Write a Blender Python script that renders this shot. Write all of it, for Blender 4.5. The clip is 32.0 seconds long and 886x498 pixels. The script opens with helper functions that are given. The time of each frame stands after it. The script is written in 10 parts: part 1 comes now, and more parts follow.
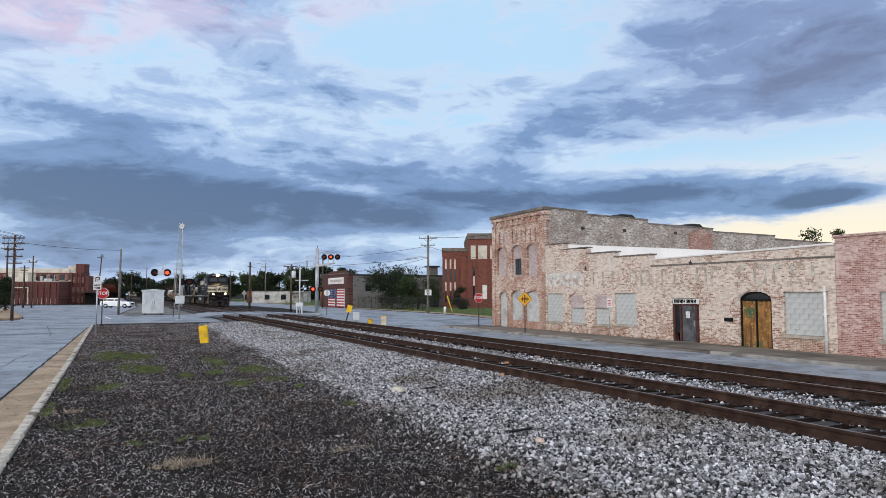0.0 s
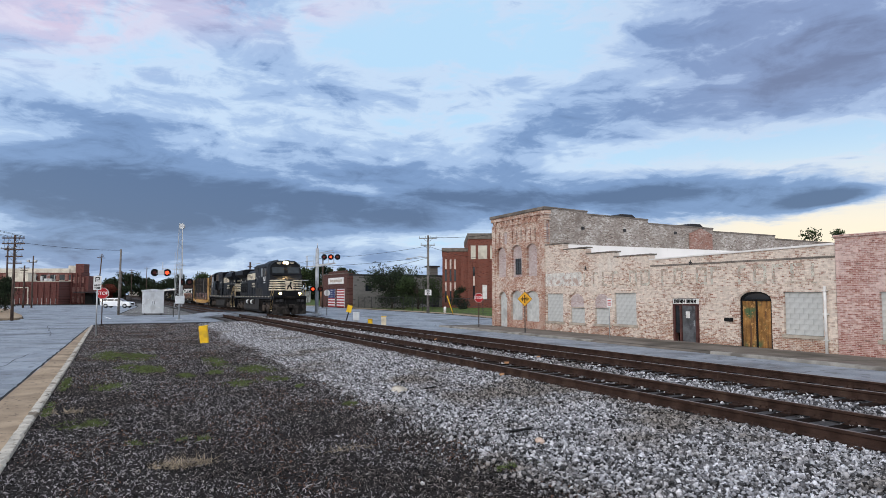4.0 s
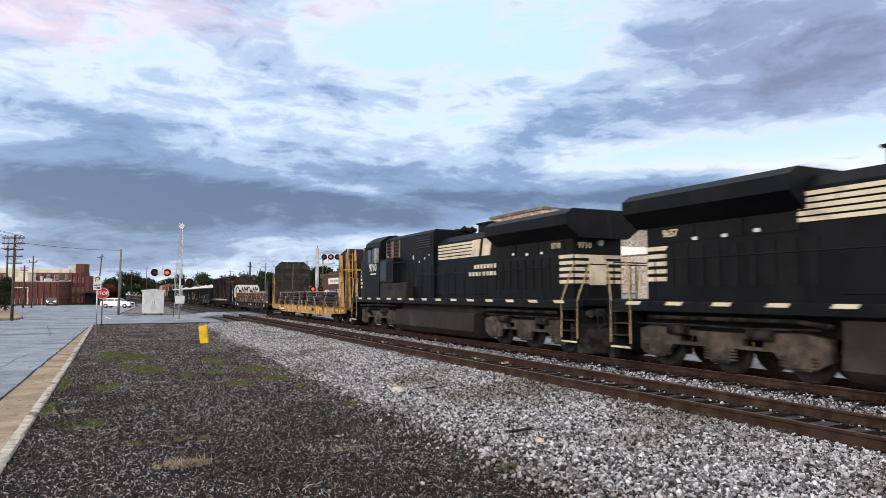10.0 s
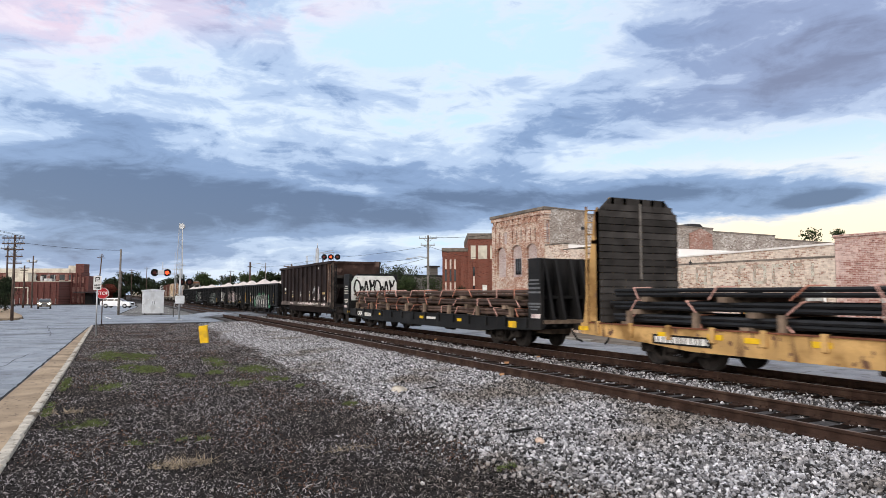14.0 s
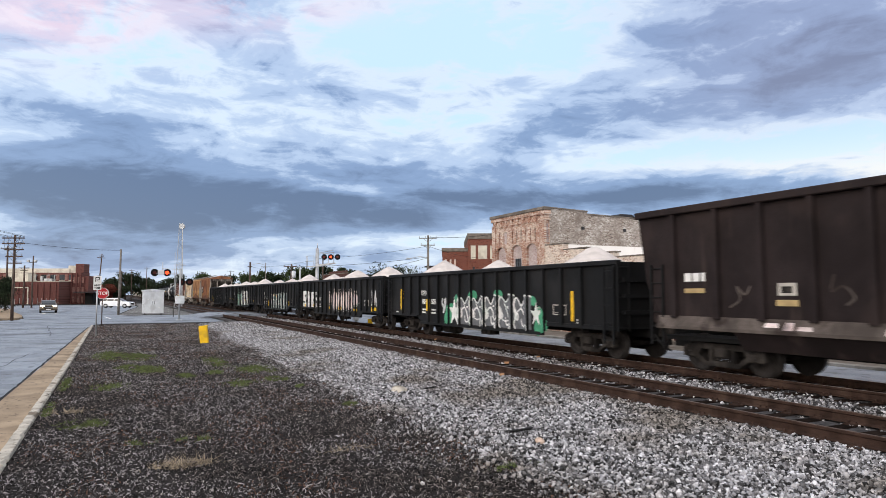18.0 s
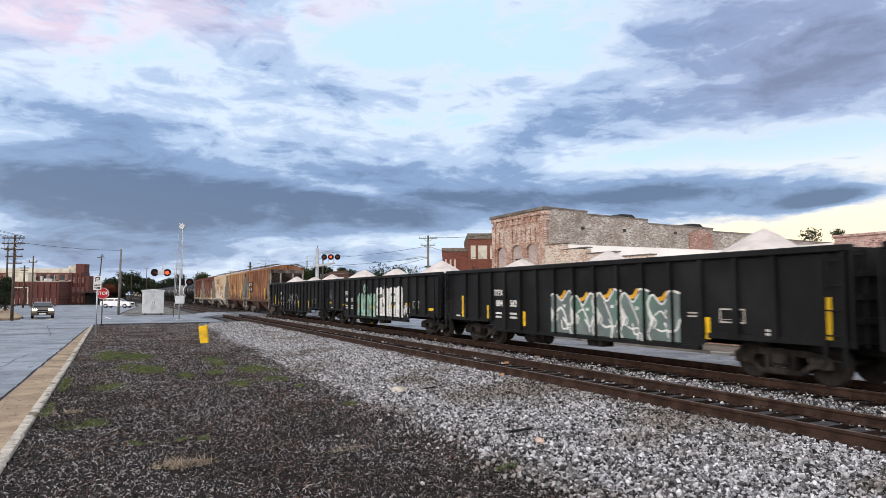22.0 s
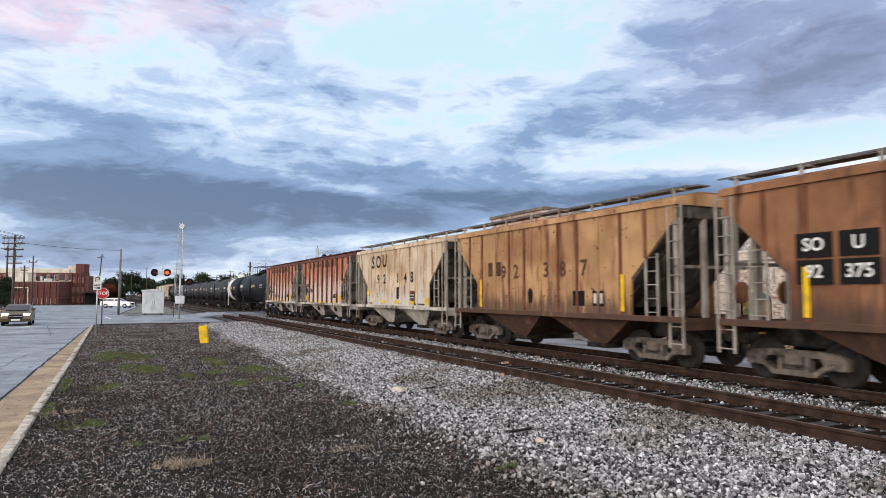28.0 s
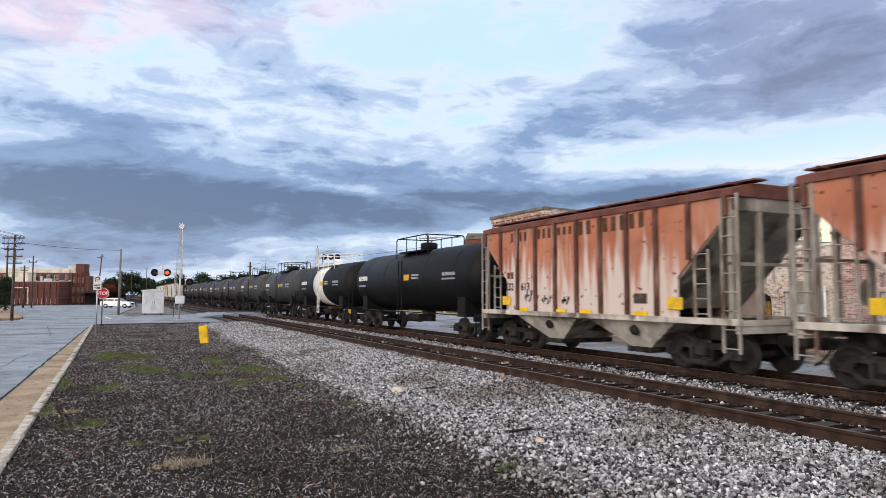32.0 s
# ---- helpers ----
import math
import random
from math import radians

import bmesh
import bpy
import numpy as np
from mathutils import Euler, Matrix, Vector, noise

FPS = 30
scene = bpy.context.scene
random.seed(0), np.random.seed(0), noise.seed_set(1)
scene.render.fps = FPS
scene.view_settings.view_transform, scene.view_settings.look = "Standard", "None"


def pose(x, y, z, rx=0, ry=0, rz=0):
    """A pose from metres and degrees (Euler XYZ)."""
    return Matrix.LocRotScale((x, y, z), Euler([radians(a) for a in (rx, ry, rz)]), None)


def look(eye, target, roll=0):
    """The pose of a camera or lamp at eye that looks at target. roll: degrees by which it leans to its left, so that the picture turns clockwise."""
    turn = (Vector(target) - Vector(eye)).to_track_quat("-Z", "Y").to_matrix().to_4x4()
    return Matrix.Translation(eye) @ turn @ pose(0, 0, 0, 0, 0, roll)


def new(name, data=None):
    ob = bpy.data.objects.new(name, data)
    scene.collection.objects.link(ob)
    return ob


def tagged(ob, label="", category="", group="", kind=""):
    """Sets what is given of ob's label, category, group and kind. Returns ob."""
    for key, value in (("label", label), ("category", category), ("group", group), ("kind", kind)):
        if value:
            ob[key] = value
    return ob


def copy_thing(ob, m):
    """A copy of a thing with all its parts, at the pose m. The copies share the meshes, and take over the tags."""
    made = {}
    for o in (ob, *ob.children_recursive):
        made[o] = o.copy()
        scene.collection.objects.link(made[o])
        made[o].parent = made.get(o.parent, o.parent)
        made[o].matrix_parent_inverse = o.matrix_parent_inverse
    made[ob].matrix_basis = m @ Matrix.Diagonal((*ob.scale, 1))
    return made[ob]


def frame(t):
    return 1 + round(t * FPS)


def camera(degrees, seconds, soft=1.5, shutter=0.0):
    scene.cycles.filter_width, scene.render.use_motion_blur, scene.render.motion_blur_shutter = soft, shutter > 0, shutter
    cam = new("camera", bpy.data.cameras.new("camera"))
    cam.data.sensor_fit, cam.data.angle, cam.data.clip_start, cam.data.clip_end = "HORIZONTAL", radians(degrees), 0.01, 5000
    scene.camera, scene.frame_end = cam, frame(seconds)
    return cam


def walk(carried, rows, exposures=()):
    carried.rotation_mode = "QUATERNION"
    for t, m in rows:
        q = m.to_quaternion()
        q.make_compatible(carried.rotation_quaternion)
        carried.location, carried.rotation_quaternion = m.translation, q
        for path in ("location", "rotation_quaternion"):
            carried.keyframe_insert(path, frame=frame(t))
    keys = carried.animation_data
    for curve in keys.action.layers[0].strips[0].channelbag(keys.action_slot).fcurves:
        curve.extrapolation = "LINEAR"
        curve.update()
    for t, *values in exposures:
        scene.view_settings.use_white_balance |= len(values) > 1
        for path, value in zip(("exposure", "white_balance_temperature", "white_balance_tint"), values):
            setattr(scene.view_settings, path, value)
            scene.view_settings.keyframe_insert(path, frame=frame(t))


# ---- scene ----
# Plan: x runs along the tracks (the train goes towards +x), y across them, z = 0 on the rail heads.
cam = camera(66.32, 32.0, soft=0.6, shutter=0.3)
AZ, TILT, EYE = 25.746, 3.814, 1.86
view = pose(0, 0, EYE, 90 + TILT, 0, 90 - AZ)
walk(cam, [(0, view), (32, view)], exposures=[(0, 0.15, 6400, 10), (6, 0.15, 6400, 10), (8.3, 0.20, 6500, 10), (9.5, 0.46, 7050, 12), (12.5, 0.46, 7050, 12), (15, 0.40, 7000, 12), (25, 0.40, 6950, 12), (28, 0.42, 7000, 12), (32, 0.42, 7000, 12)])

# ---- light ----
SUN_AZ, SUN_EL = 205, 42


def link(tree, a, b):
    tree.links.new(a, b)


def math_node(tree, op, a, b=None, clamp=False):
    n = tree.nodes.new("ShaderNodeMath")
    n.operation, n.use_clamp = op, clamp
    for i, v in enumerate((a, b)):
        if v is None:
            continue
        if isinstance(v, (int, float)):
            n.inputs[i].default_value = v
        else:
            link(tree, v, n.inputs[i])
    return n.outputs[0]


def mix_node(tree, fac, a, b, blend="MIX"):
    n = tree.nodes.new("ShaderNodeMix")
    n.data_type, n.blend_type = "RGBA", blend
    for sock, v in ((n.inputs[0], fac), (n.inputs[6], a), (n.inputs[7], b)):
        if isinstance(v, (int, float)):
            sock.default_value = v
        elif isinstance(v, tuple):
            sock.default_value = (*v[:3], 1)
        else:
            link(tree, v, sock)
    return n.outputs[2]


def range_node(tree, v, a, b, c=0.0, d=1.0, smooth=True):
    n = tree.nodes.new("ShaderNodeMapRange")
    n.interpolation_type = "SMOOTHSTEP" if smooth else "LINEAR"
    link(tree, v, n.inputs[0])
    for i, x in enumerate((a, b, c, d)):
        n.inputs[i + 1].default_value = x
    return n.outputs[0]


def make_sky():
    """Evening sky: a broken deck of blue-grey cloud with a warm rim low in the direction of the street's far side."""
    world = bpy.data.worlds.new("evening_sky")
    scene.world = world
    world.use_nodes = True
    t = world.node_tree
    t.nodes.clear()
    out, bg = t.nodes.new("ShaderNodeOutputWorld"), t.nodes.new("ShaderNodeBackground")
    link(t, bg.outputs[0], out.inputs[0])
    sky = t.nodes.new("ShaderNodeTexSky")
    sky.sky_type, sky.sun_disc = "NISHITA", False
    sky.sun_elevation, sky.sun_rotation = radians(8), radians(SUN_AZ)
    co = t.nodes.new("ShaderNodeTexCoord").outputs["Generated"]
    sep = t.nodes.new("ShaderNodeSeparateXYZ")
    link(t, co, sep.inputs[0])
    x, y, z = sep.outputs
    # azimuth from the line of sight (degrees, to the street side positive) and elevation in degrees
    a = radians(AZ)
    fwd = math_node(t, "ADD", math_node(t, "MULTIPLY", x, -math.cos(a)), math_node(t, "MULTIPLY", y, math.sin(a)))
    side = math_node(t, "ADD", math_node(t, "MULTIPLY", x, math.sin(a)), math_node(t, "MULTIPLY", y, math.cos(a)))
    az = math_node(t, "MULTIPLY", math_node(t, "ARCTAN2", side, fwd), 57.2958)
    el = math_node(t, "MULTIPLY", math_node(t, "ARCSINE", z), 57.2958)
    # the deck in perspective: points of a flat layer
    zz = math_node(t, "ADD", math_node(t, "MAXIMUM", z, 0.0), 0.16)
    px, py = math_node(t, "DIVIDE", side, zz), math_node(t, "DIVIDE", fwd, zz)
    comb = t.nodes.new("ShaderNodeCombineXYZ")
    link(t, math_node(t, "MULTIPLY", px, 0.8), comb.inputs[0])
    link(t, py, comb.inputs[1])

    def fbm(scale, detail, rough, warp, vec, offset):
        n = t.nodes.new("ShaderNodeTexNoise")
        n.noise_dimensions = "3D"
        m = t.nodes.new("ShaderNodeVectorMath")
        m.operation = "ADD"
        link(t, vec, m.inputs[0])
        m.inputs[1].default_value = offset
        link(t, m.outputs[0], n.inputs["Vector"])
        for k, v in (("Scale", scale), ("Detail", detail), ("Roughness", rough), ("Distortion", warp)):
            n.inputs[k].default_value = v
        return n.outputs[0]

    deck = fbm(1.1, 9, 0.6, 0.5, comb.outputs[0], (3.1, 1.7, 0.4))
    fine = fbm(4.2, 8, 0.62, 0.6, comb.outputs[0], (9.4, 4.2, 2.2))
    # streaks drawn out sideways, as seen low over the horizon
    flat = t.nodes.new("ShaderNodeCombineXYZ")
    link(t, math_node(t, "MULTIPLY", az, 0.060), flat.inputs[0])
    link(t, math_node(t, "MULTIPLY", el, 0.17), flat.inputs[1])
    streak = fbm(1.3, 9, 0.58, 0.7, flat.outputs[0], (5.2, 0.3, 7.7))
    wisp = fbm(3.6, 8, 0.6, 0.8, flat.outputs[0], (1.2, 8.3, 3.7))
    body = math_node(t, "ADD", math_node(t, "MULTIPLY", deck, 0.34), math_node(t, "MULTIPLY", streak, 0.46))
    body = math_node(t, "ADD", body, math_node(t, "MULTIPLY", fine, 0.25))
    body = math_node(t, "ADD", body, math_node(t, "MULTIPLY", wisp, 0.32))
    body = math_node(t, "ADD", body, 0.055)

    def mass(a0, e0, wa, we, gain, lean=0.0):
        """A bank of cloud (or, with gain below 0, a gap) round azimuth a0 and elevation e0; lean tilts its long side."""
        da = math_node(t, "SUBTRACT", az, a0)
        de = math_node(t, "SUBTRACT", math_node(t, "SUBTRACT", el, e0), math_node(t, "MULTIPLY", da, lean))
        q = math_node(t, "ADD", math_node(t, "POWER", math_node(t, "DIVIDE", math_node(t, "ABSOLUTE", da), wa), 2.0),
                      math_node(t, "POWER", math_node(t, "DIVIDE", math_node(t, "ABSOLUTE", de), we), 2.0))
        return math_node(t, "MULTIPLY", math_node(t, "EXPONENT", math_node(t, "MULTIPLY", q, -1.0)), gain)

    for m in ((-30, 13.2, 9, 1.5, 0.17, -0.08), (-23, 8.2, 14, 2.3, 0.26, -0.02), (-8, 8.6, 10, 2.4, 0.20, 0.0), (4, 8.6, 7, 2.0, 0.14, 0.0), (-12, 17.6, 4.6, 2.0, 0.06, -0.15),
              (9, 14.4, 5.0, 1.7, 0.16, 0.15), (27, 15.6, 9, 2.7, 0.25, 0.05), (22, 20.5, 7, 2.6, 0.13, 0.2), (33, 18.5, 5, 3.0, 0.16, 0.0), (17, 8.0, 13, 1.5, 0.27, 0.0), (29.5, 7.0, 2.4, 0.55, 0.42, 0.12),
              (-8.5, 8.9, 4.2, 0.6, -0.26, -0.09), (-3, 14.2, 7, 1.3, -0.12, 0.0), (17.5, 11.4, 5, 1.2, -0.17, 0.1), (29, 10.8, 7, 1.5, -0.26, 0.03), (29, 4.2, 11, 1.5, -0.34, 0.10), (2, 21.5, 13, 3.4, -0.17, 0.0),
              (-22, 19.5, 9, 2.4, -0.05, 0.0), (-14, 4.4, 14, 0.6, -0.05, 0.0), (-26, 3.6, 13, 2.4, 0.15, 0.0), (-6, 5.6, 12, 1.2, 0.08, 0.0), (-29, 6.8, 10, 2.0, 0.17, 0.0), (-9, 6.6, 9, 1.2, 0.07, 0.0), (-3, 4.4, 10, 0.8, -0.14, 0.0)):
        body = math_node(t, "ADD", body, mass(*m))
    ramp = t.nodes.new("ShaderNodeValToRGB")
    link(t, math_node(t, "MULTIPLY", math_node(t, "SUBTRACT", body, 0.50), 1.8), ramp.inputs[0])
    ramp.color_ramp.interpolation = "EASE"
    for k, (p, c) in enumerate(((0.18, (0.435, 0.64, 0.83)), (0.34, (0.51, 0.635, 0.80)), (0.50, (0.335, 0.46, 0.68)), (0.66, (0.165, 0.265, 0.475)), (0.98, (0.070, 0.122, 0.250)))):
        el_ = ramp.color_ramp.elements[k] if k < 2 else ramp.color_ramp.elements.new(p)
        el_.position, el_.color = p, (*c, 1)
    warm = math_node(t, "MULTIPLY", range_node(t, az, 6, 27), range_node(t, el, 12.5, 4))
    lift = range_node(t, body, 0.84, 0.64)
    veil = mix_node(t, math_node(t, "MULTIPLY", math_node(t, "MULTIPLY", warm, lift), 0.95), ramp.outputs[0], (0.92, 0.79, 0.60))
    mauve = math_node(t, "MULTIPLY", range_node(t, az, 8, 28), range_node(t, el, 9, 16))
    veil = mix_node(t, math_node(t, "MULTIPLY", mauve, 0.28), veil, (0.34, 0.33, 0.46))
    rose = math_node(t, "MULTIPLY", math_node(t, "ADD", mass(-30, 20, 7, 2.6, 1.0, 0.1), mass(-15, 23, 9, 2.0, 0.8, 0.1)), range_node(t, fine, 0.42, 0.6))
    veil = mix_node(t, math_node(t, "MULTIPLY", rose, 0.6, True), veil, (0.78, 0.56, 0.66))
    # overhead and behind, outside the view, a brighter even overcast
    high = range_node(t, el, 28, 60)
    veil = mix_node(t, high, veil, (0.62, 0.68, 0.77))
    back = range_node(t, fwd, 0.25, -0.3)
    veil = mix_node(t, math_node(t, "MULTIPLY", back, 0.85), veil, (1.04, 1.05, 1.10))
    tint = mix_node(t, 0.02, veil, sky.outputs[0])
    link(t, tint, bg.inputs[0])
    bg.inputs[1].default_value = 1.0


make_sky()
sun = new("sun", bpy.data.lights.new("sun", "SUN"))
sun.data.energy, sun.data.angle, sun.data.color = 1.0, radians(35), (1.0, 0.93, 0.85)
sun.matrix_world = look((16, -34, 20), (-8, 12, 0))

# ---- small tools ----
FACES = ((0, 1, 3, 2), (4, 6, 7, 5), (0, 4, 5, 1), (2, 3, 7, 6), (0, 2, 6, 4), (1, 5, 7, 3))


def box(bm, c, s, m=None, bevel=0.0):
    """A box of size s round c, turned by m."""
    vs = []
    for i in range(8):
        p = Vector(((1 if i & 4 else -1) * s[0] / 2, (1 if i & 2 else -1) * s[1] / 2, (1 if i & 1 else -1) * s[2] / 2))
        vs.append(bm.verts.new((m @ p if m else p) + Vector(c)))
    fs = [bm.faces.new([vs[k] for k in f]) for f in FACES]
    if bevel:
        es = list({e for f in fs for e in f.edges})
        bmesh.ops.bevel(bm, geom=es, offset=bevel, segments=1, affect="EDGES")
    return fs


def span(bm, x0, x1, y0, y1, z0, z1, bevel=0.0):
    return box(bm, ((x0 + x1) / 2, (y0 + y1) / 2, (z0 + z1) / 2), (abs(x1 - x0), abs(y1 - y0), abs(z1 - z0)), None, bevel)


def rod(bm, p, q, r, r2=None, n=8, cap=True):
    """A round bar from p to q."""
    p, q = Vector(p), Vector(q)
    r2 = r if r2 is None else r2
    turn = (q - p).to_track_quat("Z", "Y").to_matrix()
    rings = []
    for c, rad in ((p, r), (q, r2)):
        rings.append([bm.verts.new(c + turn @ Vector((rad * math.cos(2 * math.pi * i / n), rad * math.sin(2 * math.pi * i / n), 0))) for i in range(n)])
    for i in range(n):
        f = bm.faces.new((rings[0][i], rings[0][(i + 1) % n], rings[1][(i + 1) % n], rings[1][i]))
        f.smooth = n > 6
    if cap:
        bm.faces.new(rings[0][::-1]), bm.faces.new(rings[1])


def pipe(bm, pts, r, n=6):
    for p, q in zip(pts, pts[1:]):
        rod(bm, p, q, r, None, n)


def prism(bm, outline, a, b, axis="y"):
    """A polygon drawn out from a to b along an axis. outline: (x, z) for y, (y, z) for x, (x, y) for z."""
    def at(p, h):
        return {"y": (p[0], h, p[1]), "x": (h, p[0], p[1]), "z": (p[0], p[1], h)}[axis]
    u, v = [bm.verts.new(at(p, a)) for p in outline], [bm.verts.new(at(p, b)) for p in outline]
    n = len(outline)
    bm.faces.new(u), bm.faces.new(v[::-1])
    for i in range(n):
        bm.faces.new((u[i], v[i], v[(i + 1) % n], u[(i + 1) % n]))


def revolve(bm, profile, n=20, axis="x", centre=(0, 0, 0)):
    """A turned form: profile of (along, radius)."""
    rings = []
    for h, r in profile:
        ring = []
        for i in range(n):
            c, s = r * math.cos(2 * math.pi * i / n), r * math.sin(2 * math.pi * i / n)
            p = {"x": (h, c, s), "y": (c, h, s), "z": (c, s, h)}[axis]
            ring.append(bm.verts.new(Vector(p) + Vector(centre)))
        rings.append(ring)
    for a, b in zip(rings, rings[1:]):
        for i in range(n):
            f = bm.faces.new((a[i], a[(i + 1) % n], b[(i + 1) % n], b[i]))
            f.smooth = True
    bm.faces.new(rings[0][::-1]), bm.faces.new(rings[-1])


def to_mesh(bm, name, material):
    bmesh.ops.recalc_face_normals(bm, faces=bm.faces)
    me = bpy.data.meshes.new(name)
    bm.to_mesh(me)
    bm.free()
    me.materials.append(material)
    return me


def part(name, bm, material, parent=None, label="", at=None):
    """One mesh object, under a thing or part."""
    ob = new(name, to_mesh(bm, name, material))
    if at is not None:
        ob.matrix_basis = at
    if parent:
        ob.parent = parent
    return tagged(ob, label)


def piece(name, mesh, parent, m):
    ob = new(name, mesh)
    ob.parent, ob.matrix_basis = parent, m
    return ob


def thing(name, label, category, at=None, group="", kind=""):
    ob = new(name)
    ob.empty_display_size = 0.2
    if at is not None:
        ob.matrix_basis = at
    return tagged(ob, label, category, group, kind)


def solid(name, label, category, bm, material, at=None, group="", kind=""):
    ob = part(name, bm, material, None, "", at)
    return tagged(ob, label, category, group, kind)


B = bmesh.new
LETTERS = {}


def lettering(words, size, material):
    """Flat letters as a mesh, centred, in the x-z plane facing -y."""
    key = (words, size, material.name)
    if key not in LETTERS:
        cu = bpy.data.curves.new("letters", "FONT")
        cu.body, cu.size, cu.align_x, cu.align_y, cu.extrude = words, size, "CENTER", "CENTER", 0.004
        cu.resolution_u = 3
        cu.offset = size * 0.02
        ob = new("letters", cu)
        bpy.context.view_layer.update()
        me = bpy.data.meshes.new_from_object(ob.evaluated_get(bpy.context.evaluated_depsgraph_get()))
        bpy.data.objects.remove(ob)
        me.transform(Matrix.Rotation(radians(90), 4, "X"))
        me.materials.clear()
        me.materials.append(material)
        LETTERS[key] = me
    return LETTERS[key]


# ---- materials ----
def mat(name, base, vary=0.25, scale=6.0, rough=0.8, bump=0.3, metal=0.0, fine=60.0, stain=None, stain_scale=0.8, stain_at=(0.5, 0.65), streak=None, streak_at=(0.5, 0.7),
        streak_scale=3.0, island=0.0, spot=None, spot_at=(0.62, 0.66), spot_scale=20.0, rnd=0.0, spec=None, low=None, skew=1.0):
    """A worn surface: two scales of tone, stains, runs down the face, and fine relief."""
    m = bpy.data.materials.new(name)
    m.use_nodes = True
    t = m.node_tree
    b = t.nodes["Principled BSDF"]
    b.inputs["Roughness"].default_value, b.inputs["Metallic"].default_value = rough, metal
    b.inputs["Specular IOR Level"].default_value = spec if spec is not None else 0.10 if rough > 0.8 else 0.25
    co = t.nodes.new("ShaderNodeTexCoord").outputs["Object"]

    def nz(sc, detail=5, stretch=None, off=0.0):
        n = t.nodes.new("ShaderNodeTexNoise")
        n.inputs["Scale"].default_value, n.inputs["Detail"].default_value = sc, detail
        mp = t.nodes.new("ShaderNodeMapping")
        mp.inputs["Location"].default_value = (off, off * 0.7, off * 1.3)
        if stretch:
            mp.inputs["Scale"].default_value = stretch
        link(t, co, mp.inputs[0])
        link(t, mp.outputs[0], n.inputs["Vector"])
        return n.outputs[0]
    dark, light = tuple(c * (1 - vary) for c in base), tuple(min(1, c * (1 + vary)) for c in base)
    col = mix_node(t, range_node(t, nz(scale), 0.3, 0.7), dark, light)
    grain = nz(fine, 3, None, 3.3)
    col = mix_node(t, range_node(t, grain, 0.35, 0.65, 0, vary), col, dark)
    if stain:
        col = mix_node(t, range_node(t, nz(stain_scale, 6, None, 7.1), *stain_at), col, stain)
    if streak:
        col = mix_node(t, range_node(t, nz(streak_scale, 5, (1, 1, 0.12), 2.9), *streak_at), col, streak)
    if low:
        tint, z0, z1 = low
        sp = t.nodes.new("ShaderNodeSeparateXYZ")
        link(t, co, sp.inputs[0])
        rise = math_node(t, "ADD", nz(4.5, 6, (1, 1, 0.1), 5.7), range_node(t, sp.outputs[2], z1, z0, 0.0, 0.42))
        col = mix_node(t, range_node(t, rise, 0.60, 0.88, 0, 0.9), col, tint)
    if spot:
        col = mix_node(t, range_node(t, nz(spot_scale, 2, None, 11.0), *spot_at), col, spot)
    if island or rnd:
        r = t.nodes.new("ShaderNodeNewGeometry").outputs["Random Per Island"] if island else t.nodes.new("ShaderNodeObjectInfo").outputs["Random"]
        k = island or rnd
        if skew != 1.0:
            r = math_node(t, "POWER", r, skew)
        col = mix_node(t, 1.0, col, mix_node(t, r, (1 - k,) * 3, (1 + k,) * 3), "MULTIPLY")
    link(t, col, b.inputs["Base Color"])
    if bump:
        bp = t.nodes.new("ShaderNodeBump")
        bp.inputs["Strength"].default_value, bp.inputs["Distance"].default_value = bump, 0.02
        link(t, grain, bp.inputs["Height"])
        link(t, bp.outputs[0], b.inputs["Normal"])
    return m


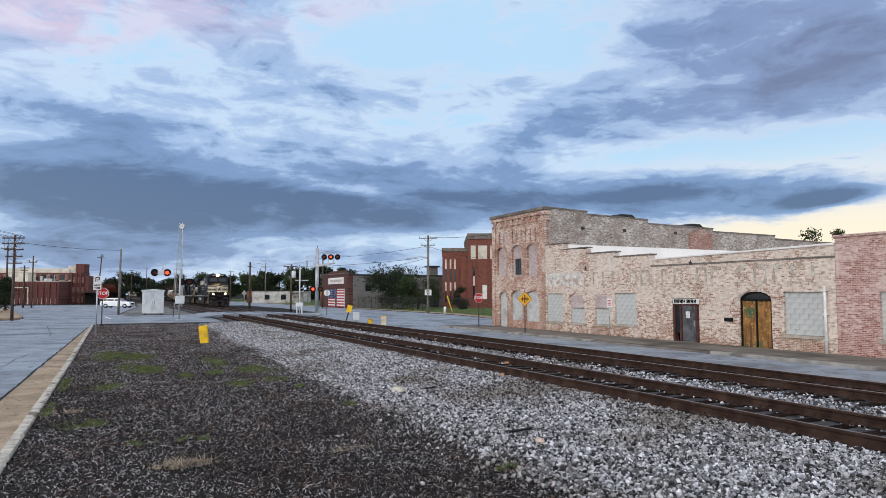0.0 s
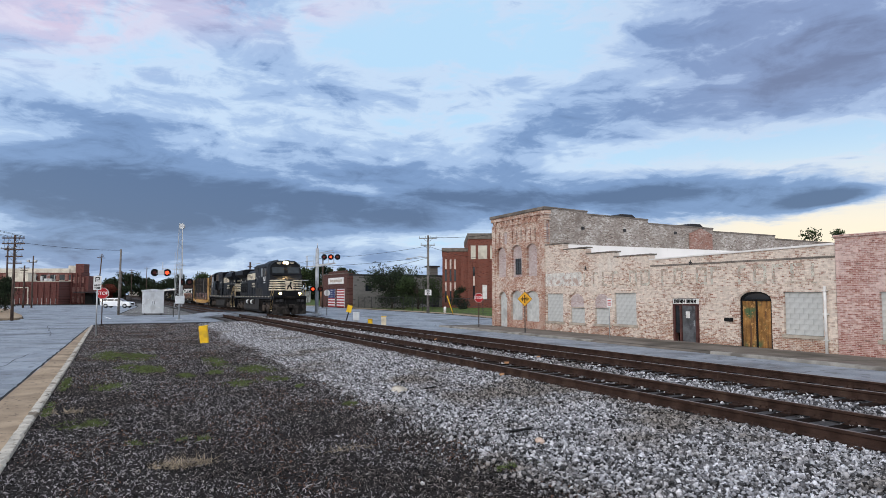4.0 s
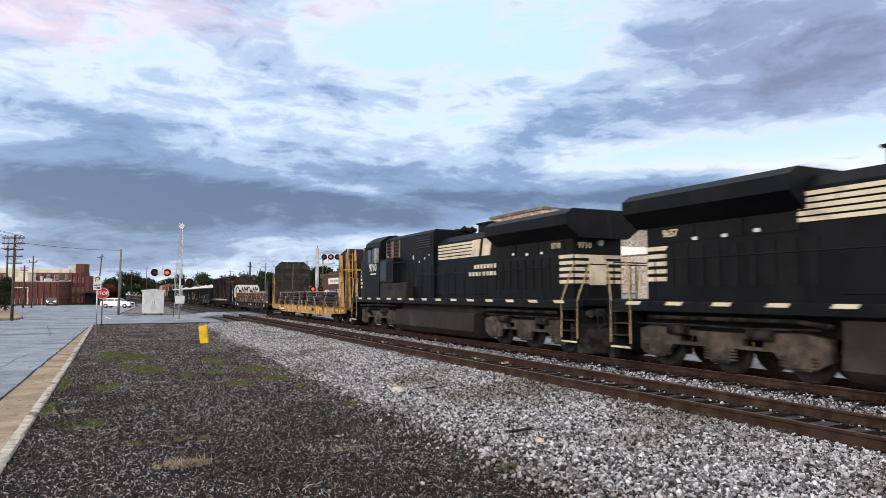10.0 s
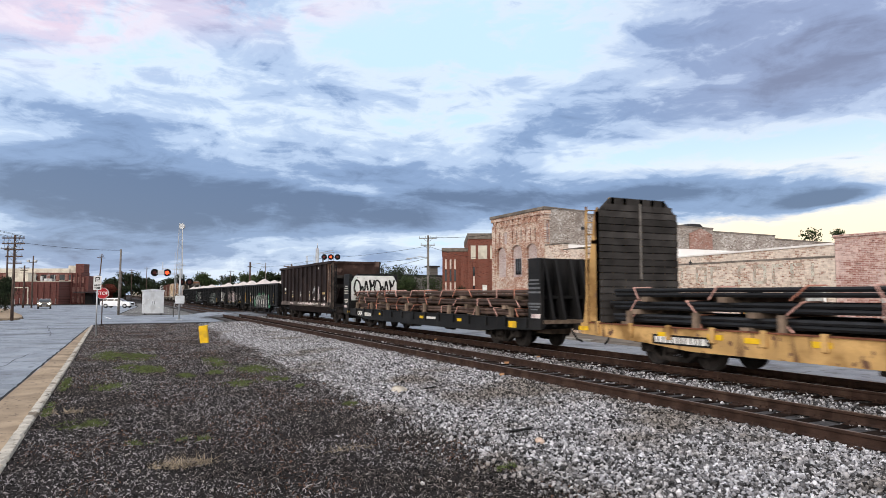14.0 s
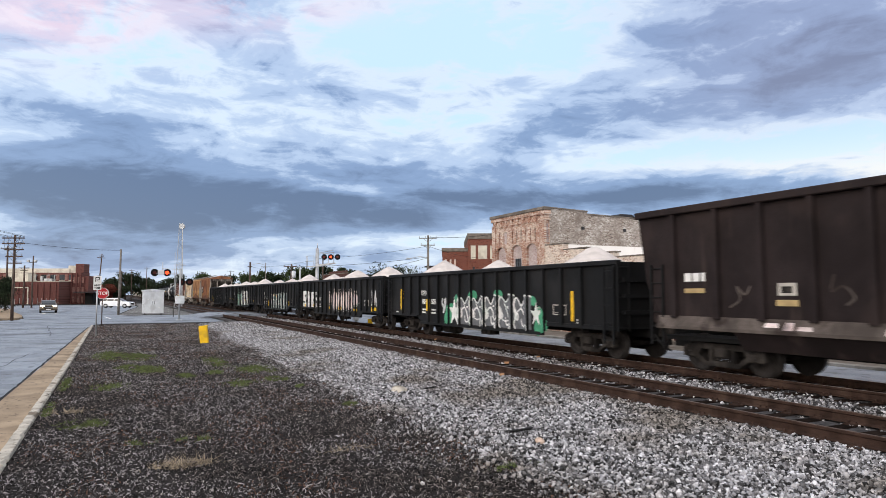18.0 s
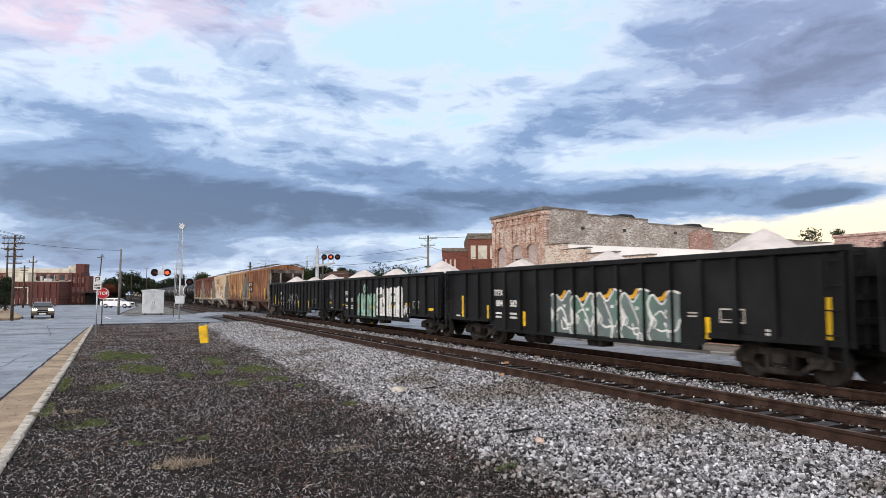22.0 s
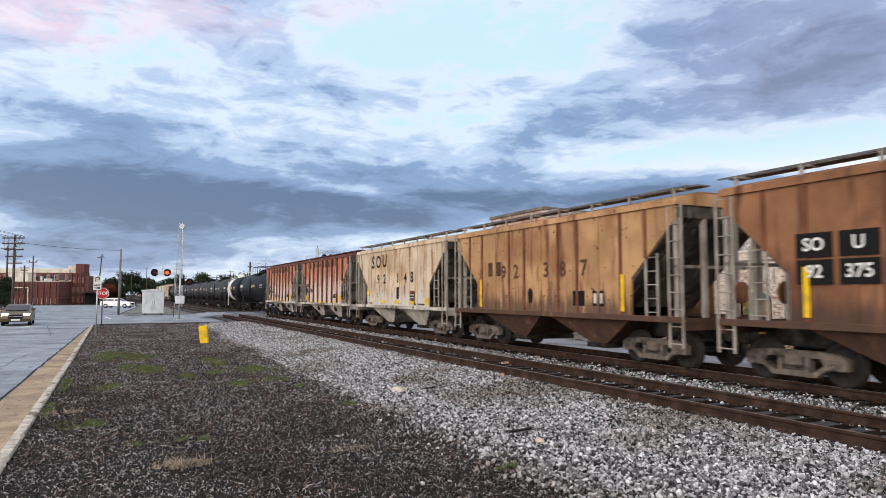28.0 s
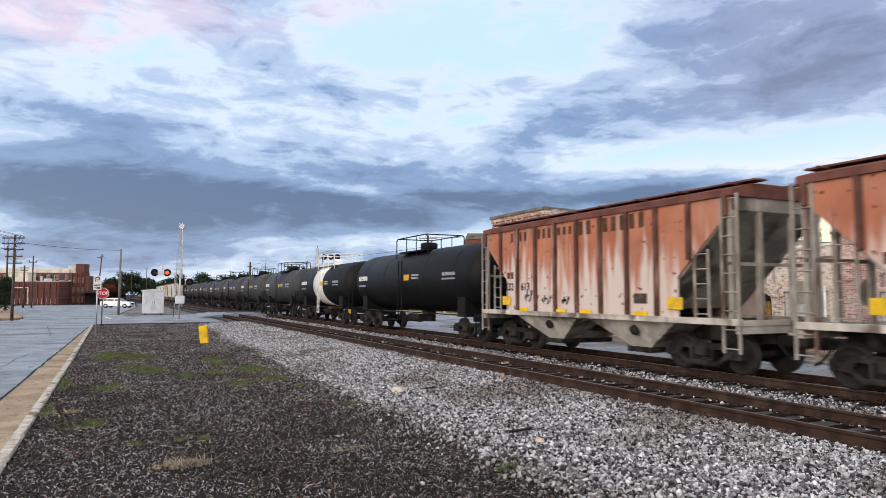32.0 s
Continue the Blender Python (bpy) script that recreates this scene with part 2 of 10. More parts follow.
def brick_mat(name, one, two, mortar, paint=None, paint_at=(0.45, 0.6), axis="x", wash=None, wash_at=(0.5, 0.7), size=(0.20, 0.067), spots=0.90):
    """Brickwork laid along x or y, with worn paint over it."""
    m = bpy.data.materials.new(name)
    m.use_nodes = True
    t = m.node_tree
    b = t.nodes["Principled BSDF"]
    b.inputs["Roughness"].default_value, b.inputs["Specular IOR Level"].default_value = 0.9, 0.2
    co = t.nodes.new("ShaderNodeTexCoord").outputs["Object"]
    sep, cmb = t.nodes.new("ShaderNodeSeparateXYZ"), t.nodes.new("ShaderNodeCombineXYZ")
    link(t, co, sep.inputs[0])
    link(t, sep.outputs[0 if axis == "x" else 1], cmb.inputs[0])
    link(t, sep.outputs[2], cmb.inputs[1])
    br = t.nodes.new("ShaderNodeTexBrick")
    link(t, cmb.outputs[0], br.inputs["Vector"])
    for k, v in (("Scale", 1.0), ("Brick Width", size[0]), ("Row Height", size[1]), ("Mortar Size", 0.008), ("Mortar Smooth", 0.3), ("Bias", 0.0)):
        br.inputs[k].default_value = v
    for k, c in (("Color1", one), ("Color2", two), ("Mortar", mortar)):
        br.inputs[k].default_value = (*c, 1)

    def nz(sc, detail, vec, off, stretch=(1, 1, 1)):
        n, mp = t.nodes.new("ShaderNodeTexNoise"), t.nodes.new("ShaderNodeMapping")
        mp.inputs["Location"].default_value, mp.inputs["Scale"].default_value = (off, off * 1.7, 0), stretch
        n.inputs["Scale"].default_value, n.inputs["Detail"].default_value, n.inputs["Roughness"].default_value = sc, detail, 0.65
        link(t, vec, mp.inputs[0])
        link(t, mp.outputs[0], n.inputs["Vector"])
        return n.outputs[0]
    # one random number for each brick, every second course set off by half a brick
    row = math_node(t, "FLOOR", math_node(t, "DIVIDE", sep.outputs[2], size[1]))
    half = math_node(t, "MULTIPLY", math_node(t, "SUBTRACT", 1.0, math_node(t, "MODULO", math_node(t, "ABSOLUTE", row), 2.0)), 0.5)
    colm = math_node(t, "FLOOR", math_node(t, "ADD", math_node(t, "DIVIDE", sep.outputs[0 if axis == "x" else 1], size[0]), half))
    cellv = t.nodes.new("ShaderNodeCombineXYZ")
    link(t, colm, cellv.inputs[0])
    link(t, row, cellv.inputs[1])
    wn = t.nodes.new("ShaderNodeTexWhiteNoise")
    wn.noise_dimensions = "2D"
    link(t, cellv.outputs[0], wn.inputs["Vector"])
    wide = t.nodes.new("ShaderNodeTexWhiteNoise")
    wide.noise_dimensions = "3D"
    link(t, cellv.outputs[0], wide.inputs["Vector"])
    col = mix_node(t, br.outputs["Fac"], mix_node(t, wide.outputs[0], one, two), mortar)
    col = mix_node(t, range_node(t, wn.outputs[0], spots, spots + 0.02, 0, 0.75), col, tuple(c * 0.42 for c in one))
    if paint:
        big, small = nz(0.8, 7, cmb.outputs[0], 1.3), nz(7, 7, cmb.outputs[0], 8.3)
        f = math_node(t, "ADD", math_node(t, "ADD", math_node(t, "MULTIPLY", big, 0.9), math_node(t, "MULTIPLY", small, 0.80)), math_node(t, "MULTIPLY", wn.outputs[0], 0.20))
        low = range_node(t, sep.outputs[2], -0.4, 1.0, 0.14, 0.0)
        f = math_node(t, "SUBTRACT", f, low)
        tone = mix_node(t, wn.outputs[0], tuple(c * 0.80 for c in paint), tuple(min(1, c * 1.12) for c in paint))
        col = mix_node(t, range_node(t, f, 0.46 + paint_at[0], 0.46 + paint_at[1], 0, 0.88), col, tone)
        col = mix_node(t, math_node(t, "MULTIPLY", br.outputs["Fac"], 0.55), col, mortar)
    if wash:
        col = mix_node(t, range_node(t, nz(0.35, 7, cmb.outputs[0], 6.1, (1, 0.6, 1)), *wash_at), col, wash)
    col = mix_node(t, range_node(t, nz(7, 5, cmb.outputs[0], 4.1), 0.35, 0.75, 0, 0.3), col, tuple(c * 0.5 for c in one))
    link(t, col, b.inputs["Base Color"])
    bp = t.nodes.new("ShaderNodeBump")
    bp.inputs["Strength"].default_value, bp.inputs["Distance"].default_value = 0.6, 0.012
    link(t, math_node(t, "ADD", math_node(t, "MULTIPLY", br.outputs["Fac"], -1.0), math_node(t, "MULTIPLY", wn.outputs[0], 0.5)), bp.inputs["Height"])
    link(t, bp.outputs[0], b.inputs["Normal"])
    return m


def glow(name, color, strength):
    m = bpy.data.materials.new(name)
    m.use_nodes = True
    b = m.node_tree.nodes["Principled BSDF"]
    b.inputs["Base Color"].default_value = (*color, 1)
    b.inputs["Emission Color"].default_value, b.inputs["Emission Strength"].default_value = (*color, 1), strength
    b.inputs["Roughness"].default_value = 0.3
    return m


def glass(name, tone=(0.02, 0.025, 0.03)):
    m = mat(name, tone, 0.2, 2.0, 0.06, 0.0, spec=0.6)
    return m


M_ASPHALT = mat("asphalt", (0.24, 0.268, 0.31), 0.25, 0.7, 0.6, 0.3, 0, 90, stain=(0.115, 0.125, 0.145), stain_scale=0.35, stain_at=(0.48, 0.64), streak=(0.26, 0.28, 0.31), streak_at=(0.52, 0.70), streak_scale=1.2, spot=(0.10, 0.108, 0.125), spot_at=(0.60, 0.68), spot_scale=3.0, spec=0.5)
M_CONCRETE = mat("concrete", (0.36, 0.275, 0.195), 0.22, 1.5, 0.9, 0.3, 0, 70, stain=(0.22, 0.165, 0.115), stain_scale=0.9, stain_at=(0.5, 0.7), spot=(0.14, 0.11, 0.085), spot_at=(0.62, 0.7), spot_scale=9)
M_KERB = mat("kerb_concrete", (0.50, 0.46, 0.40), 0.25, 4, 0.9, 0.4, 0, 50, stain=(0.20, 0.165, 0.13), stain_scale=2.6, stain_at=(0.5, 0.68), spot=(0.12, 0.1, 0.08), spot_at=(0.62, 0.68), spot_scale=14)
M_WALK = mat("pavement_concrete", (0.19, 0.165, 0.142), 0.25, 0.8, 0.9, 0.25, 0, 40, stain=(0.10, 0.088, 0.075), stain_scale=0.5, stain_at=(0.45, 0.7))
M_GRAVELPALE = mat("trampled_gravel", (0.20, 0.195, 0.19), 0.35, 3, 0.95, 0.8, 0, 14, stain=(0.10, 0.095, 0.09), stain_scale=0.35, stain_at=(0.45, 0.65), spot=(0.42, 0.41, 0.40), spot_at=(0.62, 0.68), spot_scale=6)
M_DIRT = mat("dirt", (0.028, 0.0235, 0.0225), 0.5, 2.5, 0.95, 1.0, 0, 30, stain=(0.024, 0.020, 0.019), stain_scale=0.5, stain_at=(0.42, 0.62), spot=(0.13, 0.12, 0.118), spot_at=(0.62, 0.68), spot_scale=38)
M_GRAVELBED = mat("ballast_bed", (0.075, 0.072, 0.075), 0.5, 12, 0.95, 1.0, 0, 22, stain=(0.035, 0.032, 0.031), stain_scale=0.7, stain_at=(0.5, 0.7))
M_STONE = mat("ballast_stone", (0.40, 0.397, 0.418), 0.4, 14, 0.9, 0.5, 0, 60, skew=1.4, island=0.95, stain=(0.20, 0.18, 0.165), stain_scale=0.5, stain_at=(0.5, 0.7), spec=0.25)
M_CHIP = mat("mulch_chip", (0.33, 0.305, 0.315), 0.4, 9, 0.95, 0.3, 0, 60, skew=2.2, island=0.98, stain=(0.17, 0.145, 0.138), stain_scale=0.55, stain_at=(0.48, 0.6), spec=0.2)
M_CHIPPALE = mat("pale_chip", (0.40, 0.372, 0.355), 0.3, 9, 0.9, 0.2, 0, 60, island=0.6)
M_CHIPRED = mat("reddish_chip", (0.15, 0.085, 0.062), 0.3, 9, 0.95, 0.2, 0, 60, island=0.85)
M_STRAW = mat("dry_grass", (0.34, 0.28, 0.21), 0.3, 9, 0.95, 0.2, 0, 60, island=0.6)
M_RAIL = mat("rail_rust", (0.046, 0.027, 0.021), 0.35, 4, 0.85, 0.4, 0.0, 80, streak=(0.072, 0.045, 0.034), spec=0.1)
M_RAILTOP = mat("rail_head_worn", (0.16, 0.12, 0.105), 0.25, 3, 0.45, 0.2, 0.5, 60)
M_RAILSHINE = mat("rail_head_polished", (0.34, 0.31, 0.30), 0.2, 3, 0.35, 0.1, 0.8, 60)
M_TIE = mat("tie_timber", (0.020, 0.014, 0.012), 0.4, 5, 0.98, 0.6, 0, 40, rnd=0.35, spec=0.02)
M_GRASS = mat("grass_blade", (0.105, 0.135, 0.046), 0.35, 5, 0.9, 0.0, island=0.6, spec=0.2)
M_LAWN = mat("lawn", (0.085, 0.13, 0.035), 0.4, 1.0, 0.95, 0.8, 0, 30, stain=(0.11, 0.10, 0.045), stain_scale=0.4)
M_LEAF = mat("leaf", (0.045, 0.068, 0.026), 0.4, 1.5, 0.85, 0.0, island=0.6, spec=0.25)
M_LEAFDARK = mat("leaf_dark", (0.026, 0.040, 0.020), 0.4, 1.5, 0.85, 0.0, island=0.6, spec=0.2)
M_LEAFRED = mat("leaf_red", (0.16, 0.045, 0.03), 0.4, 1.5, 0.85, 0.0, island=0.6, spec=0.2)
M_BARK = mat("bark", (0.07, 0.055, 0.045), 0.4, 6, 0.95, 0.8)
M_WOODPOLE = mat("pole_timber", (0.085, 0.060, 0.050), 0.35, 4, 0.95, 0.6, 0, 50, streak=(0.15, 0.13, 0.115), streak_scale=8)
M_WOODGREY = mat("grey_timber", (0.20, 0.185, 0.17), 0.35, 4, 0.95, 0.6, 0, 50, streak=(0.09, 0.08, 0.075), streak_scale=8)
M_GALV = mat("galvanised_steel", (0.46, 0.48, 0.50), 0.15, 3, 0.5, 0.15, 0.6, 60, stain=(0.34, 0.35, 0.37), stain_scale=2)
M_ALU = mat("painted_aluminium", (0.62, 0.65, 0.68), 0.1, 2, 0.55, 0.15, 0.2, 60, stain=(0.5, 0.52, 0.54), stain_scale=1.5)
M_DARKSTEEL = mat("dark_steel", (0.05, 0.05, 0.055), 0.3, 4, 0.6, 0.2, 0.3)
M_BLACK = mat("black_paint", (0.0048, 0.006, 0.0085), 0.25, 1.5, 0.5, 0.10, 0, 40, stain=(0.0085, 0.0095, 0.012), stain_scale=0.8, streak=(0.014, 0.0135, 0.014), streak_at=(0.58, 0.8), spec=0.12)
M_BLACKDULL = mat("black_matt", (0.006, 0.006, 0.0065), 0.3, 4, 0.8, 0.2)
M_GRIME = mat("running_gear_grime", (0.042, 0.037, 0.034), 0.4, 4, 0.9, 0.5, 0, 40, stain=(0.014, 0.0125, 0.012), stain_scale=2.5, stain_at=(0.42, 0.6))
M_GRIMEBROWN = mat("running_gear_dust", (0.095, 0.078, 0.068), 0.3, 4, 0.9, 0.5, 0, 40, stain=(0.050, 0.042, 0.037), stain_scale=2.5, stain_at=(0.42, 0.6))
M_WHEEL = mat("wheel_steel", (0.032, 0.028, 0.027), 0.35, 5, 0.7, 0.3, 0.2)
M_WHITE = mat("white_paint", (0.76, 0.76, 0.75), 0.06, 3, 0.6, 0.1, 0, 40, stain=(0.62, 0.6, 0.57), stain_scale=2)
M_CREAM = mat("cream_stripe", (0.70, 0.62, 0.47), 0.1, 3, 0.6, 0.1, 0, 40, stain=(0.5, 0.44, 0.34), stain_scale=2)
M_YELLOW = mat("safety_yellow", (0.80, 0.50, 0.02), 0.12, 3, 0.55, 0.15, 0, 40, stain=(0.6, 0.36, 0.03), stain_scale=3)
M_HANDRAIL = mat("ochre_handrail", (0.45, 0.33, 0.16), 0.2, 4, 0.6, 0.1)
M_RED = mat("sign_red", (0.42, 0.02, 0.025), 0.1, 3, 0.5, 0.05)
M_SIGNYELLOW = mat("sign_amber", (0.70, 0.36, 0.03), 0.1, 3, 0.5, 0.05)
M_GLASS = glass("dark_glass")
M_CABGLASS = mat("cab_glass", (0.020, 0.028, 0.036), 0.2, 2.0, 0.08, 0.0, spec=0.35)
M_RUBBER = mat("rubber", (0.018, 0.018, 0.019), 0.2, 6, 0.85, 0.2)
M_HEADLIGHT = glow("headlight", (1.0, 0.66, 0.28), 150.0)
M_CARLAMP = glow("car_headlamp", (1.0, 0.86, 0.62), 10.0)
M_DITCH = glow("ditch_light", (1.0, 0.58, 0.16), 26.0)
M_SIGNAL = glow("signal_lit", (1.0, 0.055, 0.012), 2.0)
M_LAMPOFF = mat("signal_unlit", (0.10, 0.015, 0.012), 0.2, 4, 0.3, 0.0)

# ---- ground ----
def zr(x):
    """Height of the street beyond the tracks: it dips towards the old shops."""
    k = min(1.0, max(0.0, (x + 66) / 20))
    return -0.25 - 0.25 * k * k * (3 - 2 * k)


def zg(x, y):
    if y <= 8.0:
        return -0.30
    if y < 16.4:
        return -0.27
    k = min(1.0, (y - 16.4) / 1.4)
    return -0.27 + (zr(x) - 0.02 + 0.27) * k


def sheet(xs, ys, zf):
    """A grid of quads over the lines xs and ys."""
    bm = B()
    rows = [[bm.verts.new((x, y, zf(x, y))) for y in ys] for x in xs]
    for a, b in zip(rows, rows[1:]):
        for j in range(len(ys) - 1):
            bm.faces.new((a[j], b[j], b[j + 1], a[j + 1]))
    return bm


def steps(a, b, n):
    return [a + (b - a) * i / n for i in range(n + 1)]


solid("ground", "bare dark earth reaching to the horizon", "ground",
      sheet([-2500, -900, -400, -250, -160, -120, -100, -80, -66, -60, -55, -50, -46, -40, -20, 0, 30, 80, 400, 2500],
            [-2500, -600, -100, -30, -8, 8.0, 16.4, 17.0, 17.8, 19, 30, 60, 120, 600, 2500], zg), M_DIRT, None, "", "structure")


def asphalt_edge(x):
    return -2.28 - 0.0163 * x if x > -55 else -1.38


bm = B()
prism(bm, [(30, -12), (30, asphalt_edge(30)), (-8, asphalt_edge(-8)), (-30, asphalt_edge(-30)), (-54, -1.42), (-55.3, -0.6), (-55.4, 4.0), (-56, 8.1),
           (-75.5, 8.1), (-75.0, 1.2), (-79, 0.2), (-100, 1.5), (-128, 3.5), (-150, 3.0), (-151, -60), (-138, -60), (-134, -22), (-112, -13.0), (-95, -10.9),
           (-77, -8.0), (-70, -7.2), (-66.2, -7.3), (-64, -9.5), (-63, -40), (-52, -40), (-51, -12)][::-1], -0.34, -0.284, "z")
solid("road", "worn blue-grey asphalt street with cracked edges", "road", bm, M_ASPHALT, None, "", "structure")
bm = B()
prism(bm, [(20, asphalt_edge(20)), (20, -1.32), (-10, -1.32), (-25, -1.33), (-51, -1.44), (-54, -1.41), (-30, asphalt_edge(-30)), (-8, asphalt_edge(-8))], -0.33, -0.276, "z")
solid("gutter", "tan concrete gutter pan beside the street", "gutter", bm, M_CONCRETE, None, "", "structure")

kerb = thing("kerb", "chipped pale concrete kerb along the planting strip", "kerb", None, "", "structure")
kr = random.Random(4)
for i in range(20):
    x0, x1 = 8 - i * 3.0, 8 - (i + 1) * 3.0 + 0.02
    if x1 < -52.2:
        x1 = -52.2
    y0, y1 = (-1.33 - 0.004 * max(0, -x - 25) for x in (x0, x1))
    bm = B()
    last, m_ = None, 20
    for k in range(m_ + 1):
        x, yk = x0 + (x1 - x0) * k / m_, y0 + (y1 - y0) * k / m_
        h = -0.232 - 0.004 * (i % 3)
        c0, c1 = 0.008 + 0.04 * max(0, kr.gauss(0, 0.6)), 0.008 + 0.05 * max(0, kr.gauss(0, 0.7))
        sec = [bm.verts.new(p) for p in ((x, yk, -0.34), (x, yk, h - c0), (x, yk + c0 * 0.8, h), (x, yk + 0.15 - c1 * 0.8, h), (x, yk + 0.15, h - c1), (x, yk + 0.15, -0.34))]
        if last:
            for q in range(5):
                bm.faces.new((last[q], last[q + 1], sec[q + 1], sec[q]))
        if k in (0, m_):
            bm.faces.new(sec if k else sec[::-1])
        last = sec
    part("kerb_stone", bm, M_KERB, kerb)
    if x1 <= -52.2:
        break

# crossing street over the tracks: panels flush with the rail heads
crossing = thing("level_crossing", "grey asphalt road crossing flush with the rails", "crossing", None, "", "structure")
for y0, y1, z0, z1 in ((7.0, 9.0, -0.22, -0.012), (9.16, 10.44, -0.012, -0.012), (10.64, 13.0, -0.012, -0.012), (13.18, 14.48, -0.012, -0.012), (14.66, 18.6, -0.012, -0.22)):
    bm = B()
    prism(bm, [(y0, -0.3), (y1, -0.3), (y1, z1), (y0, z0)], -75.2, -65.4, "x")
    part("crossing_panel", bm, M_ASPHALT, crossing)

# street beyond the tracks
solid("road", "smooth blue-grey street beside old brick shops", "road",
      sheet(steps(-200, 40, 60), [17.5, 19.0, 21.35], lambda x, y: zr(x)), M_ASPHALT, None, "", "structure")
solid("road", "wide asphalt side street by the fenced lot", "road",
      sheet(steps(-260, -44.6, 40), [21.30, 24, 27, 31.5], lambda x, y: zr(x) - 0.002), M_ASPHALT, None, "", "structure")
solid("pavement", "stained concrete pavement in front of brick shops", "pavement",
      sheet(steps(-44.8, 40, 30), [21.5, 23, 24.7], lambda x, y: zr(x) + 0.10), M_WALK, None, "", "structure")
M_SILLGREY = mat("grey_kerb", (0.30, 0.285, 0.26), 0.25, 2, 0.9, 0.3, 0, 40, stain=(0.16, 0.145, 0.13), stain_scale=0.9)
street_kerb = thing("kerb", "low worn concrete kerb along the shop pavement", "kerb", None, "", "structure")
for i in range(22):
    x0, x1 = -44.8 + i * 2.5, -44.8 + (i + 1) * 2.5 - 0.02
    low = -27.5 < x0 < -24 or -23 < x0 < -20.5
    bm = B()
    prism(bm, [(21.3, zr(x0) - 0.06), (21.62, zr(x0) - 0.06), (21.62, zr(x0) + 0.104), (21.5, zr(x0) + 0.104 if not low else zr(x0) + 0.08), (21.32, zr(x0) + (0.1 if not low else 0.015)), (21.3, zr(x0) + (0.09 if not low else 0.01))], x0, x1, "x")
    part("kerb_stone", bm, M_WALK if low else M_SILLGREY, street_kerb)
solid("lawn", "short green lawn behind a wire fence", "grass", sheet(steps(-300, -44.8, 24), [33, 45, 60, 90], lambda x, y: zr(x) + 0.03), M_LAWN, None, "", "structure")
solid("pavement", "narrow pale pavement at the edge of the lawn", "pavement", sheet(steps(-200, -44.8, 16), [31.4, 33.1], lambda x, y: zr(x) + 0.06), M_CONCRETE, None, "", "structure")
bm = B()
prism(bm, [(-77, -8.1), (-70, -7.3), (-67.2, -7.5), (-66.0, -9.5), (-66.0, -26), (-122, -26), (-112, -13.2), (-95, -11.0)], -0.3, -0.15, "z")
solid("pavement", "pale concrete corner pavement with rounded kerb", "pavement", bm, M_CONCRETE, None, "", "structure")
bm = B()
prism(bm, [(-72, -9.4), (-72, -26), (-120, -26), (-110, -14.4), (-94, -12.2)], -0.16, -0.13, "z")
solid("lawn", "patch of shaded grass behind the corner pavement", "grass", bm, M_LAWN, None, "", "structure")

bm = B()
prism(bm, [(-75.6, 1.3), (-75.2, 8.0), (-78, 8.6), (-170, 8.6), (-170, 4.2), (-128, 3.7), (-100, 1.7), (-79, 0.4)], -0.33, -0.280, "z")
solid("gravel_lot", "pale trampled gravel beside the railway cabinet", "gravel", bm, M_GRAVELPALE, None, "", "structure")
bm = B()
prism(bm, [(-77, 18.6), (-77, 20.8), (-100, 22.5), (-130, 21.5), (-130, 16.8), (-77, 16.8)], -0.33, -0.215, "z")
solid("gravel_verge", "dark gravel verge between track and street", "gravel", bm, M_DIRT, None, "", "structure")

# crack filler lines along the asphalt edge
bm = B()
rng = random.Random(5)
px_, last = 8.0, None
while px_ > -50:
    q = (px_, asphalt_edge(px_) - 0.04 + rng.uniform(-0.03, 0.03))
    if last:
        d = 0.02 + rng.random() * 0.03
        prism(bm, [(last[0], last[1] - d), (last[0], last[1] + d), (q[0], q[1] + d), (q[0], q[1] - d)], -0.285, -0.278, "z")
    last = q
    px_ -= rng.uniform(0.25, 0.6)
for k in range(4):
    y0 = (-3.4, -4.9, -6.2, -2.9)[k]
    last = None
    x = (-14, -22, -30, -40)[k]
    for s in range(22):
        q = (x - s * 0.7, y0 - s * 0.03 * (k - 1) + rng.uniform(-0.06, 0.06))
        if last:
            prism(bm, [(last[0], last[1] - 0.012), (last[0], last[1] + 0.012), (q[0], q[1] + 0.012), (q[0], q[1] - 0.012)], -0.285, -0.2815, "z")
        last = q
for k in range(7):
    x, last = -13 - 6.0 * k + rng.uniform(-1, 1), None
    for s in range(9):
        q = (x + rng.uniform(-0.12, 0.12) - s * 0.05, asphalt_edge(x) - 0.1 - s * 0.62)
        if last:
            prism(bm, [(last[0] - 0.014, last[1]), (last[0] + 0.014, last[1]), (q[0] + 0.014, q[1]), (q[0] - 0.014, q[1])], -0.285, -0.2813, "z")
        last = q
solid("crack_filler", "dark tar lines in cracks of the asphalt", "crack", bm, M_BLACKDULL, None, "", "stuff")
bm = B()
prism(bm, [(-66.2, -0.35), (-66.2, -0.2), (-72.5, -0.75), (-72.5, -0.95)], -0.285, -0.2795, "z")
solid("road_marking", "worn white stop line painted on asphalt", "marking", bm, M_WHITE, None, "", "structure")

# ---- railway ----
TRACK_NEAR, TRACK_FAR, HALF = 9.81, 13.84, 0.745


def ballast_edge(x):
    k = min(1.0, max(0.0, (-50.5 - x) / 6))
    far = min(44.0, max(0.0, -6 - x))
    return 2.6 * k * k * (3 - 2 * k) + 4.60 + 0.022 * far + 0.10 * math.sin(x * 0.41) + 0.09 * math.sin(x * 1.13 + 1) + 0.05 * math.sin(x * 2.7)


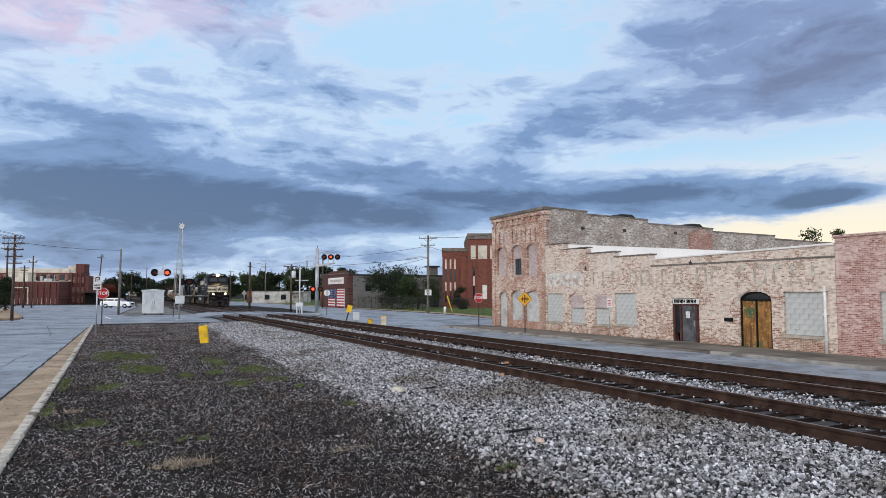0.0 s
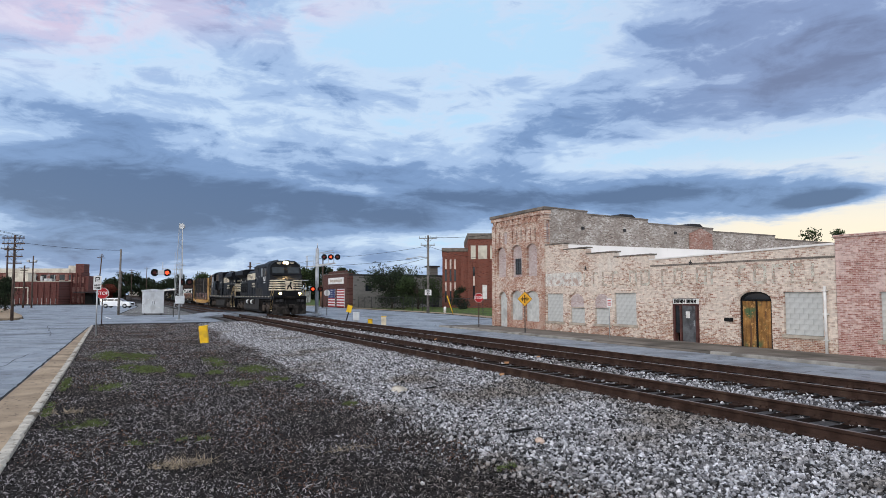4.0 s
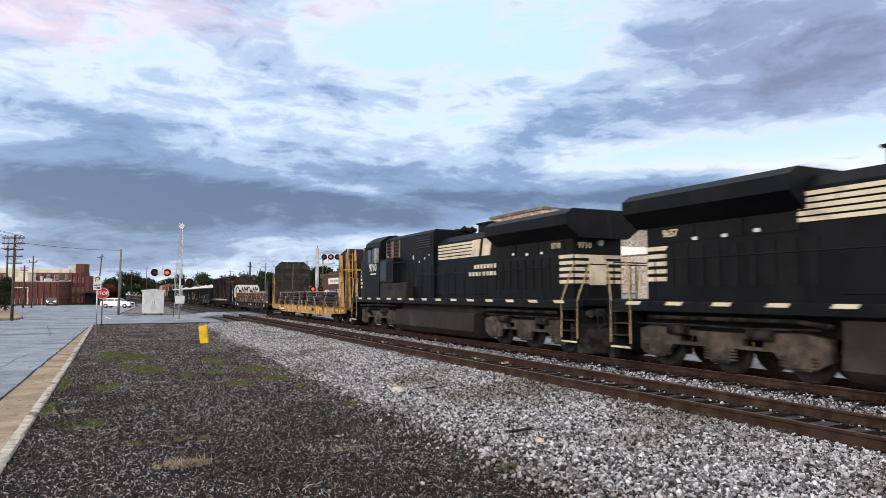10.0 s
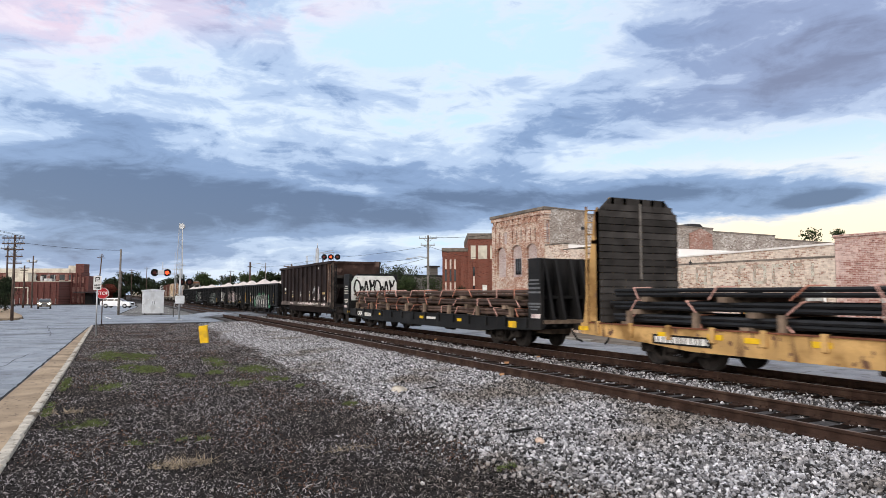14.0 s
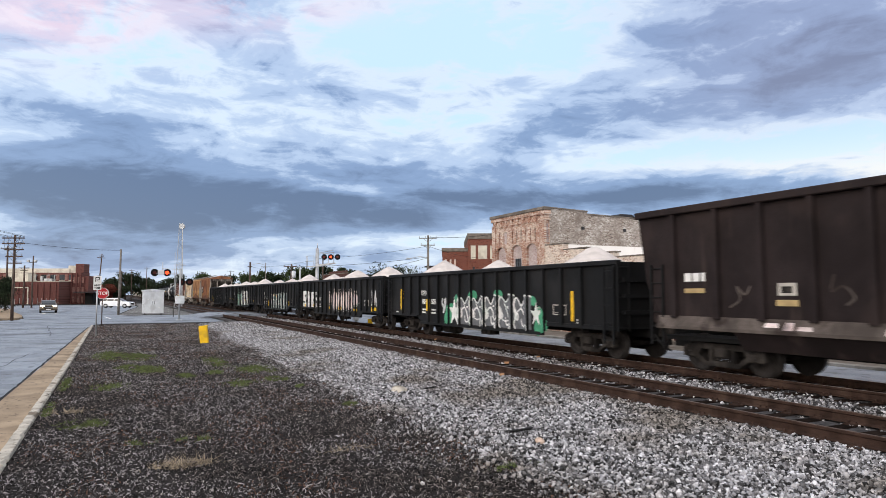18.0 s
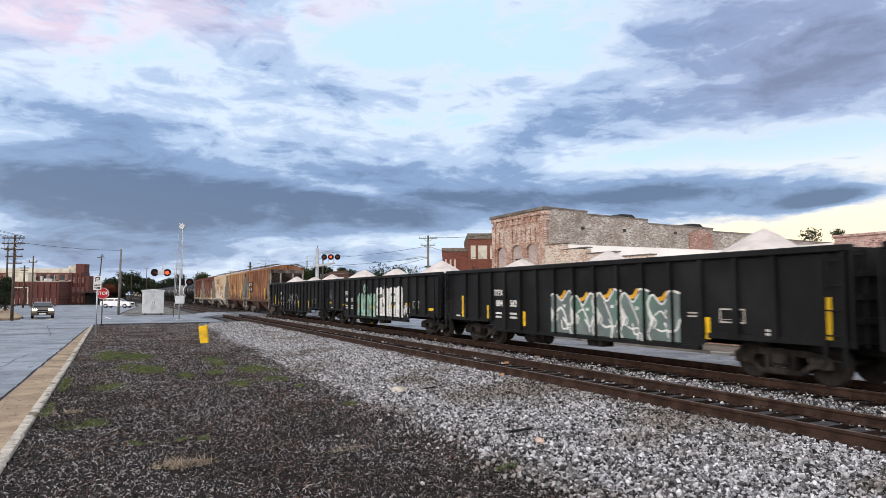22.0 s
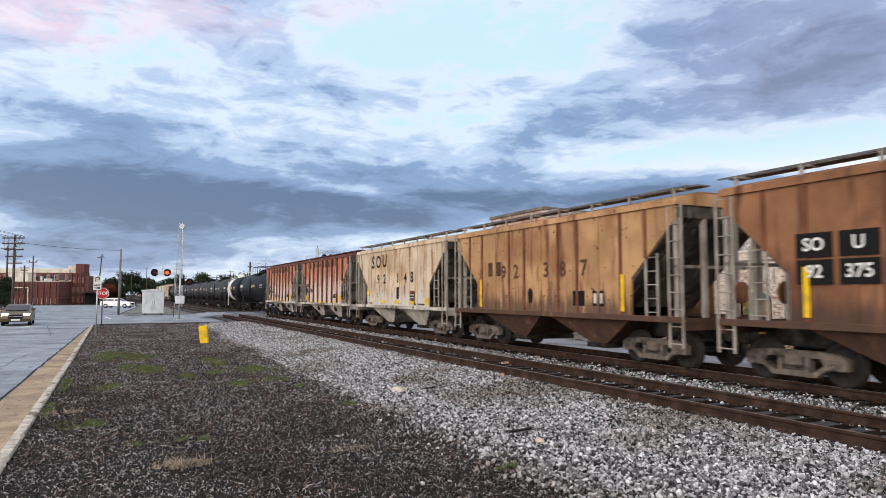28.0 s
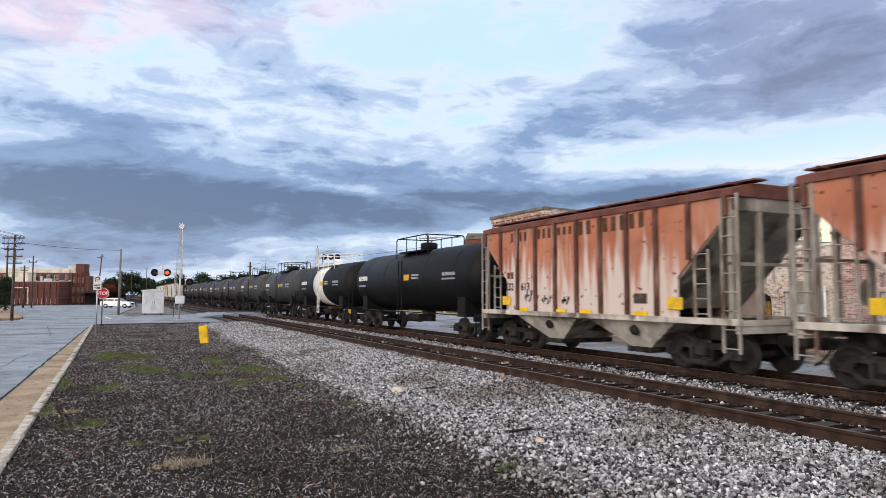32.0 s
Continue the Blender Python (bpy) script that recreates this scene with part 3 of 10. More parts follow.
bm = B()
rows = []
for x in steps(-420, -60, 60)[:-1] + steps(-60, 20, 80):
    e = ballast_edge(x)
    prof = ((e - 0.5, -0.325), (e, -0.29), (e + 1.0, -0.265), (7.6, -0.215), (8.6, -0.20), (10.9, -0.205), (12.0, -0.235), (12.9, -0.205), (15.0, -0.20), (16.1, -0.26), (17.7, zr(x) - 0.03))
    prof = [(max(y, e - 0.5 + 0.02 * i), z) for i, (y, z) in enumerate(prof)]
    rows.append([bm.verts.new((x, y, z + 0.015 * noise.noise((x * 1.3, y * 1.7, 0)))) for y, z in prof])
for a, b in zip(rows, rows[1:]):
    for j in range(len(a) - 1):
        f = bm.faces.new((a[j], b[j], b[j + 1], a[j + 1]))
        f.smooth = True
solid("ballast_bed", "grey crushed stone bed under two railway tracks", "ballast", bm, M_GRAVELBED, None, "", "structure")

RAIL = [(-0.070, -0.172), (0.070, -0.172), (0.070, -0.160), (0.014, -0.138), (0.009, -0.055), (0.036, -0.040), (0.036, -0.008), (0.028, 0.0), (-0.028, 0.0), (-0.036, -0.008),
        (-0.036, -0.040), (-0.009, -0.055), (-0.014, -0.138), (-0.070, -0.160)]


def make_track(yc, label, head):
    tr = thing("railway_track", label, "track", None, "pair of railway tracks", "structure")
    for s in (-1, 1):
        bm = B()
        prism(bm, [(yc + s * HALF + a, b) for a, b in RAIL], -700, 60, "x")
        rail = part("rail", bm, M_RAIL, tr)
        bm = B()
        span(bm, -700, 60, yc + s * HALF - 0.027, yc + s * HALF + 0.027, -0.003, 0.003)
        part("rail_head", bm, head, rail, "worn bright rail head")
    bm = B()
    box(bm, (0, 0, -0.09), (0.225, 2.6, 0.18), None, 0.012)
    tie = to_mesh(bm, "tie", M_TIE)
    bm = B()
    for s in (-1, 1):
        box(bm, (0, s * HALF, 0.006), (0.19, 0.36, 0.022))
        for a, b in ((-0.06, -0.10), (0.06, -0.10), (-0.06, 0.10), (0.06, 0.10)):
            box(bm, (a, s * HALF + b, 0.03), (0.022, 0.022, 0.05))
    plate = to_mesh(bm, "tie_plate", M_RAIL)
    r = random.Random(int(yc * 10))
    for i in range(130):
        x = 6 - i * 0.54
        if x < -64.9:
            break
        m = pose(x + r.uniform(-0.03, 0.03), yc + r.uniform(-0.06, 0.06), -0.181 + r.uniform(-0.006, 0.004), 0, 0, r.uniform(-1.5, 1.5))
        t_ = piece("tie", tie, tr, m)
        piece("tie_plate", plate, t_, pose(0, 0, 0))
    return tr


make_track(TRACK_NEAR, "rusty railway track with dark timber ties", M_RAILTOP)
make_track(TRACK_FAR, "railway track with polished rails on dark ties", M_RAILSHINE)


def shards(name, label, category, base, faces, pos, size, material, flat=1.0, seed=1, rag=0.28):
    """Many small copies of one form, each turned and stretched, in one mesh."""
    rg = np.random.RandomState(seed)
    n, k = len(pos), len(base)
    q = rg.normal(size=(n, 4))
    if flat < 1:
        q[:, 1:3] *= flat
    q /= np.linalg.norm(q, axis=1)[:, None]
    w, x, y, z = q.T
    R = np.stack([np.stack([1 - 2 * (y * y + z * z), 2 * (x * y - z * w), 2 * (x * z + y * w)], -1),
                  np.stack([2 * (x * y + z * w), 1 - 2 * (x * x + z * z), 2 * (y * z - x * w)], -1),
                  np.stack([2 * (x * z - y * w), 2 * (y * z + x * w), 1 - 2 * (x * x + y * y)], -1)], 1)
    v = np.asarray(base)[None] * size[:, None, :] * (1 + rg.uniform(-rag, rag, (n, k, 3)))
    v = np.einsum("nij,nkj->nki", R, v) + pos[:, None, :]
    fs = np.asarray(faces)
    idx = (fs[None] + (np.arange(n) * k)[:, None, None]).reshape(-1)
    me = bpy.data.meshes.new(name)
    me.vertices.add(n * k)
    me.vertices.foreach_set("co", v.reshape(-1))
    nl = fs.shape[1]
    me.loops.add(len(idx))
    me.loops.foreach_set("vertex_index", idx)
    me.polygons.add(n * len(fs))
    me.polygons.foreach_set("loop_start", np.arange(n * len(fs)) * nl)
    me.update(calc_edges=True)
    me.validate()
    me.materials.append(material)
    return tagged(new(name, me), label, category, "", "stuff")


CUBE = [(-.5, -.5, -.5), (-.5, -.5, .5), (-.5, .5, -.5), (-.5, .5, .5), (.5, -.5, -.5), (.5, -.5, .5), (.5, .5, -.5), (.5, .5, .5)]
WEDGE = [(-.5, -.5, -.5), (.5, -.35, -.5), (.5, .35, -.5), (-.5, .5, -.5), (-.4, 0, .5), (.45, 0, .4)]
WEDGE_F = [(0, 1, 5, 4), (2, 3, 4, 5), (0, 3, 2, 1), (0, 4, 3, 3), (1, 2, 5, 5)]
TETRA = [(-.5, -.5, 0), (.5, -.4, 0), (.1, .5, 0), (0, 0, .8)]
TETRA_F = [(0, 1, 3), (1, 2, 3), (2, 0, 3), (0, 2, 1)]
rg = np.random.RandomState(7)


def bed_z(x, y):
    e = np.vectorize(ballast_edge)(x)
    return np.interp(y - e, [0, 1.0, 2.6, 3.6], [-0.29, -0.265, -0.215, -0.20])


def stones(n, x0, x1, y0, y1, power, size):
    u = rg.random_sample(n) ** power
    x = x1 + (x0 - x1) * u
    y = rg.uniform(y0, y1, n)
    return x, y, size * (0.62 + 0.5 * rg.random_sample(n) ** 2)


parts_ = []
for n, x0, x1, y0, y1, pw, sz in ((112000, -38, -3, 4.0, 9.1, 1.5, 0.042), (16000, -58, -36, 4.4, 9.0, 1.0, 0.058), (8500, -40, -4, 11.1, 12.75, 1.2, 0.052), (2500, -65, -38, 11.1, 12.7, 1, 0.085),
                                 (1300, -40, -4, 10.35, 10.7, 1.2, 0.045), (1500, -40, -4, 12.75, 13.2, 1.2, 0.05)):
    x, y, s = stones(n, x0, x1, y0, y1, pw, sz)
    edge = np.vectorize(ballast_edge)(x)
    keep = (y > edge + rg.exponential(0.42, n) - 0.30) & ~((np.abs(y - 9.06) < 0.10) | (np.abs(y - 10.56) < 0.1) | (np.abs(y - 13.09) < 0.1))
    x, y, s = x[keep], y[keep], s[keep]
    z = bed_z(x, y) + rg.uniform(-0.012, 0.026, len(x)) - 0.03 * (y > 10.8)
    parts_.append((np.stack([x, y, z], 1), s))
pos = np.concatenate([p for p, s in parts_])
siz = np.concatenate([s for p, s in parts_])[:, None] * rg.uniform(0.5, 1.4, (len(pos), 3)) * np.array([1.12, 1.0, 0.72])
QF = [FACES[i] for i in range(6)]
shards("ballast_stones", "loose angular pale grey ballast stones", "stones", CUBE, QF, pos, siz, M_STONE, 0.75, 3, 0.46)

# planting strip: chips, pale slivers and weeds
n = 135000
x = -3 - 50 * rg.random_sample(n) ** 1.9
y = rg.uniform(-1.28, 5.4, n)
keep = (y < np.vectorize(ballast_edge)(x) + 0.25 + rg.exponential(0.22, n)) & (y > -1.17 - 0.004 * np.maximum(0, -x - 25) + rg.exponential(0.02, n))
x, y = x[keep], y[keep]
big = 0.80 + 0.008 * -x
pos = np.stack([x, y, np.full(len(x), -0.287) + rg.uniform(-0.004, 0.012, len(x))], 1)
siz = np.stack([(0.02 + 0.095 * rg.random_sample(len(x)) ** 2) * big, rg.uniform(0.007, 0.020, len(x)) * big, rg.uniform(0.008, 0.030, len(x)) * big], 1)
kind_ = rg.random_sample(len(x))
pale = (kind_ < 0.035) | (kind_ < 0.17 * np.clip(0.5 + 1.6 * np.array([noise.noise((a * 0.35, b * 0.7, 9.0)) for a, b in zip(x, y)]), 0, 1))
red = (kind_ > 0.80) & (np.array([noise.noise((a * 0.5, b * 0.8, 3.0)) for a, b in zip(x, y)]) > 0.05)
shards("mulch", "dark brown shredded bark mulch", "mulch", TETRA, TETRA_F, pos[~pale & ~red], siz[~pale & ~red], M_CHIP, 0.5, 4)
shards("wood_chips", "scattered pale dry wood slivers on mulch", "wood chips", TETRA, TETRA_F, pos[pale], siz[pale] * np.array([0.85, 1.1, 0.7]), M_CHIPPALE, 0.25, 5)
shards("bark_chips", "reddish brown bark chips in patches", "bark chips", TETRA, TETRA_F, pos[red], siz[red], M_CHIPRED, 0.5, 6)
n2 = 2200
x2 = -4 - 34 * rg.random_sample(n2) ** 1.4
y2 = np.vectorize(ballast_edge)(x2) + 0.05 - rg.exponential(0.36, n2)
ok = y2 > -0.9
p2 = np.stack([x2, y2, np.full(n2, -0.283)], 1)[ok]
shards("stray_stones", "stray ballast stones scattered over the mulch", "stones", CUBE, QF, p2, (0.018 + 0.022 * rg.random_sample(len(p2)))[:, None] * rg.uniform(0.6, 1.3, (len(p2), 3)) * np.array([1.2, 1.0, 0.6]), M_STONE, 0.7, 8, 0.46)


def tufts(centres, per, seed, material, name, label, height=(0.04, 0.12), lay=0.5):
    rg2 = np.random.RandomState(seed)
    P, S = [], []
    for cx, cy, rx, ry, k in centres:
        m = int(per * k)
        a, r = rg2.uniform(0, 6.283, m), rg2.random_sample(m) ** 0.75
        P.append(np.stack([cx + rx * r * np.cos(a) + rg2.normal(0, rx * 0.25, m), cy + ry * r * np.sin(a) + rg2.normal(0, ry * 0.25, m), np.full(m, -0.285)], 1))
        gap = np.array([noise.noise((p[0] * 2.3, p[1] * 3.1, seed)) for p in P[-1]]) < -0.12
        P[-1][gap, 2] -= 0.2
        h = rg2.uniform(*height, m)
        S.append(np.stack([np.full(m, 0.011) + 0.012 * (cx < -14), np.full(m, 0.010) + 0.010 * (cx < -14), h], 1))
    return shards(name, label, "grass", [(-.5, -.3, 0), (.5, -.3, 0), (0, .6, 0), (.6, .1, 1)], TETRA_F, np.concatenate(P), np.concatenate(S), material, lay, seed)


tufts([(-26.6, -0.1, 1.5, 0.45, 1.6), (-25.6, 0.75, 1.2, 0.45, 1.3), (-21.2, 0.85, 0.9, 0.40, 1.6), (-22.3, 0.35, 0.6, 0.25, 0.5), (-12.8, -0.45, 0.30, 0.33, 1.0), (-20.0, 3.7, 0.9, 0.45, 0.9), (-17.5, 3.76, 0.35, 0.22, 0.7),
       (-19.2, 1.75, 0.4, 0.2, 0.35), (-17.6, -0.1, 0.5, 0.35, 0.35), (-12.9, 4.2, 0.14, 0.12, 0.25), (-7.3, 4.62, 0.14, 0.26, 0.7), (-15.85, 4.0, 0.16, 0.12, 0.3), (-19.6, 2.5, 0.3, 0.2, 0.5), (-22.6, 2.9, 1.5, 0.3, 0.6),
       (-18.6, -1.0, 1.2, 0.08, 0.3), (-14.5, -1.05, 0.9, 0.06, 0.2), (-10.9, 0.4, 0.15, 0.18, 0.2), (-10.8, 1.1, 0.15, 0.2, 0.2), (-17.0, 2.8, 0.6, 0.4, 0.25)], 2600, 11, M_GRASS, "weeds", "low green weeds growing through mulch", (0.03, 0.085), 0.8)
tufts([(-9.3, 0.85, 0.2, 0.34, 1.3), (-14.3, -0.75, 0.25, 0.35, 0.6), (-9.2, 2.9, 0.15, 0.4, 0.25)], 420, 12, M_STRAW, "dry_grass", "clump of dead straw-coloured grass", (0.05, 0.16), 1.1)
bm = B()
bmesh.ops.create_icosphere(bm, subdivisions=2, radius=0.17)
for v in bm.verts:
    v.co = Vector((v.co.x * 1.25, v.co.y, max(-0.02, v.co.z * 0.65))) * (1 + 0.2 * noise.noise(v.co * 7))
solid("boulder", "single pale rounded stone on the ballast", "stone", bm, M_KERB, pose(-13.9, 5.64, -0.24))
bm = B()
bmesh.ops.create_icosphere(bm, subdivisions=2, radius=0.07)
for v in bm.verts:
    v.co = Vector((v.co.x * 1.1, v.co.y * 0.9, max(-0.03, v.co.z * 0.7))) * (1 + 0.35 * noise.noise(v.co * 14))
solid("stone", "small tan broken stone on the ballast", "stone", bm, mat("tan_stone", (0.52, 0.40, 0.33), 0.25, 14, 0.9, 0.4), pose(-8.21, 5.48, -0.215, 0, 0, 30))
for lab, at_, sx in (("black scrap of rubber lying on ballast", pose(-13.6, 6.25, -0.205, 0, 0, 20), 0.3), ("short dark board lying on ballast", pose(-8.9, 5.6, -0.225, 0, 0, 55), 0.34)):
    bm = B()
    box(bm, (0, 0, 0.03), (sx, 0.09, 0.03), None, 0.01)
    for v in bm.verts:
        v.co.z += 0.03 * math.sin(v.co.x * 9)
    solid("scrap", lab, "scrap", bm, M_BLACKDULL, at_)
for at_, r in ((pose(-14.9, 8.84, -0.15, 20, 0, 30), 0.11), (pose(-17.2, 10.35, -0.13, 15, 0, 80), 0.13), (pose(-27.7, 13.0, -0.15, 25, 0, 10), 0.12), (pose(-18.6, 12.4, -0.15, 15, 0, 50), 0.1)):
    r *= 0.62
    bm = B()
    prism(bm, [(-r, -r * .4), (-r * .3, -r), (r * .6, -r * .7), (r, 0), (r * .4, r * .8), (-r * .5, r * .7)], -0.012, 0.012, "z")
    for v in bm.verts:
        v.co.z += 2.2 * (v.co.x * v.co.x - v.co.y * v.co.y)
    solid("dead_leaf", "curled orange dead leaf by the rail", "leaf", bm, mat("dead_leaf", (0.46, 0.24, 0.12), 0.3, 12, 0.8, 0.2) if "dead_leaf" not in bpy.data.materials else bpy.data.materials["dead_leaf"], at_)

# ---- walls with openings ----
def wall(outline, holes, y0, y1, axis="y"):
    """A wall of thickness y0..y1 whose face is outline (u, z) with holes cut through it."""
    bm = B()
    edges = []
    for loop in [outline] + holes:
        vs = [bm.verts.new((u, y0, z) if axis == "y" else (y0, u, z)) for u, z in loop]
        edges += [bm.edges.new((vs[i], vs[(i + 1) % len(vs)])) for i in range(len(vs))]
    bmesh.ops.triangle_fill(bm, edges=edges, use_beauty=True)
    ret = bmesh.ops.extrude_face_region(bm, geom=bm.faces[:])
    d = Vector((0, y1 - y0, 0)) if axis == "y" else Vector((y1 - y0, 0, 0))
    bmesh.ops.translate(bm, vec=d, verts=[g for g in ret["geom"] if isinstance(g, bmesh.types.BMVert)])
    return bm


def arch(u0, u1, z0, zs, rise, n=8):
    """A doorway outline with a curved head."""
    c, h = (u0 + u1) / 2, (u1 - u0) / 2
    return [(u0, z0), (u1, z0)] + [(c + h * math.cos(math.pi * i / n), zs + rise * math.sin(math.pi * i / n)) for i in range(n + 1)]


def rect(u0, u1, z0, z1):
    return [(u0, z0), (u1, z0), (u1, z1), (u0, z1)]


def ring(parent, material, u0, u1, zs, rise, y0, y1, w=0.12, n=9):
    """A raised brick arch over an opening, stone by stone."""
    c, h = (u0 + u1) / 2, (u1 - u0) / 2
    for i in range(n):
        a, b = math.pi * (i + 0.06) / n, math.pi * (i + 0.94) / n
        bm = B()
        prism(bm, [(c + h * math.cos(a), zs + rise * math.sin(a)), (c + (h + w) * math.cos(a), zs + (rise + w) * math.sin(a)),
                   (c + (h + w) * math.cos(b), zs + (rise + w) * math.sin(b)), (c + h * math.cos(b), zs + rise * math.sin(b))], y0, y1, "y")
        part("arch_brick", bm, material, parent)


M_BRICKA = brick_mat("brick_worn_whitewash", (0.27, 0.115, 0.075), (0.47, 0.30, 0.22), (0.66, 0.60, 0.52), (0.80, 0.70, 0.61), (0.31, 0.52), wash=(0.76, 0.70, 0.635), wash_at=(0.60, 0.76), spots=0.91)
M_BRICKT = brick_mat("brick_red_peeling", (0.29, 0.115, 0.075), (0.48, 0.275, 0.195), (0.58, 0.49, 0.42), (0.72, 0.61, 0.525), (0.42, 0.64), wash=(0.74, 0.67, 0.61), wash_at=(0.62, 0.78), spots=0.92)
M_BRICKS = brick_mat("brick_grey_side", (0.20, 0.155, 0.13), (0.40, 0.355, 0.32), (0.34, 0.31, 0.285), (0.60, 0.57, 0.54), (0.46, 0.68), axis="y", wash=(0.20, 0.165, 0.145), wash_at=(0.54, 0.7))
M_BRICKP = brick_mat("brick_pink_paint", (0.30, 0.115, 0.09), (0.50, 0.30, 0.26), (0.64, 0.53, 0.48), (0.70, 0.535, 0.495), (0.38, 0.62), wash=(0.74, 0.60, 0.565), wash_at=(0.60, 0.76), spots=0.92)
M_BRICKG = brick_mat("brick_gable", (0.28, 0.13, 0.10), (0.36, 0.20, 0.16), (0.30, 0.22, 0.19), (0.46, 0.36, 0.32), (0.46, 0.66), axis="y")
M_BRICKIN = brick_mat("brick_infill", (0.42, 0.30, 0.28), (0.52, 0.42, 0.41), (0.50, 0.46, 0.44), (0.60, 0.52, 0.52), (0.42, 0.62))
M_BRICKRED = brick_mat("brick_dark_red", (0.20, 0.062, 0.045), (0.25, 0.085, 0.06), (0.19, 0.11, 0.09))
M_BLOCK = mat("concrete_block", (0.50, 0.51, 0.50), 0.14, 4, 0.9, 0.3, 0, 40, rnd=0.035, stain=(0.36, 0.365, 0.36), stain_scale=1.2)
M_MORTAR = mat("mortar", (0.46, 0.465, 0.455), 0.2, 6, 0.95, 0.3)
M_COPING = mat("parapet_coping", (0.19, 0.165, 0.145), 0.3, 2, 0.95, 0.4, 0, 30, stain=(0.13, 0.115, 0.10), stain_scale=0.8)
M_MEMBRANE = mat("white_membrane", (0.78, 0.76, 0.74), 0.06, 0.6, 0.7, 0.1, 0, 20, streak=(0.6, 0.56, 0.52), streak_at=(0.6, 0.8))
M_PLYWOOD = mat("plywood_ochre", (0.31, 0.155, 0.048), 0.45, 2.5, 0.8, 0.25, 0, 40, stain=(0.075, 0.13, 0.06), stain_scale=1.1, stain_at=(0.54, 0.66), streak=(0.12, 0.06, 0.03), streak_at=(0.50, 0.66), streak_scale=5.0, spot=(0.42, 0.24, 0.09), spot_at=(0.60, 0.66), spot_scale=7)
M_DOORGREY = mat("door_grey_weathered", (0.11, 0.115, 0.125), 0.35, 3, 0.7, 0.2, 0, 40, stain=(0.05, 0.05, 0.055), stain_scale=2.0)
M_DOORFRAME = mat("door_frame_maroon", (0.085, 0.035, 0.03), 0.3, 4, 0.7, 0.2)
M_SILL = mat("sill_stone", (0.42, 0.37, 0.31), 0.2, 3, 0.9, 0.3)
M_ROOFDARK = mat("roof_felt", (0.05, 0.05, 0.055), 0.3, 1, 0.9, 0.3)
M_GHOST = mat("faded_sign_paint", (0.55, 0.53, 0.46), 0.25, 3, 0.95, 0.3, 0, 30, stain=(0.40, 0.34, 0.28), stain_scale=2.0, stain_at=(0.45, 0.6), spot=(0.34, 0.20, 0.16), spot_at=(0.56, 0.62), spot_scale=14)
M_GHOSTPALE = mat("faded_white_sign_paint", (0.66, 0.64, 0.60), 0.2, 3, 0.95, 0.3, 0, 30, stain=(0.45, 0.35, 0.30), stain_scale=2.4, stain_at=(0.5, 0.64), spot=(0.36, 0.22, 0.18), spot_at=(0.58, 0.64), spot_scale=14)

YB = 24.6
ZP = -0.42


def block_panel(parent, u0, u1, z0, z1, y):
    """Concrete blocks that close an opening, course by course."""
    bm = B()
    span(bm, u0, u1, y + 0.012, y + 0.16, z0, z1)
    back = part("infill", bm, M_MORTAR, parent)
    rows_ = max(1, round((z1 - z0) / 0.205))
    h = (z1 - z0) / rows_
    meshes = {}
    for r in range(rows_):
        u = u0 - (0.2 if r % 2 else 0)
        while u < u1 - 0.02:
            a, b = max(u, u0), min(u + 0.405, u1)
            w = round(b - a, 3)
            if w > 0.05:
                if w not in meshes:
                    bm = B()
                    box(bm, (0, 0, 0), (w - 0.01, 0.1, h - 0.01))
                    meshes[w] = to_mesh(bm, "block", M_BLOCK)
                piece("block", meshes[w], back, pose((a + b) / 2, y + 0.05, z0 + (r + 0.5) * h))
            u += 0.405
    return back


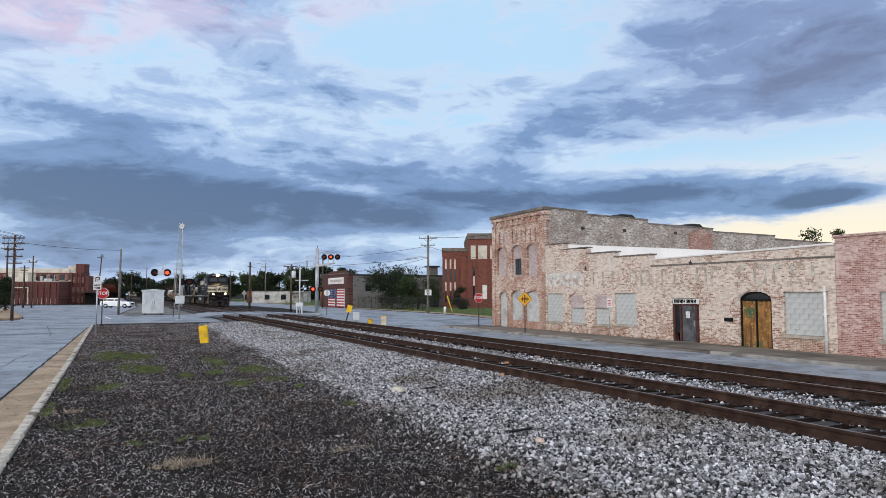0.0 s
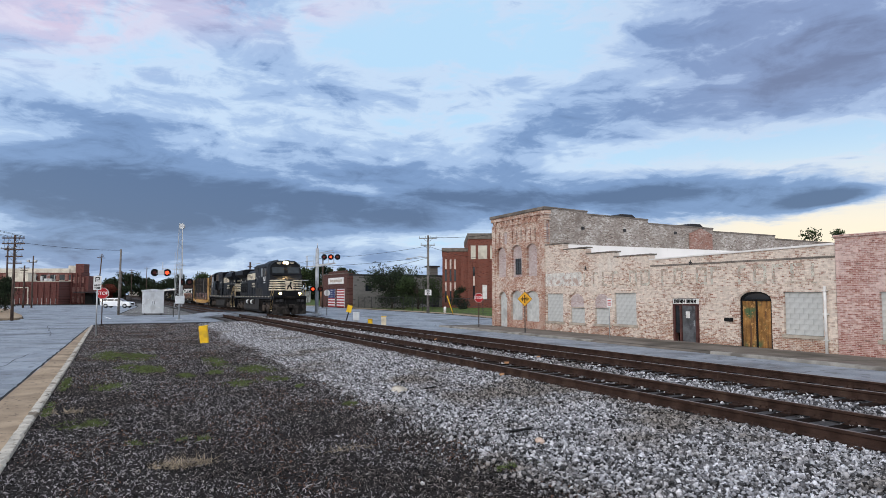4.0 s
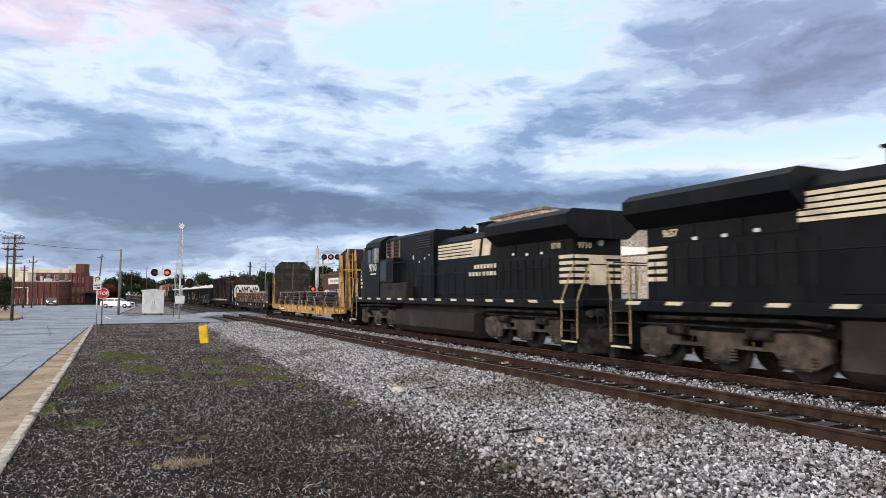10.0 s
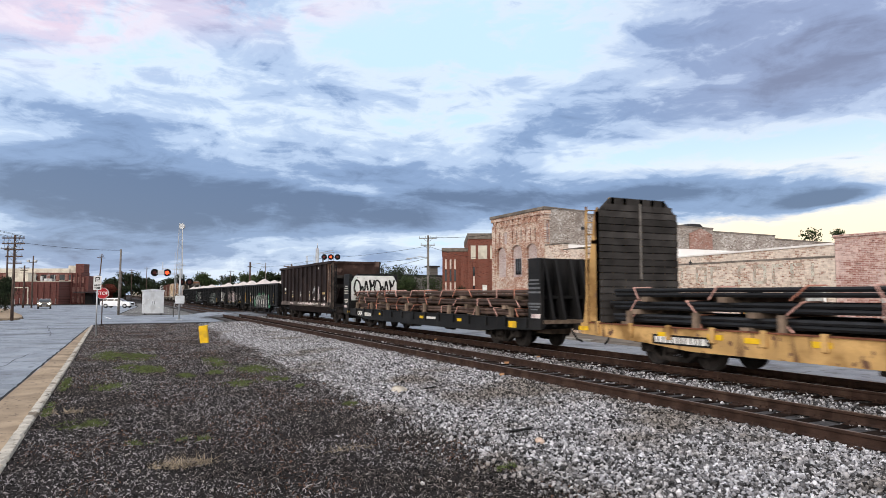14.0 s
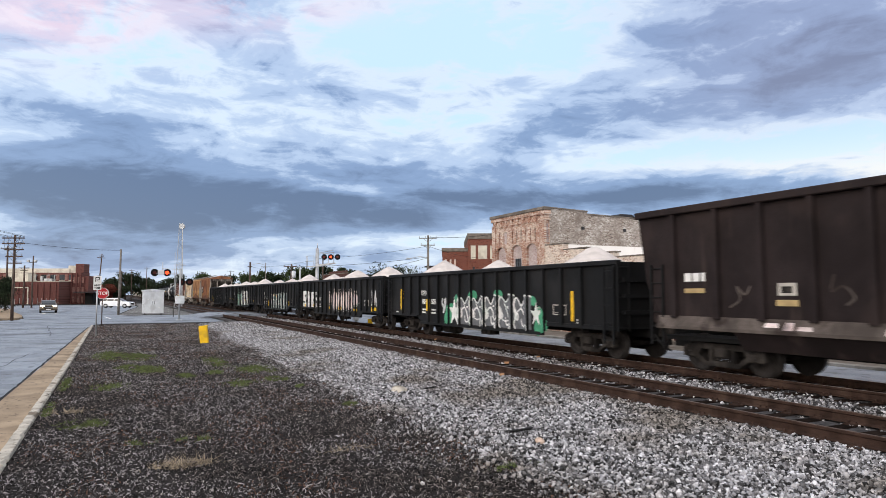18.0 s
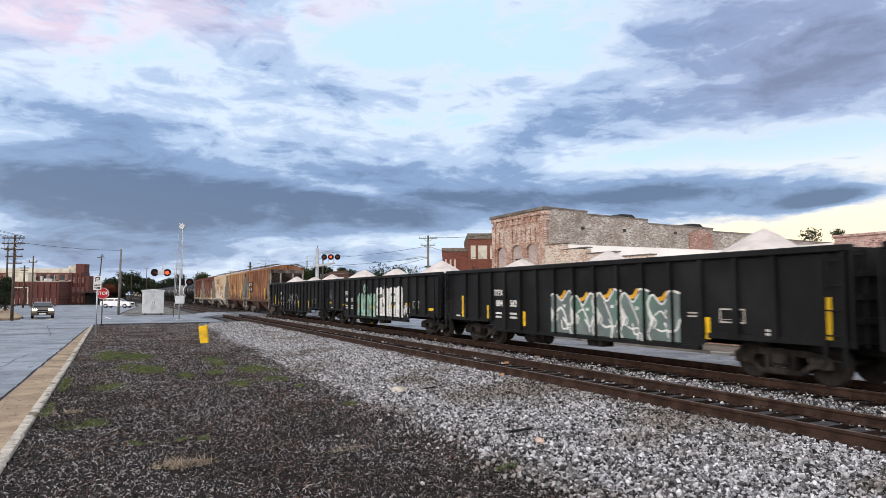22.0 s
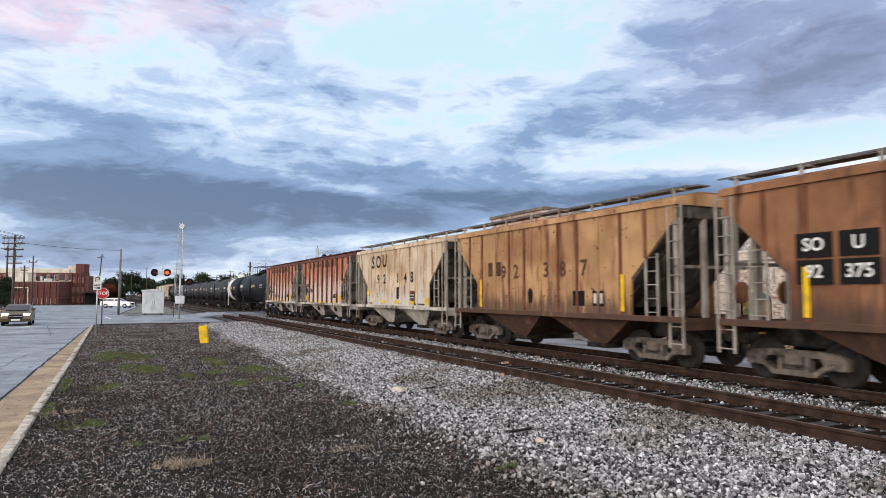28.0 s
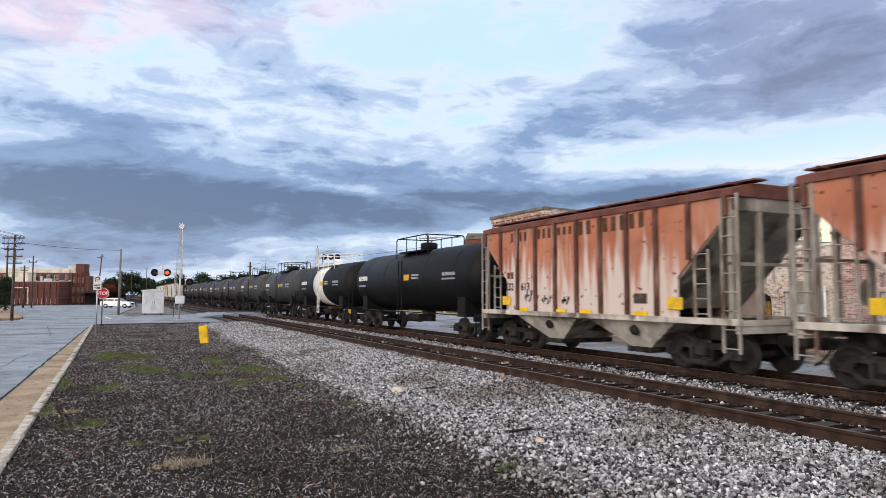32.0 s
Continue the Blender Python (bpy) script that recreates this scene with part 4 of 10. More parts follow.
def tall_shop():
    b = thing("brick_building", "two-storey brick building, bricked-up arched windows", "building", None, "row of old shops")
    L, R_, top = -42.65, -36.06, 7.25
    up = [(-42.05, -40.85, 3.05, 4.75, 0.42), (-40.05, -38.75, 3.05, 4.78, 0.44), (-38.15, -36.95, 3.05, 4.78, 0.42)]
    low = [(-41.75, -40.72, ZP, 1.62, 0.42), (-40.2, -38.75, 0.12, 1.66, 0.46), (-38.38, -36.75, 0.08, 1.62, 0.46)]
    slots = [rect(-42.35 + 0.57 * i, -42.35 + 0.57 * i + (0.5 if i == 2 else 0.17), 5.35, 6.2) for i in range(11) if i != 3]
    holes = [arch(*a) for a in up + low] + slots
    part("front_wall", wall(rect(L, R_, ZP - 0.3, top), holes, YB, YB + 0.38), M_BRICKT, b)
    for u0, u1, z0, zs, rise in up + low:
        bm = B()
        span(bm, u0 - 0.05, u1 + 0.05, YB + 0.13, YB + 0.3, z0 - 0.05, zs + rise + 0.05)
        part("window_infill", bm, M_BLOCK if zs < 2 else M_BRICKIN, b)
        ring(b, M_BRICKT, u0, u1, zs, rise, YB - 0.05, YB + 0.02, 0.15)
    bm = B()
    span(bm, L, R_, YB + 0.1, YB + 0.3, 5.2, 6.4)
    part("slot_infill", bm, M_BRICKIN, b)
    win = part("window", (lambda q: (span(q, -39.68, -39.05, YB + 0.09, YB + 0.13, 3.2, 4.28), q)[1])(B()), M_GLASS, b, "small dark steel window")
    bm = B()
    for i in range(3):
        span(bm, -39.69 + i * 0.31, -39.66 + i * 0.31, YB + 0.06, YB + 0.1, 3.2, 4.28)
    for i in range(5):
        span(bm, -39.68, -39.05, YB + 0.055, YB + 0.1, 3.2 + i * 0.26, 3.23 + i * 0.26)
    part("window_frame", bm, M_DARKSTEEL, win)
    # corbelled cornice and parapet
    bm = B()
    span(bm, L - 0.06, R_ + 0.1, YB - 0.06, YB + 0.4, 6.62, 6.74), span(bm, L - 0.1, R_ + 0.14, YB - 0.12, YB + 0.4, 7.0, 7.25)
    for i in range(9):
        span(bm, L + 0.3 + i * 0.75, L + 0.52 + i * 0.75, YB - 0.1, YB, 6.55, 7.0)
    part("cornice", bm, M_BRICKT, b)
    bm = B()
    span(bm, L - 0.16, R_ + 0.18, YB - 0.2, YB + 0.42, 7.25, 7.46, 0.02)
    part("coping", bm, M_COPING, b)
    for i, (u0, u1) in enumerate(((L - 0.05, L + 0.42), (R_ - 0.5, R_ + 0.06))):
        bm = B()
        span(bm, u0, u1, YB - 0.07, YB + 0.1, ZP - 0.3, 6.6)
        part("corner_pier", bm, M_BRICKT, b)
    # long side, stepping down with the roof
    side = [(24.98, ZP), (56, ZP), (56, 5.95), (46, 6.1), (46, 6.35), (39.4, 6.4), (39.4, 6.62), (33.2, 6.72), (33.2, 6.98), (28, 7.1), (28, 7.28), (24.98, 7.38)]
    part("side_wall", wall(side, [], R_ - 0.3, R_, "x"), M_BRICKS, b)
    bm = B()
    for (y0, z0), (y1, z1) in (((56, 5.95), (46, 6.1)), ((46, 6.35), (39.4, 6.4)), ((39.4, 6.62), (33.2, 6.72)), ((33.2, 6.98), (28, 7.1)), ((28, 7.28), (24.98, 7.38))):
        prism(bm, [(y0, z0), (y1, z1), (y1, z1 + 0.09), (y0, z0 + 0.09)], R_ - 0.36, R_ + 0.06, "x")
    part("coping", bm, M_COPING, b)
    part("side_wall", wall([(24.98, ZP), (56, ZP), (56, 6), (24.98, 7.3)], [], L, L + 0.3, "x"), M_BRICKT, b)
    bm = B()
    span(bm, L + 0.3, R_ - 0.3, 24.98, 56, 5.6, 5.75), span(bm, L, R_, 55.7, 56, ZP, 5.9)
    part("roof", bm, M_ROOFDARK, b)
    for y, zt in ((31.6, 7.36), (38.0, 6.98)):
        bm = B()
        prism(bm, [(y - 0.8, 5.7), (y + 0.8, 5.7), (y + 0.8, zt - 0.2), (y + 0.5, zt), (y - 0.5, zt), (y - 0.8, zt - 0.2)], R_ - 1.6, R_ - 0.34, "x")
        part("roof_monitor", bm, M_ROOFDARK, b)
    bm = B()
    prism(bm, [(37.0, 5.1), (39.2, 5.1), (39.2, 6.2), (38.1, 6.6), (37.0, 6.2)], R_, R_ + 0.12, "x")
    part("gable_patch", bm, M_BRICKG, b, "exposed red brick gable outline")
    for y0 in (27.5, 31.0, 35.6, 38.6):
        bm = B()
        span(bm, R_, R_ + 0.05, y0, y0 + 0.22, 6.1, 6.3)
        part("wall_vent", bm, M_DARKSTEEL, b)


def low_shop():
    b = thing("brick_building", "single-storey whitewashed brick shop with stepped parapet", "building", None, "row of old shops")
    L, R_ = -36.0, -16.72
    z = [4.95, 4.92, 4.57, 4.5, 4.17, 4.12, 3.86, 3.85]
    outline = [(L, ZP - 0.3), (R_, ZP - 0.3), (R_, 3.74), (-26.65, 3.60), (-26.65, 3.86), (-29.4, 3.87), (-29.4, 4.15), (-31.85, 4.17), (-31.85, 4.50), (-34.07, 4.58), (-34.07, 4.92), (L, 4.95)]
    win = [(-35.92, -34.15, 0.18, 1.9), (-33.4, -32.05, 0.18, 1.06), (-31.1, -29.8, 0.18, 1.08), (-29.4, -27.7, 0.24, 1.92), (-18.98, -17.27, 0.23, 1.95)]
    d1, d2 = (-25.15, -23.45, ZP, 1.66), (-21.15, -19.55, ZP, 1.62, 0.36)
    part("front_wall", wall(outline, [rect(*w) for w in win] + [rect(*d1), arch(*d2)], YB, YB + 0.38), M_BRICKA, b)
    for w in win:
        block_panel(b, w[0], w[1], w[2], w[3], YB + 0.10)
        bm = B()
        span(bm, w[0] - 0.1, w[1] + 0.12, YB - 0.06, YB + 0.12, w[2] - 0.13, w[2], 0.01)
        part("window_sill", bm, M_SILL, b)
    # blind segmental arches over the low openings
    for u0, u1 in ((-33.5, -31.95), (-31.2, -29.7), (-29.5, -27.6), (-25.4, -23.2), (-19.2, -17.0)):
        ring(b, M_BRICKA, u0, u1, 1.98 if u0 > -30 else 1.45, 0.42 if u0 > -30 else 0.5, YB - 0.03, YB + 0.02, 0.15, 11)
    for u0, u1 in ((-33.4, -32.05), (-31.1, -29.8)):
        bm = B()
        prism(bm, [(p, q) for p, q in arch(u0 + 0.06, u1 - 0.06, 1.1, 1.45, 0.42)], YB - 0.015, YB + 0.01, "y")
        part("window_infill", bm, M_BRICKIN, b)
    # shop door: frame, sidelight, weathered leaf, name board
    door = part("shop_door", (lambda q: (span(q, -24.62, -23.75, YB + 0.10, YB + 0.15, ZP + 0.02, 1.32), q)[1])(B()), M_DOORGREY, b, "weathered grey shop door with a notice")
    bm = B()
    for u in (-25.15, -24.72, -23.72, -23.57):
        span(bm, u, u + 0.12, YB + 0.04, YB + 0.2, ZP, 1.36)
    span(bm, -25.15, -23.45, YB + 0.04, YB + 0.2, 1.32, 1.40)
    part("door_frame", bm, M_DOORFRAME, door)
    bm = B()
    span(bm, -25.03, -24.72, YB + 0.1, YB + 0.13, 0.0, 1.32)
    part("sidelight", bm, M_GLASS, door)
    bm = B()
    span(bm, -24.36, -24.12, YB + 0.085, YB + 0.1, 0.72, 1.04)
    part("notice", bm, M_WHITE, door, "white paper notice")
    bm = B()
    span(bm, -23.84, -23.8, YB + 0.05, YB + 0.1, 0.35, 0.62)
    part("door_handle", bm, M_GALV, door)
    bm = B()
    span(bm, -25.12, -23.47, YB + 0.02, YB + 0.07, 1.40, 1.64)
    board = part("name_board", bm, M_WHITE, b, "white name board with black lettering")
    r = random.Random(3)
    u = -25.02
    bm = B()
    while u < -23.62:
        if abs(u + 24.32) > 0.04:
            bm = B()
            span(bm, u, u + 0.045, YB + 0.008, YB + 0.02, 1.43, 1.61)
            span(bm, u, u + 0.07, YB + 0.008, YB + 0.02, r.choice((1.43, 1.50, 1.575)), r.choice((1.47, 1.54, 1.61)))
            part("letter_bar", bm, M_BLACKDULL, board)
        u += 0.088
    # arched double door of ochre boards
    for u0, u1 in ((-21.08, -20.37), (-20.33, -19.62)):
        bm = B()
        span(bm, u0, u1, YB + 0.1, YB + 0.15, ZP + 0.02, 1.58)
        leaf = part("door_leaf", bm, M_PLYWOOD, b, "boarded ochre double door leaf, paint worn")
        bm = B()
        for k in range(4):
            span(bm, u0 + 0.01 + k * 0.176, u0 + 0.17 + k * 0.176, YB + 0.085, YB + 0.1, ZP + 0.03, 1.57)
        part("board", bm, M_PLYWOOD, leaf)
    bm = B()
    prism(bm, [(p, q) for p, q in arch(-21.12, -19.58, 1.62, 1.62, 0.34)], YB + 0.12, YB + 0.16, "y")
    part("fanlight", bm, M_CABGLASS, b, "arched fanlight with dusty glass")
    bm = B()
    for u in (-21.15, -20.38, -19.63):
        span(bm, u, u + 0.08, YB + 0.05, YB + 0.2, ZP, 1.62)
    span(bm, -21.15, -19.55, YB + 0.05, YB + 0.2, 1.57, 1.66)
    fan = part("door_frame", bm, M_BLACKDULL, b)
    bm = B()
    arc = [math.pi * k / 12 for k in range(13)]
    prism(bm, [(-20.35 + 0.79 * math.cos(q), 1.62 + 0.35 * math.sin(q)) for q in arc] + [(-20.35 + 0.72 * math.cos(q), 1.62 + 0.28 * math.sin(q)) for q in arc[::-1]], YB + 0.05, YB + 0.2, "y")
    part("arched_head", bm, M_BLACKDULL, fan)
    ring(b, M_BRICKA, -21.2, -19.5, 1.62, 0.40, YB - 0.04, YB + 0.03, 0.16, 13)
    bm = B()
    span(bm, -21.92, -21.5, YB - 0.13, YB, 0.66, 0.82, 0.02)
    part("letter_box", bm, M_BLACKDULL, b, "black wall letter box")
    # faded painted sign: a pale field and the ghosts of tall letters
    bm = B()
    span(bm, -36.0, -32.3, YB - 0.004, YB + 0.01, 2.35, 3.15)
    part("faded_sign_field", bm, M_GHOSTPALE, b)
    r = random.Random(8)
    u = -32.1
    bm = B()
    while u < -17.6:
        w = r.uniform(0.5, 0.72)
        k = r.random()
        bm = B()
        span(bm, u, u + 0.14, YB - 0.004, YB + 0.01, 2.3, 3.12)
        if k < 0.7:
            span(bm, u + 0.14, u + w - 0.1, YB - 0.0035, YB + 0.01, 2.98, 3.12)
        if k > 0.25:
            span(bm, u + 0.14, u + w - 0.1, YB - 0.0035, YB + 0.01, 2.3, 2.43)
        if 0.2 < k < 0.8:
            span(bm, u + w - 0.14, u + w, YB - 0.003, YB + 0.01, 2.3, 3.1)
        part("faded_letter", bm, M_GHOST, b)
        u += w + r.choice((0.22, 0.28, 0.28, 0.8))
    for u in (-31.9, -23.9):
        bm = B()
        for a in range(5):
            an = math.pi * (0.5 + 0.4 * a)
            prism(bm, [(u + 0.14 * math.cos(an), 3.35 + 0.14 * math.sin(an)), (u + 0.05 * math.cos(an + 0.6), 3.35 + 0.05 * math.sin(an + 0.6)), (u, 3.35), (u + 0.05 * math.cos(an - 0.6), 3.35 + 0.05 * math.sin(an - 0.6))], YB - 0.03, YB, "y")
        part("wall_anchor", bm, M_DARKSTEEL, b, "rusty star-shaped wall anchor")
    bm = B()
    prism(bm, [(R_, 3.74), (-26.65, 3.60), (-26.65, 3.66), (R_, 3.82)], YB - 0.05, YB + 0.43, "y")
    part("coping", bm, M_MEMBRANE, b, "white metal coping")
    bm = B()
    for u0, u1, zz in ((-36, -34.07, 4.95), (-34.07, -31.85, 4.55), (-31.85, -29.4, 4.17), (-29.4, -26.65, 3.87)):
        span(bm, u0, u1 + 0.1, YB - 0.03, YB + 0.41, zz, zz + 0.07)
    part("coping", bm, M_COPING, b)
    bm = B()
    span(bm, -36.05, -35.9, 25.0, 55, 3.3, 5.08)
    span(bm, -36.0, R_, 25.0, 55, 3.1, 3.25)
    part("roof", bm, M_MEMBRANE, b, "white roof membrane turned up the wall")
    bm = B()
    span(bm, -36, -5, 55, 55.4, ZP, 6.0)
    part("back_wall", bm, M_BRICKS, b)
    bm = B()
    rod(bm, (-17.12, YB - 0.08, ZP), (-17.12, YB - 0.08, 2.16), 0.055)
    for z_ in (0.1, 1.1, 2.0):
        box(bm, (-17.12, YB - 0.06, z_), (0.2, 0.12, 0.05))
    part("downpipe", bm, M_WHITE, b, "white plastic downpipe")
    bm = B()
    span(bm, -26.6, R_, YB - 0.015, YB + 0.01, 3.25, 3.33)
    part("string_course", bm, M_COPING, b)


def pink_shop():
    b = thing("brick_building", "single-storey brick shop, faded pink paint", "building", None, "row of old shops")
    L, R_ = -16.70, 14.0
    win = [(-15.1, -12.6, 0.22, 1.94), (-9.5, -7.0, 0.22, 1.94)]
    part("front_wall", wall(rect(L, R_, ZP - 0.3, 4.0), [rect(*w) for w in win], YB - 0.004, YB + 0.38), M_BRICKP, b)
    for w in win:
        block_panel(b, w[0], w[1], w[2], w[3], YB + 0.10)
        bm = B()
        span(bm, w[0] - 0.1, w[1] + 0.12, YB - 0.06, YB + 0.12, w[2] - 0.13, w[2], 0.01)
        part("window_sill", bm, M_SILL, b)
    bm = B()
    span(bm, L - 0.05, R_, YB - 0.06, YB + 0.44, 4.0, 4.1, 0.015)
    part("coping", bm, M_BRICKP, b)
    bm = B()
    span(bm, L, L + 0.3, YB + 0.38, 55, ZP, 4.0), span(bm, R_ - 0.3, R_, YB + 0.38, 55, ZP, 4.0), span(bm, L, R_, YB + 0.38, 55, 3.4, 3.5)
    part("shell", bm, M_BRICKS, b)


tall_shop()
low_shop()
pink_shop()

# ---- train ----
M_ORANGE = mat("hopper_orange", (0.47, 0.275, 0.14), 0.22, 0.8, 0.88, 0.25, 0, 30, stain=(0.30, 0.15, 0.075), stain_scale=0.6, stain_at=(0.46, 0.66), streak=(0.17, 0.078, 0.048), streak_at=(0.54, 0.70), streak_scale=3.4, low=((0.12, 0.072, 0.055), 1.2, 2.3), spot=(0.13, 0.065, 0.045), spot_at=(0.66, 0.70), spot_scale=5)
M_RUST = mat("hopper_rust", (0.29, 0.140, 0.075), 0.25, 0.8, 0.88, 0.3, 0, 30, stain=(0.15, 0.068, 0.042), stain_scale=0.6, stain_at=(0.45, 0.66), streak=(0.10, 0.048, 0.034), streak_at=(0.52, 0.68), streak_scale=3.0, low=((0.085, 0.052, 0.042), 1.2, 2.2))
M_TAN = mat("hopper_cream", (0.63, 0.515, 0.385), 0.14, 0.8, 0.88, 0.2, 0, 30, stain=(0.46, 0.31, 0.185), stain_scale=0.6, stain_at=(0.46, 0.68), streak=(0.33, 0.185, 0.11), streak_at=(0.53, 0.68), streak_scale=4.6, low=((0.60, 0.56, 0.51), 1.2, 2.6), spot=(0.22, 0.14, 0.10), spot_at=(0.68, 0.72), spot_scale=6)
M_REDCAR = mat("hopper_red_faded", (0.44, 0.165, 0.10), 0.2, 0.8, 0.88, 0.2, 0, 30, stain=(0.47, 0.22, 0.15), stain_scale=0.7, stain_at=(0.45, 0.7), streak=(0.50, 0.35, 0.29), streak_at=(0.56, 0.74), streak_scale=3.4, low=((0.66, 0.57, 0.53), 1.2, 4.2), spot=(0.16, 0.06, 0.045), spot_at=(0.66, 0.70), spot_scale=5)
M_REDROOF = mat("hopper_roof_brown", (0.15, 0.062, 0.05), 0.3, 2, 0.85, 0.3)
M_LIME = mat("cement_dusted_steel", (0.50, 0.46, 0.41), 0.25, 2, 0.9, 0.3, 0, 30, stain=(0.15, 0.125, 0.105), stain_scale=1.1, stain_at=(0.50, 0.66), streak=(0.66, 0.62, 0.56), streak_at=(0.56, 0.72))
M_BROWNCAR = mat("chip_car_brown", (0.0235, 0.0175, 0.018), 0.3, 1.0, 0.8, 0.25, 0, 30, stain=(0.034, 0.0245, 0.0235), stain_scale=0.7, streak=(0.046, 0.034, 0.031), streak_at=(0.58, 0.76), spec=0.12)
M_SKIRT = mat("chip_car_ledge_dust", (0.105, 0.088, 0.080), 0.4, 2, 0.9, 0.3, 0, 30, stain=(0.035, 0.027, 0.025), stain_scale=1.4, stain_at=(0.48, 0.62))
M_RUSTTOP = mat("chip_car_top_rust", (0.055, 0.034, 0.029), 0.4, 1.5, 0.9, 0.3, 0, 30, stain=(0.17, 0.115, 0.095), stain_scale=1.3, stain_at=(0.54, 0.68), streak=(0.022, 0.017, 0.016), streak_at=(0.5, 0.7))
M_RUSTEND = mat("chip_car_end_rust", (0.17, 0.105, 0.08), 0.4, 1.5, 0.9, 0.3, 0, 30, stain=(0.30, 0.25, 0.22), stain_scale=1.2, stain_at=(0.5, 0.64))
M_GON = mat("gondola_black", (0.0095, 0.010, 0.011), 0.22, 1.0, 0.6, 0.2, 0, 30, stain=(0.018, 0.018, 0.019), stain_scale=0.5, streak=(0.026, 0.024, 0.023), streak_at=(0.6, 0.8), spec=0.16)
M_TANK = mat("tank_black", (0.0065, 0.007, 0.0082), 0.25, 0.8, 0.5, 0.12, 0, 30, stain=(0.014, 0.014, 0.0155), stain_scale=0.5, stain_at=(0.55, 0.8), spec=0.14)
M_TANKGREY = mat("tank_grey_dust", (0.045, 0.046, 0.048), 0.25, 0.8, 0.6, 0.15, 0, 30, stain=(0.018, 0.018, 0.02), stain_scale=0.6, stain_at=(0.5, 0.7))
M_FLATYELLOW = mat("flatcar_ochre", (0.55, 0.345, 0.145), 0.25, 1.5, 0.85, 0.25, 0, 30, stain=(0.27, 0.155, 0.06), stain_scale=1.3, stain_at=(0.48, 0.64), streak=(0.15, 0.085, 0.05), streak_at=(0.56, 0.68), streak_scale=5, spot=(0.16, 0.09, 0.06), spot_at=(0.64, 0.69), spot_scale=4)
M_TANKPAINT = mat("tank_paint_dusty", (0.024, 0.0215, 0.0205), 0.2, 1.2, 0.8, 0.15, 0, 30, stain=(0.05, 0.044, 0.039), stain_scale=0.8, stain_at=(0.5, 0.75), streak=(0.018, 0.017, 0.016), streak_at=(0.55, 0.75))
M_POSTRUST = mat("post_rust", (0.19, 0.075, 0.045), 0.3, 2, 0.88, 0.3, 0, 30, streak=(0.12, 0.05, 0.035), streak_scale=4)
M_WALKWAY = mat("grating_steel", (0.13, 0.13, 0.135), 0.3, 4, 0.7, 0.2, 0.2)
M_FADEPALE = mat("faded_white_stencil", (0.5, 0.47, 0.43), 0.2, 5, 0.9, 0.1)
M_SLATRUST = mat("slat_rust", (0.16, 0.075, 0.05), 0.3, 4, 0.85, 0.2)
M_GALVDULL = mat("dull_frame", (0.20, 0.185, 0.17), 0.25, 4, 0.7, 0.2)
M_BLUEPANEL = mat("blue_grey_panel", (0.030, 0.050, 0.075), 0.2, 2, 0.6, 0.1)
M_STRAPPALE = mat("pink_strap", (0.62, 0.36, 0.31), 0.25, 6, 0.7, 0.1)
M_PLANK = mat("bulkhead_plank", (0.052, 0.048, 0.046), 0.35, 2, 0.9, 0.4, 0, 40, rnd=0.35)
M_BAR = mat("steel_bar", (0.020, 0.0215, 0.025), 0.3, 3, 0.55, 0.2, 0.3, 40, rnd=0.4)
M_BARRUST = mat("steel_bar_rusted", (0.085, 0.055, 0.045), 0.35, 3, 0.75, 0.2, 0.2, 40, rnd=0.4)
M_DUNNAGE = mat("dunnage_timber", (0.20, 0.15, 0.115), 0.3, 4, 0.9, 0.3, rnd=0.3)
M_STRAP = mat("orange_strap", (0.55, 0.24, 0.17), 0.2, 4, 0.7, 0.1)
M_SAND = mat("pale_aggregate", (0.62, 0.57, 0.55), 0.12, 3, 0.95, 0.9, 0, 40, stain=(0.54, 0.49, 0.47), stain_scale=1.2)
M_GRAF1 = mat("spray_silver", (0.56, 0.57, 0.58), 0.2, 4, 0.7, 0.0, spot=(0.12, 0.12, 0.125), spot_at=(0.62, 0.68), spot_scale=6)
M_GRAF2 = mat("spray_green", (0.06, 0.30, 0.17), 0.25, 4, 0.6, 0.0)
M_GRAF3 = mat("spray_pink_white", (0.68, 0.59, 0.58), 0.2, 3, 0.7, 0.0, stain=(0.44, 0.33, 0.33), stain_scale=1.6, stain_at=(0.5, 0.66), spot=(0.22, 0.19, 0.19), spot_at=(0.62, 0.72), spot_scale=3)
M_GRAF4 = mat("spray_grey", (0.13, 0.137, 0.15), 0.25, 4, 0.6, 0.0)
M_FADE = mat("faded_stencil", (0.10, 0.05, 0.035), 0.3, 4, 0.9, 0.0)
M_TRUCKDUST = mat("truck_dust", (0.155, 0.130, 0.112), 0.35, 4, 0.9, 0.5, 0, 40, stain=(0.055, 0.045, 0.040), stain_scale=2.2, stain_at=(0.46, 0.62), streak=(0.26, 0.21, 0.165), streak_at=(0.6, 0.76), streak_scale=4)
M_REDPOST = mat("hopper_post_brown", (0.13, 0.062, 0.050), 0.35, 2, 0.88, 0.3, 0, 30, streak=(0.40, 0.29, 0.25), streak_at=(0.58, 0.74), streak_scale=4)
M_ENDGREY = mat("hopper_end_steel", (0.33, 0.30, 0.265), 0.3, 2, 0.85, 0.3, 0, 30, streak=(0.15, 0.085, 0.06), streak_at=(0.52, 0.68), streak_scale=6)
# slope sheets of unribbed hoppers: dark mottled grey with paler runs, whatever the shell
M_ENDDARK = mat("hopper_slope_grey", (0.13, 0.118, 0.105), 0.4, 1.2, 0.9, 0.3, 0, 30, stain=(0.045, 0.036, 0.032), stain_scale=0.9, stain_at=(0.46, 0.64), streak=(0.26, 0.235, 0.21), streak_at=(0.58, 0.74))
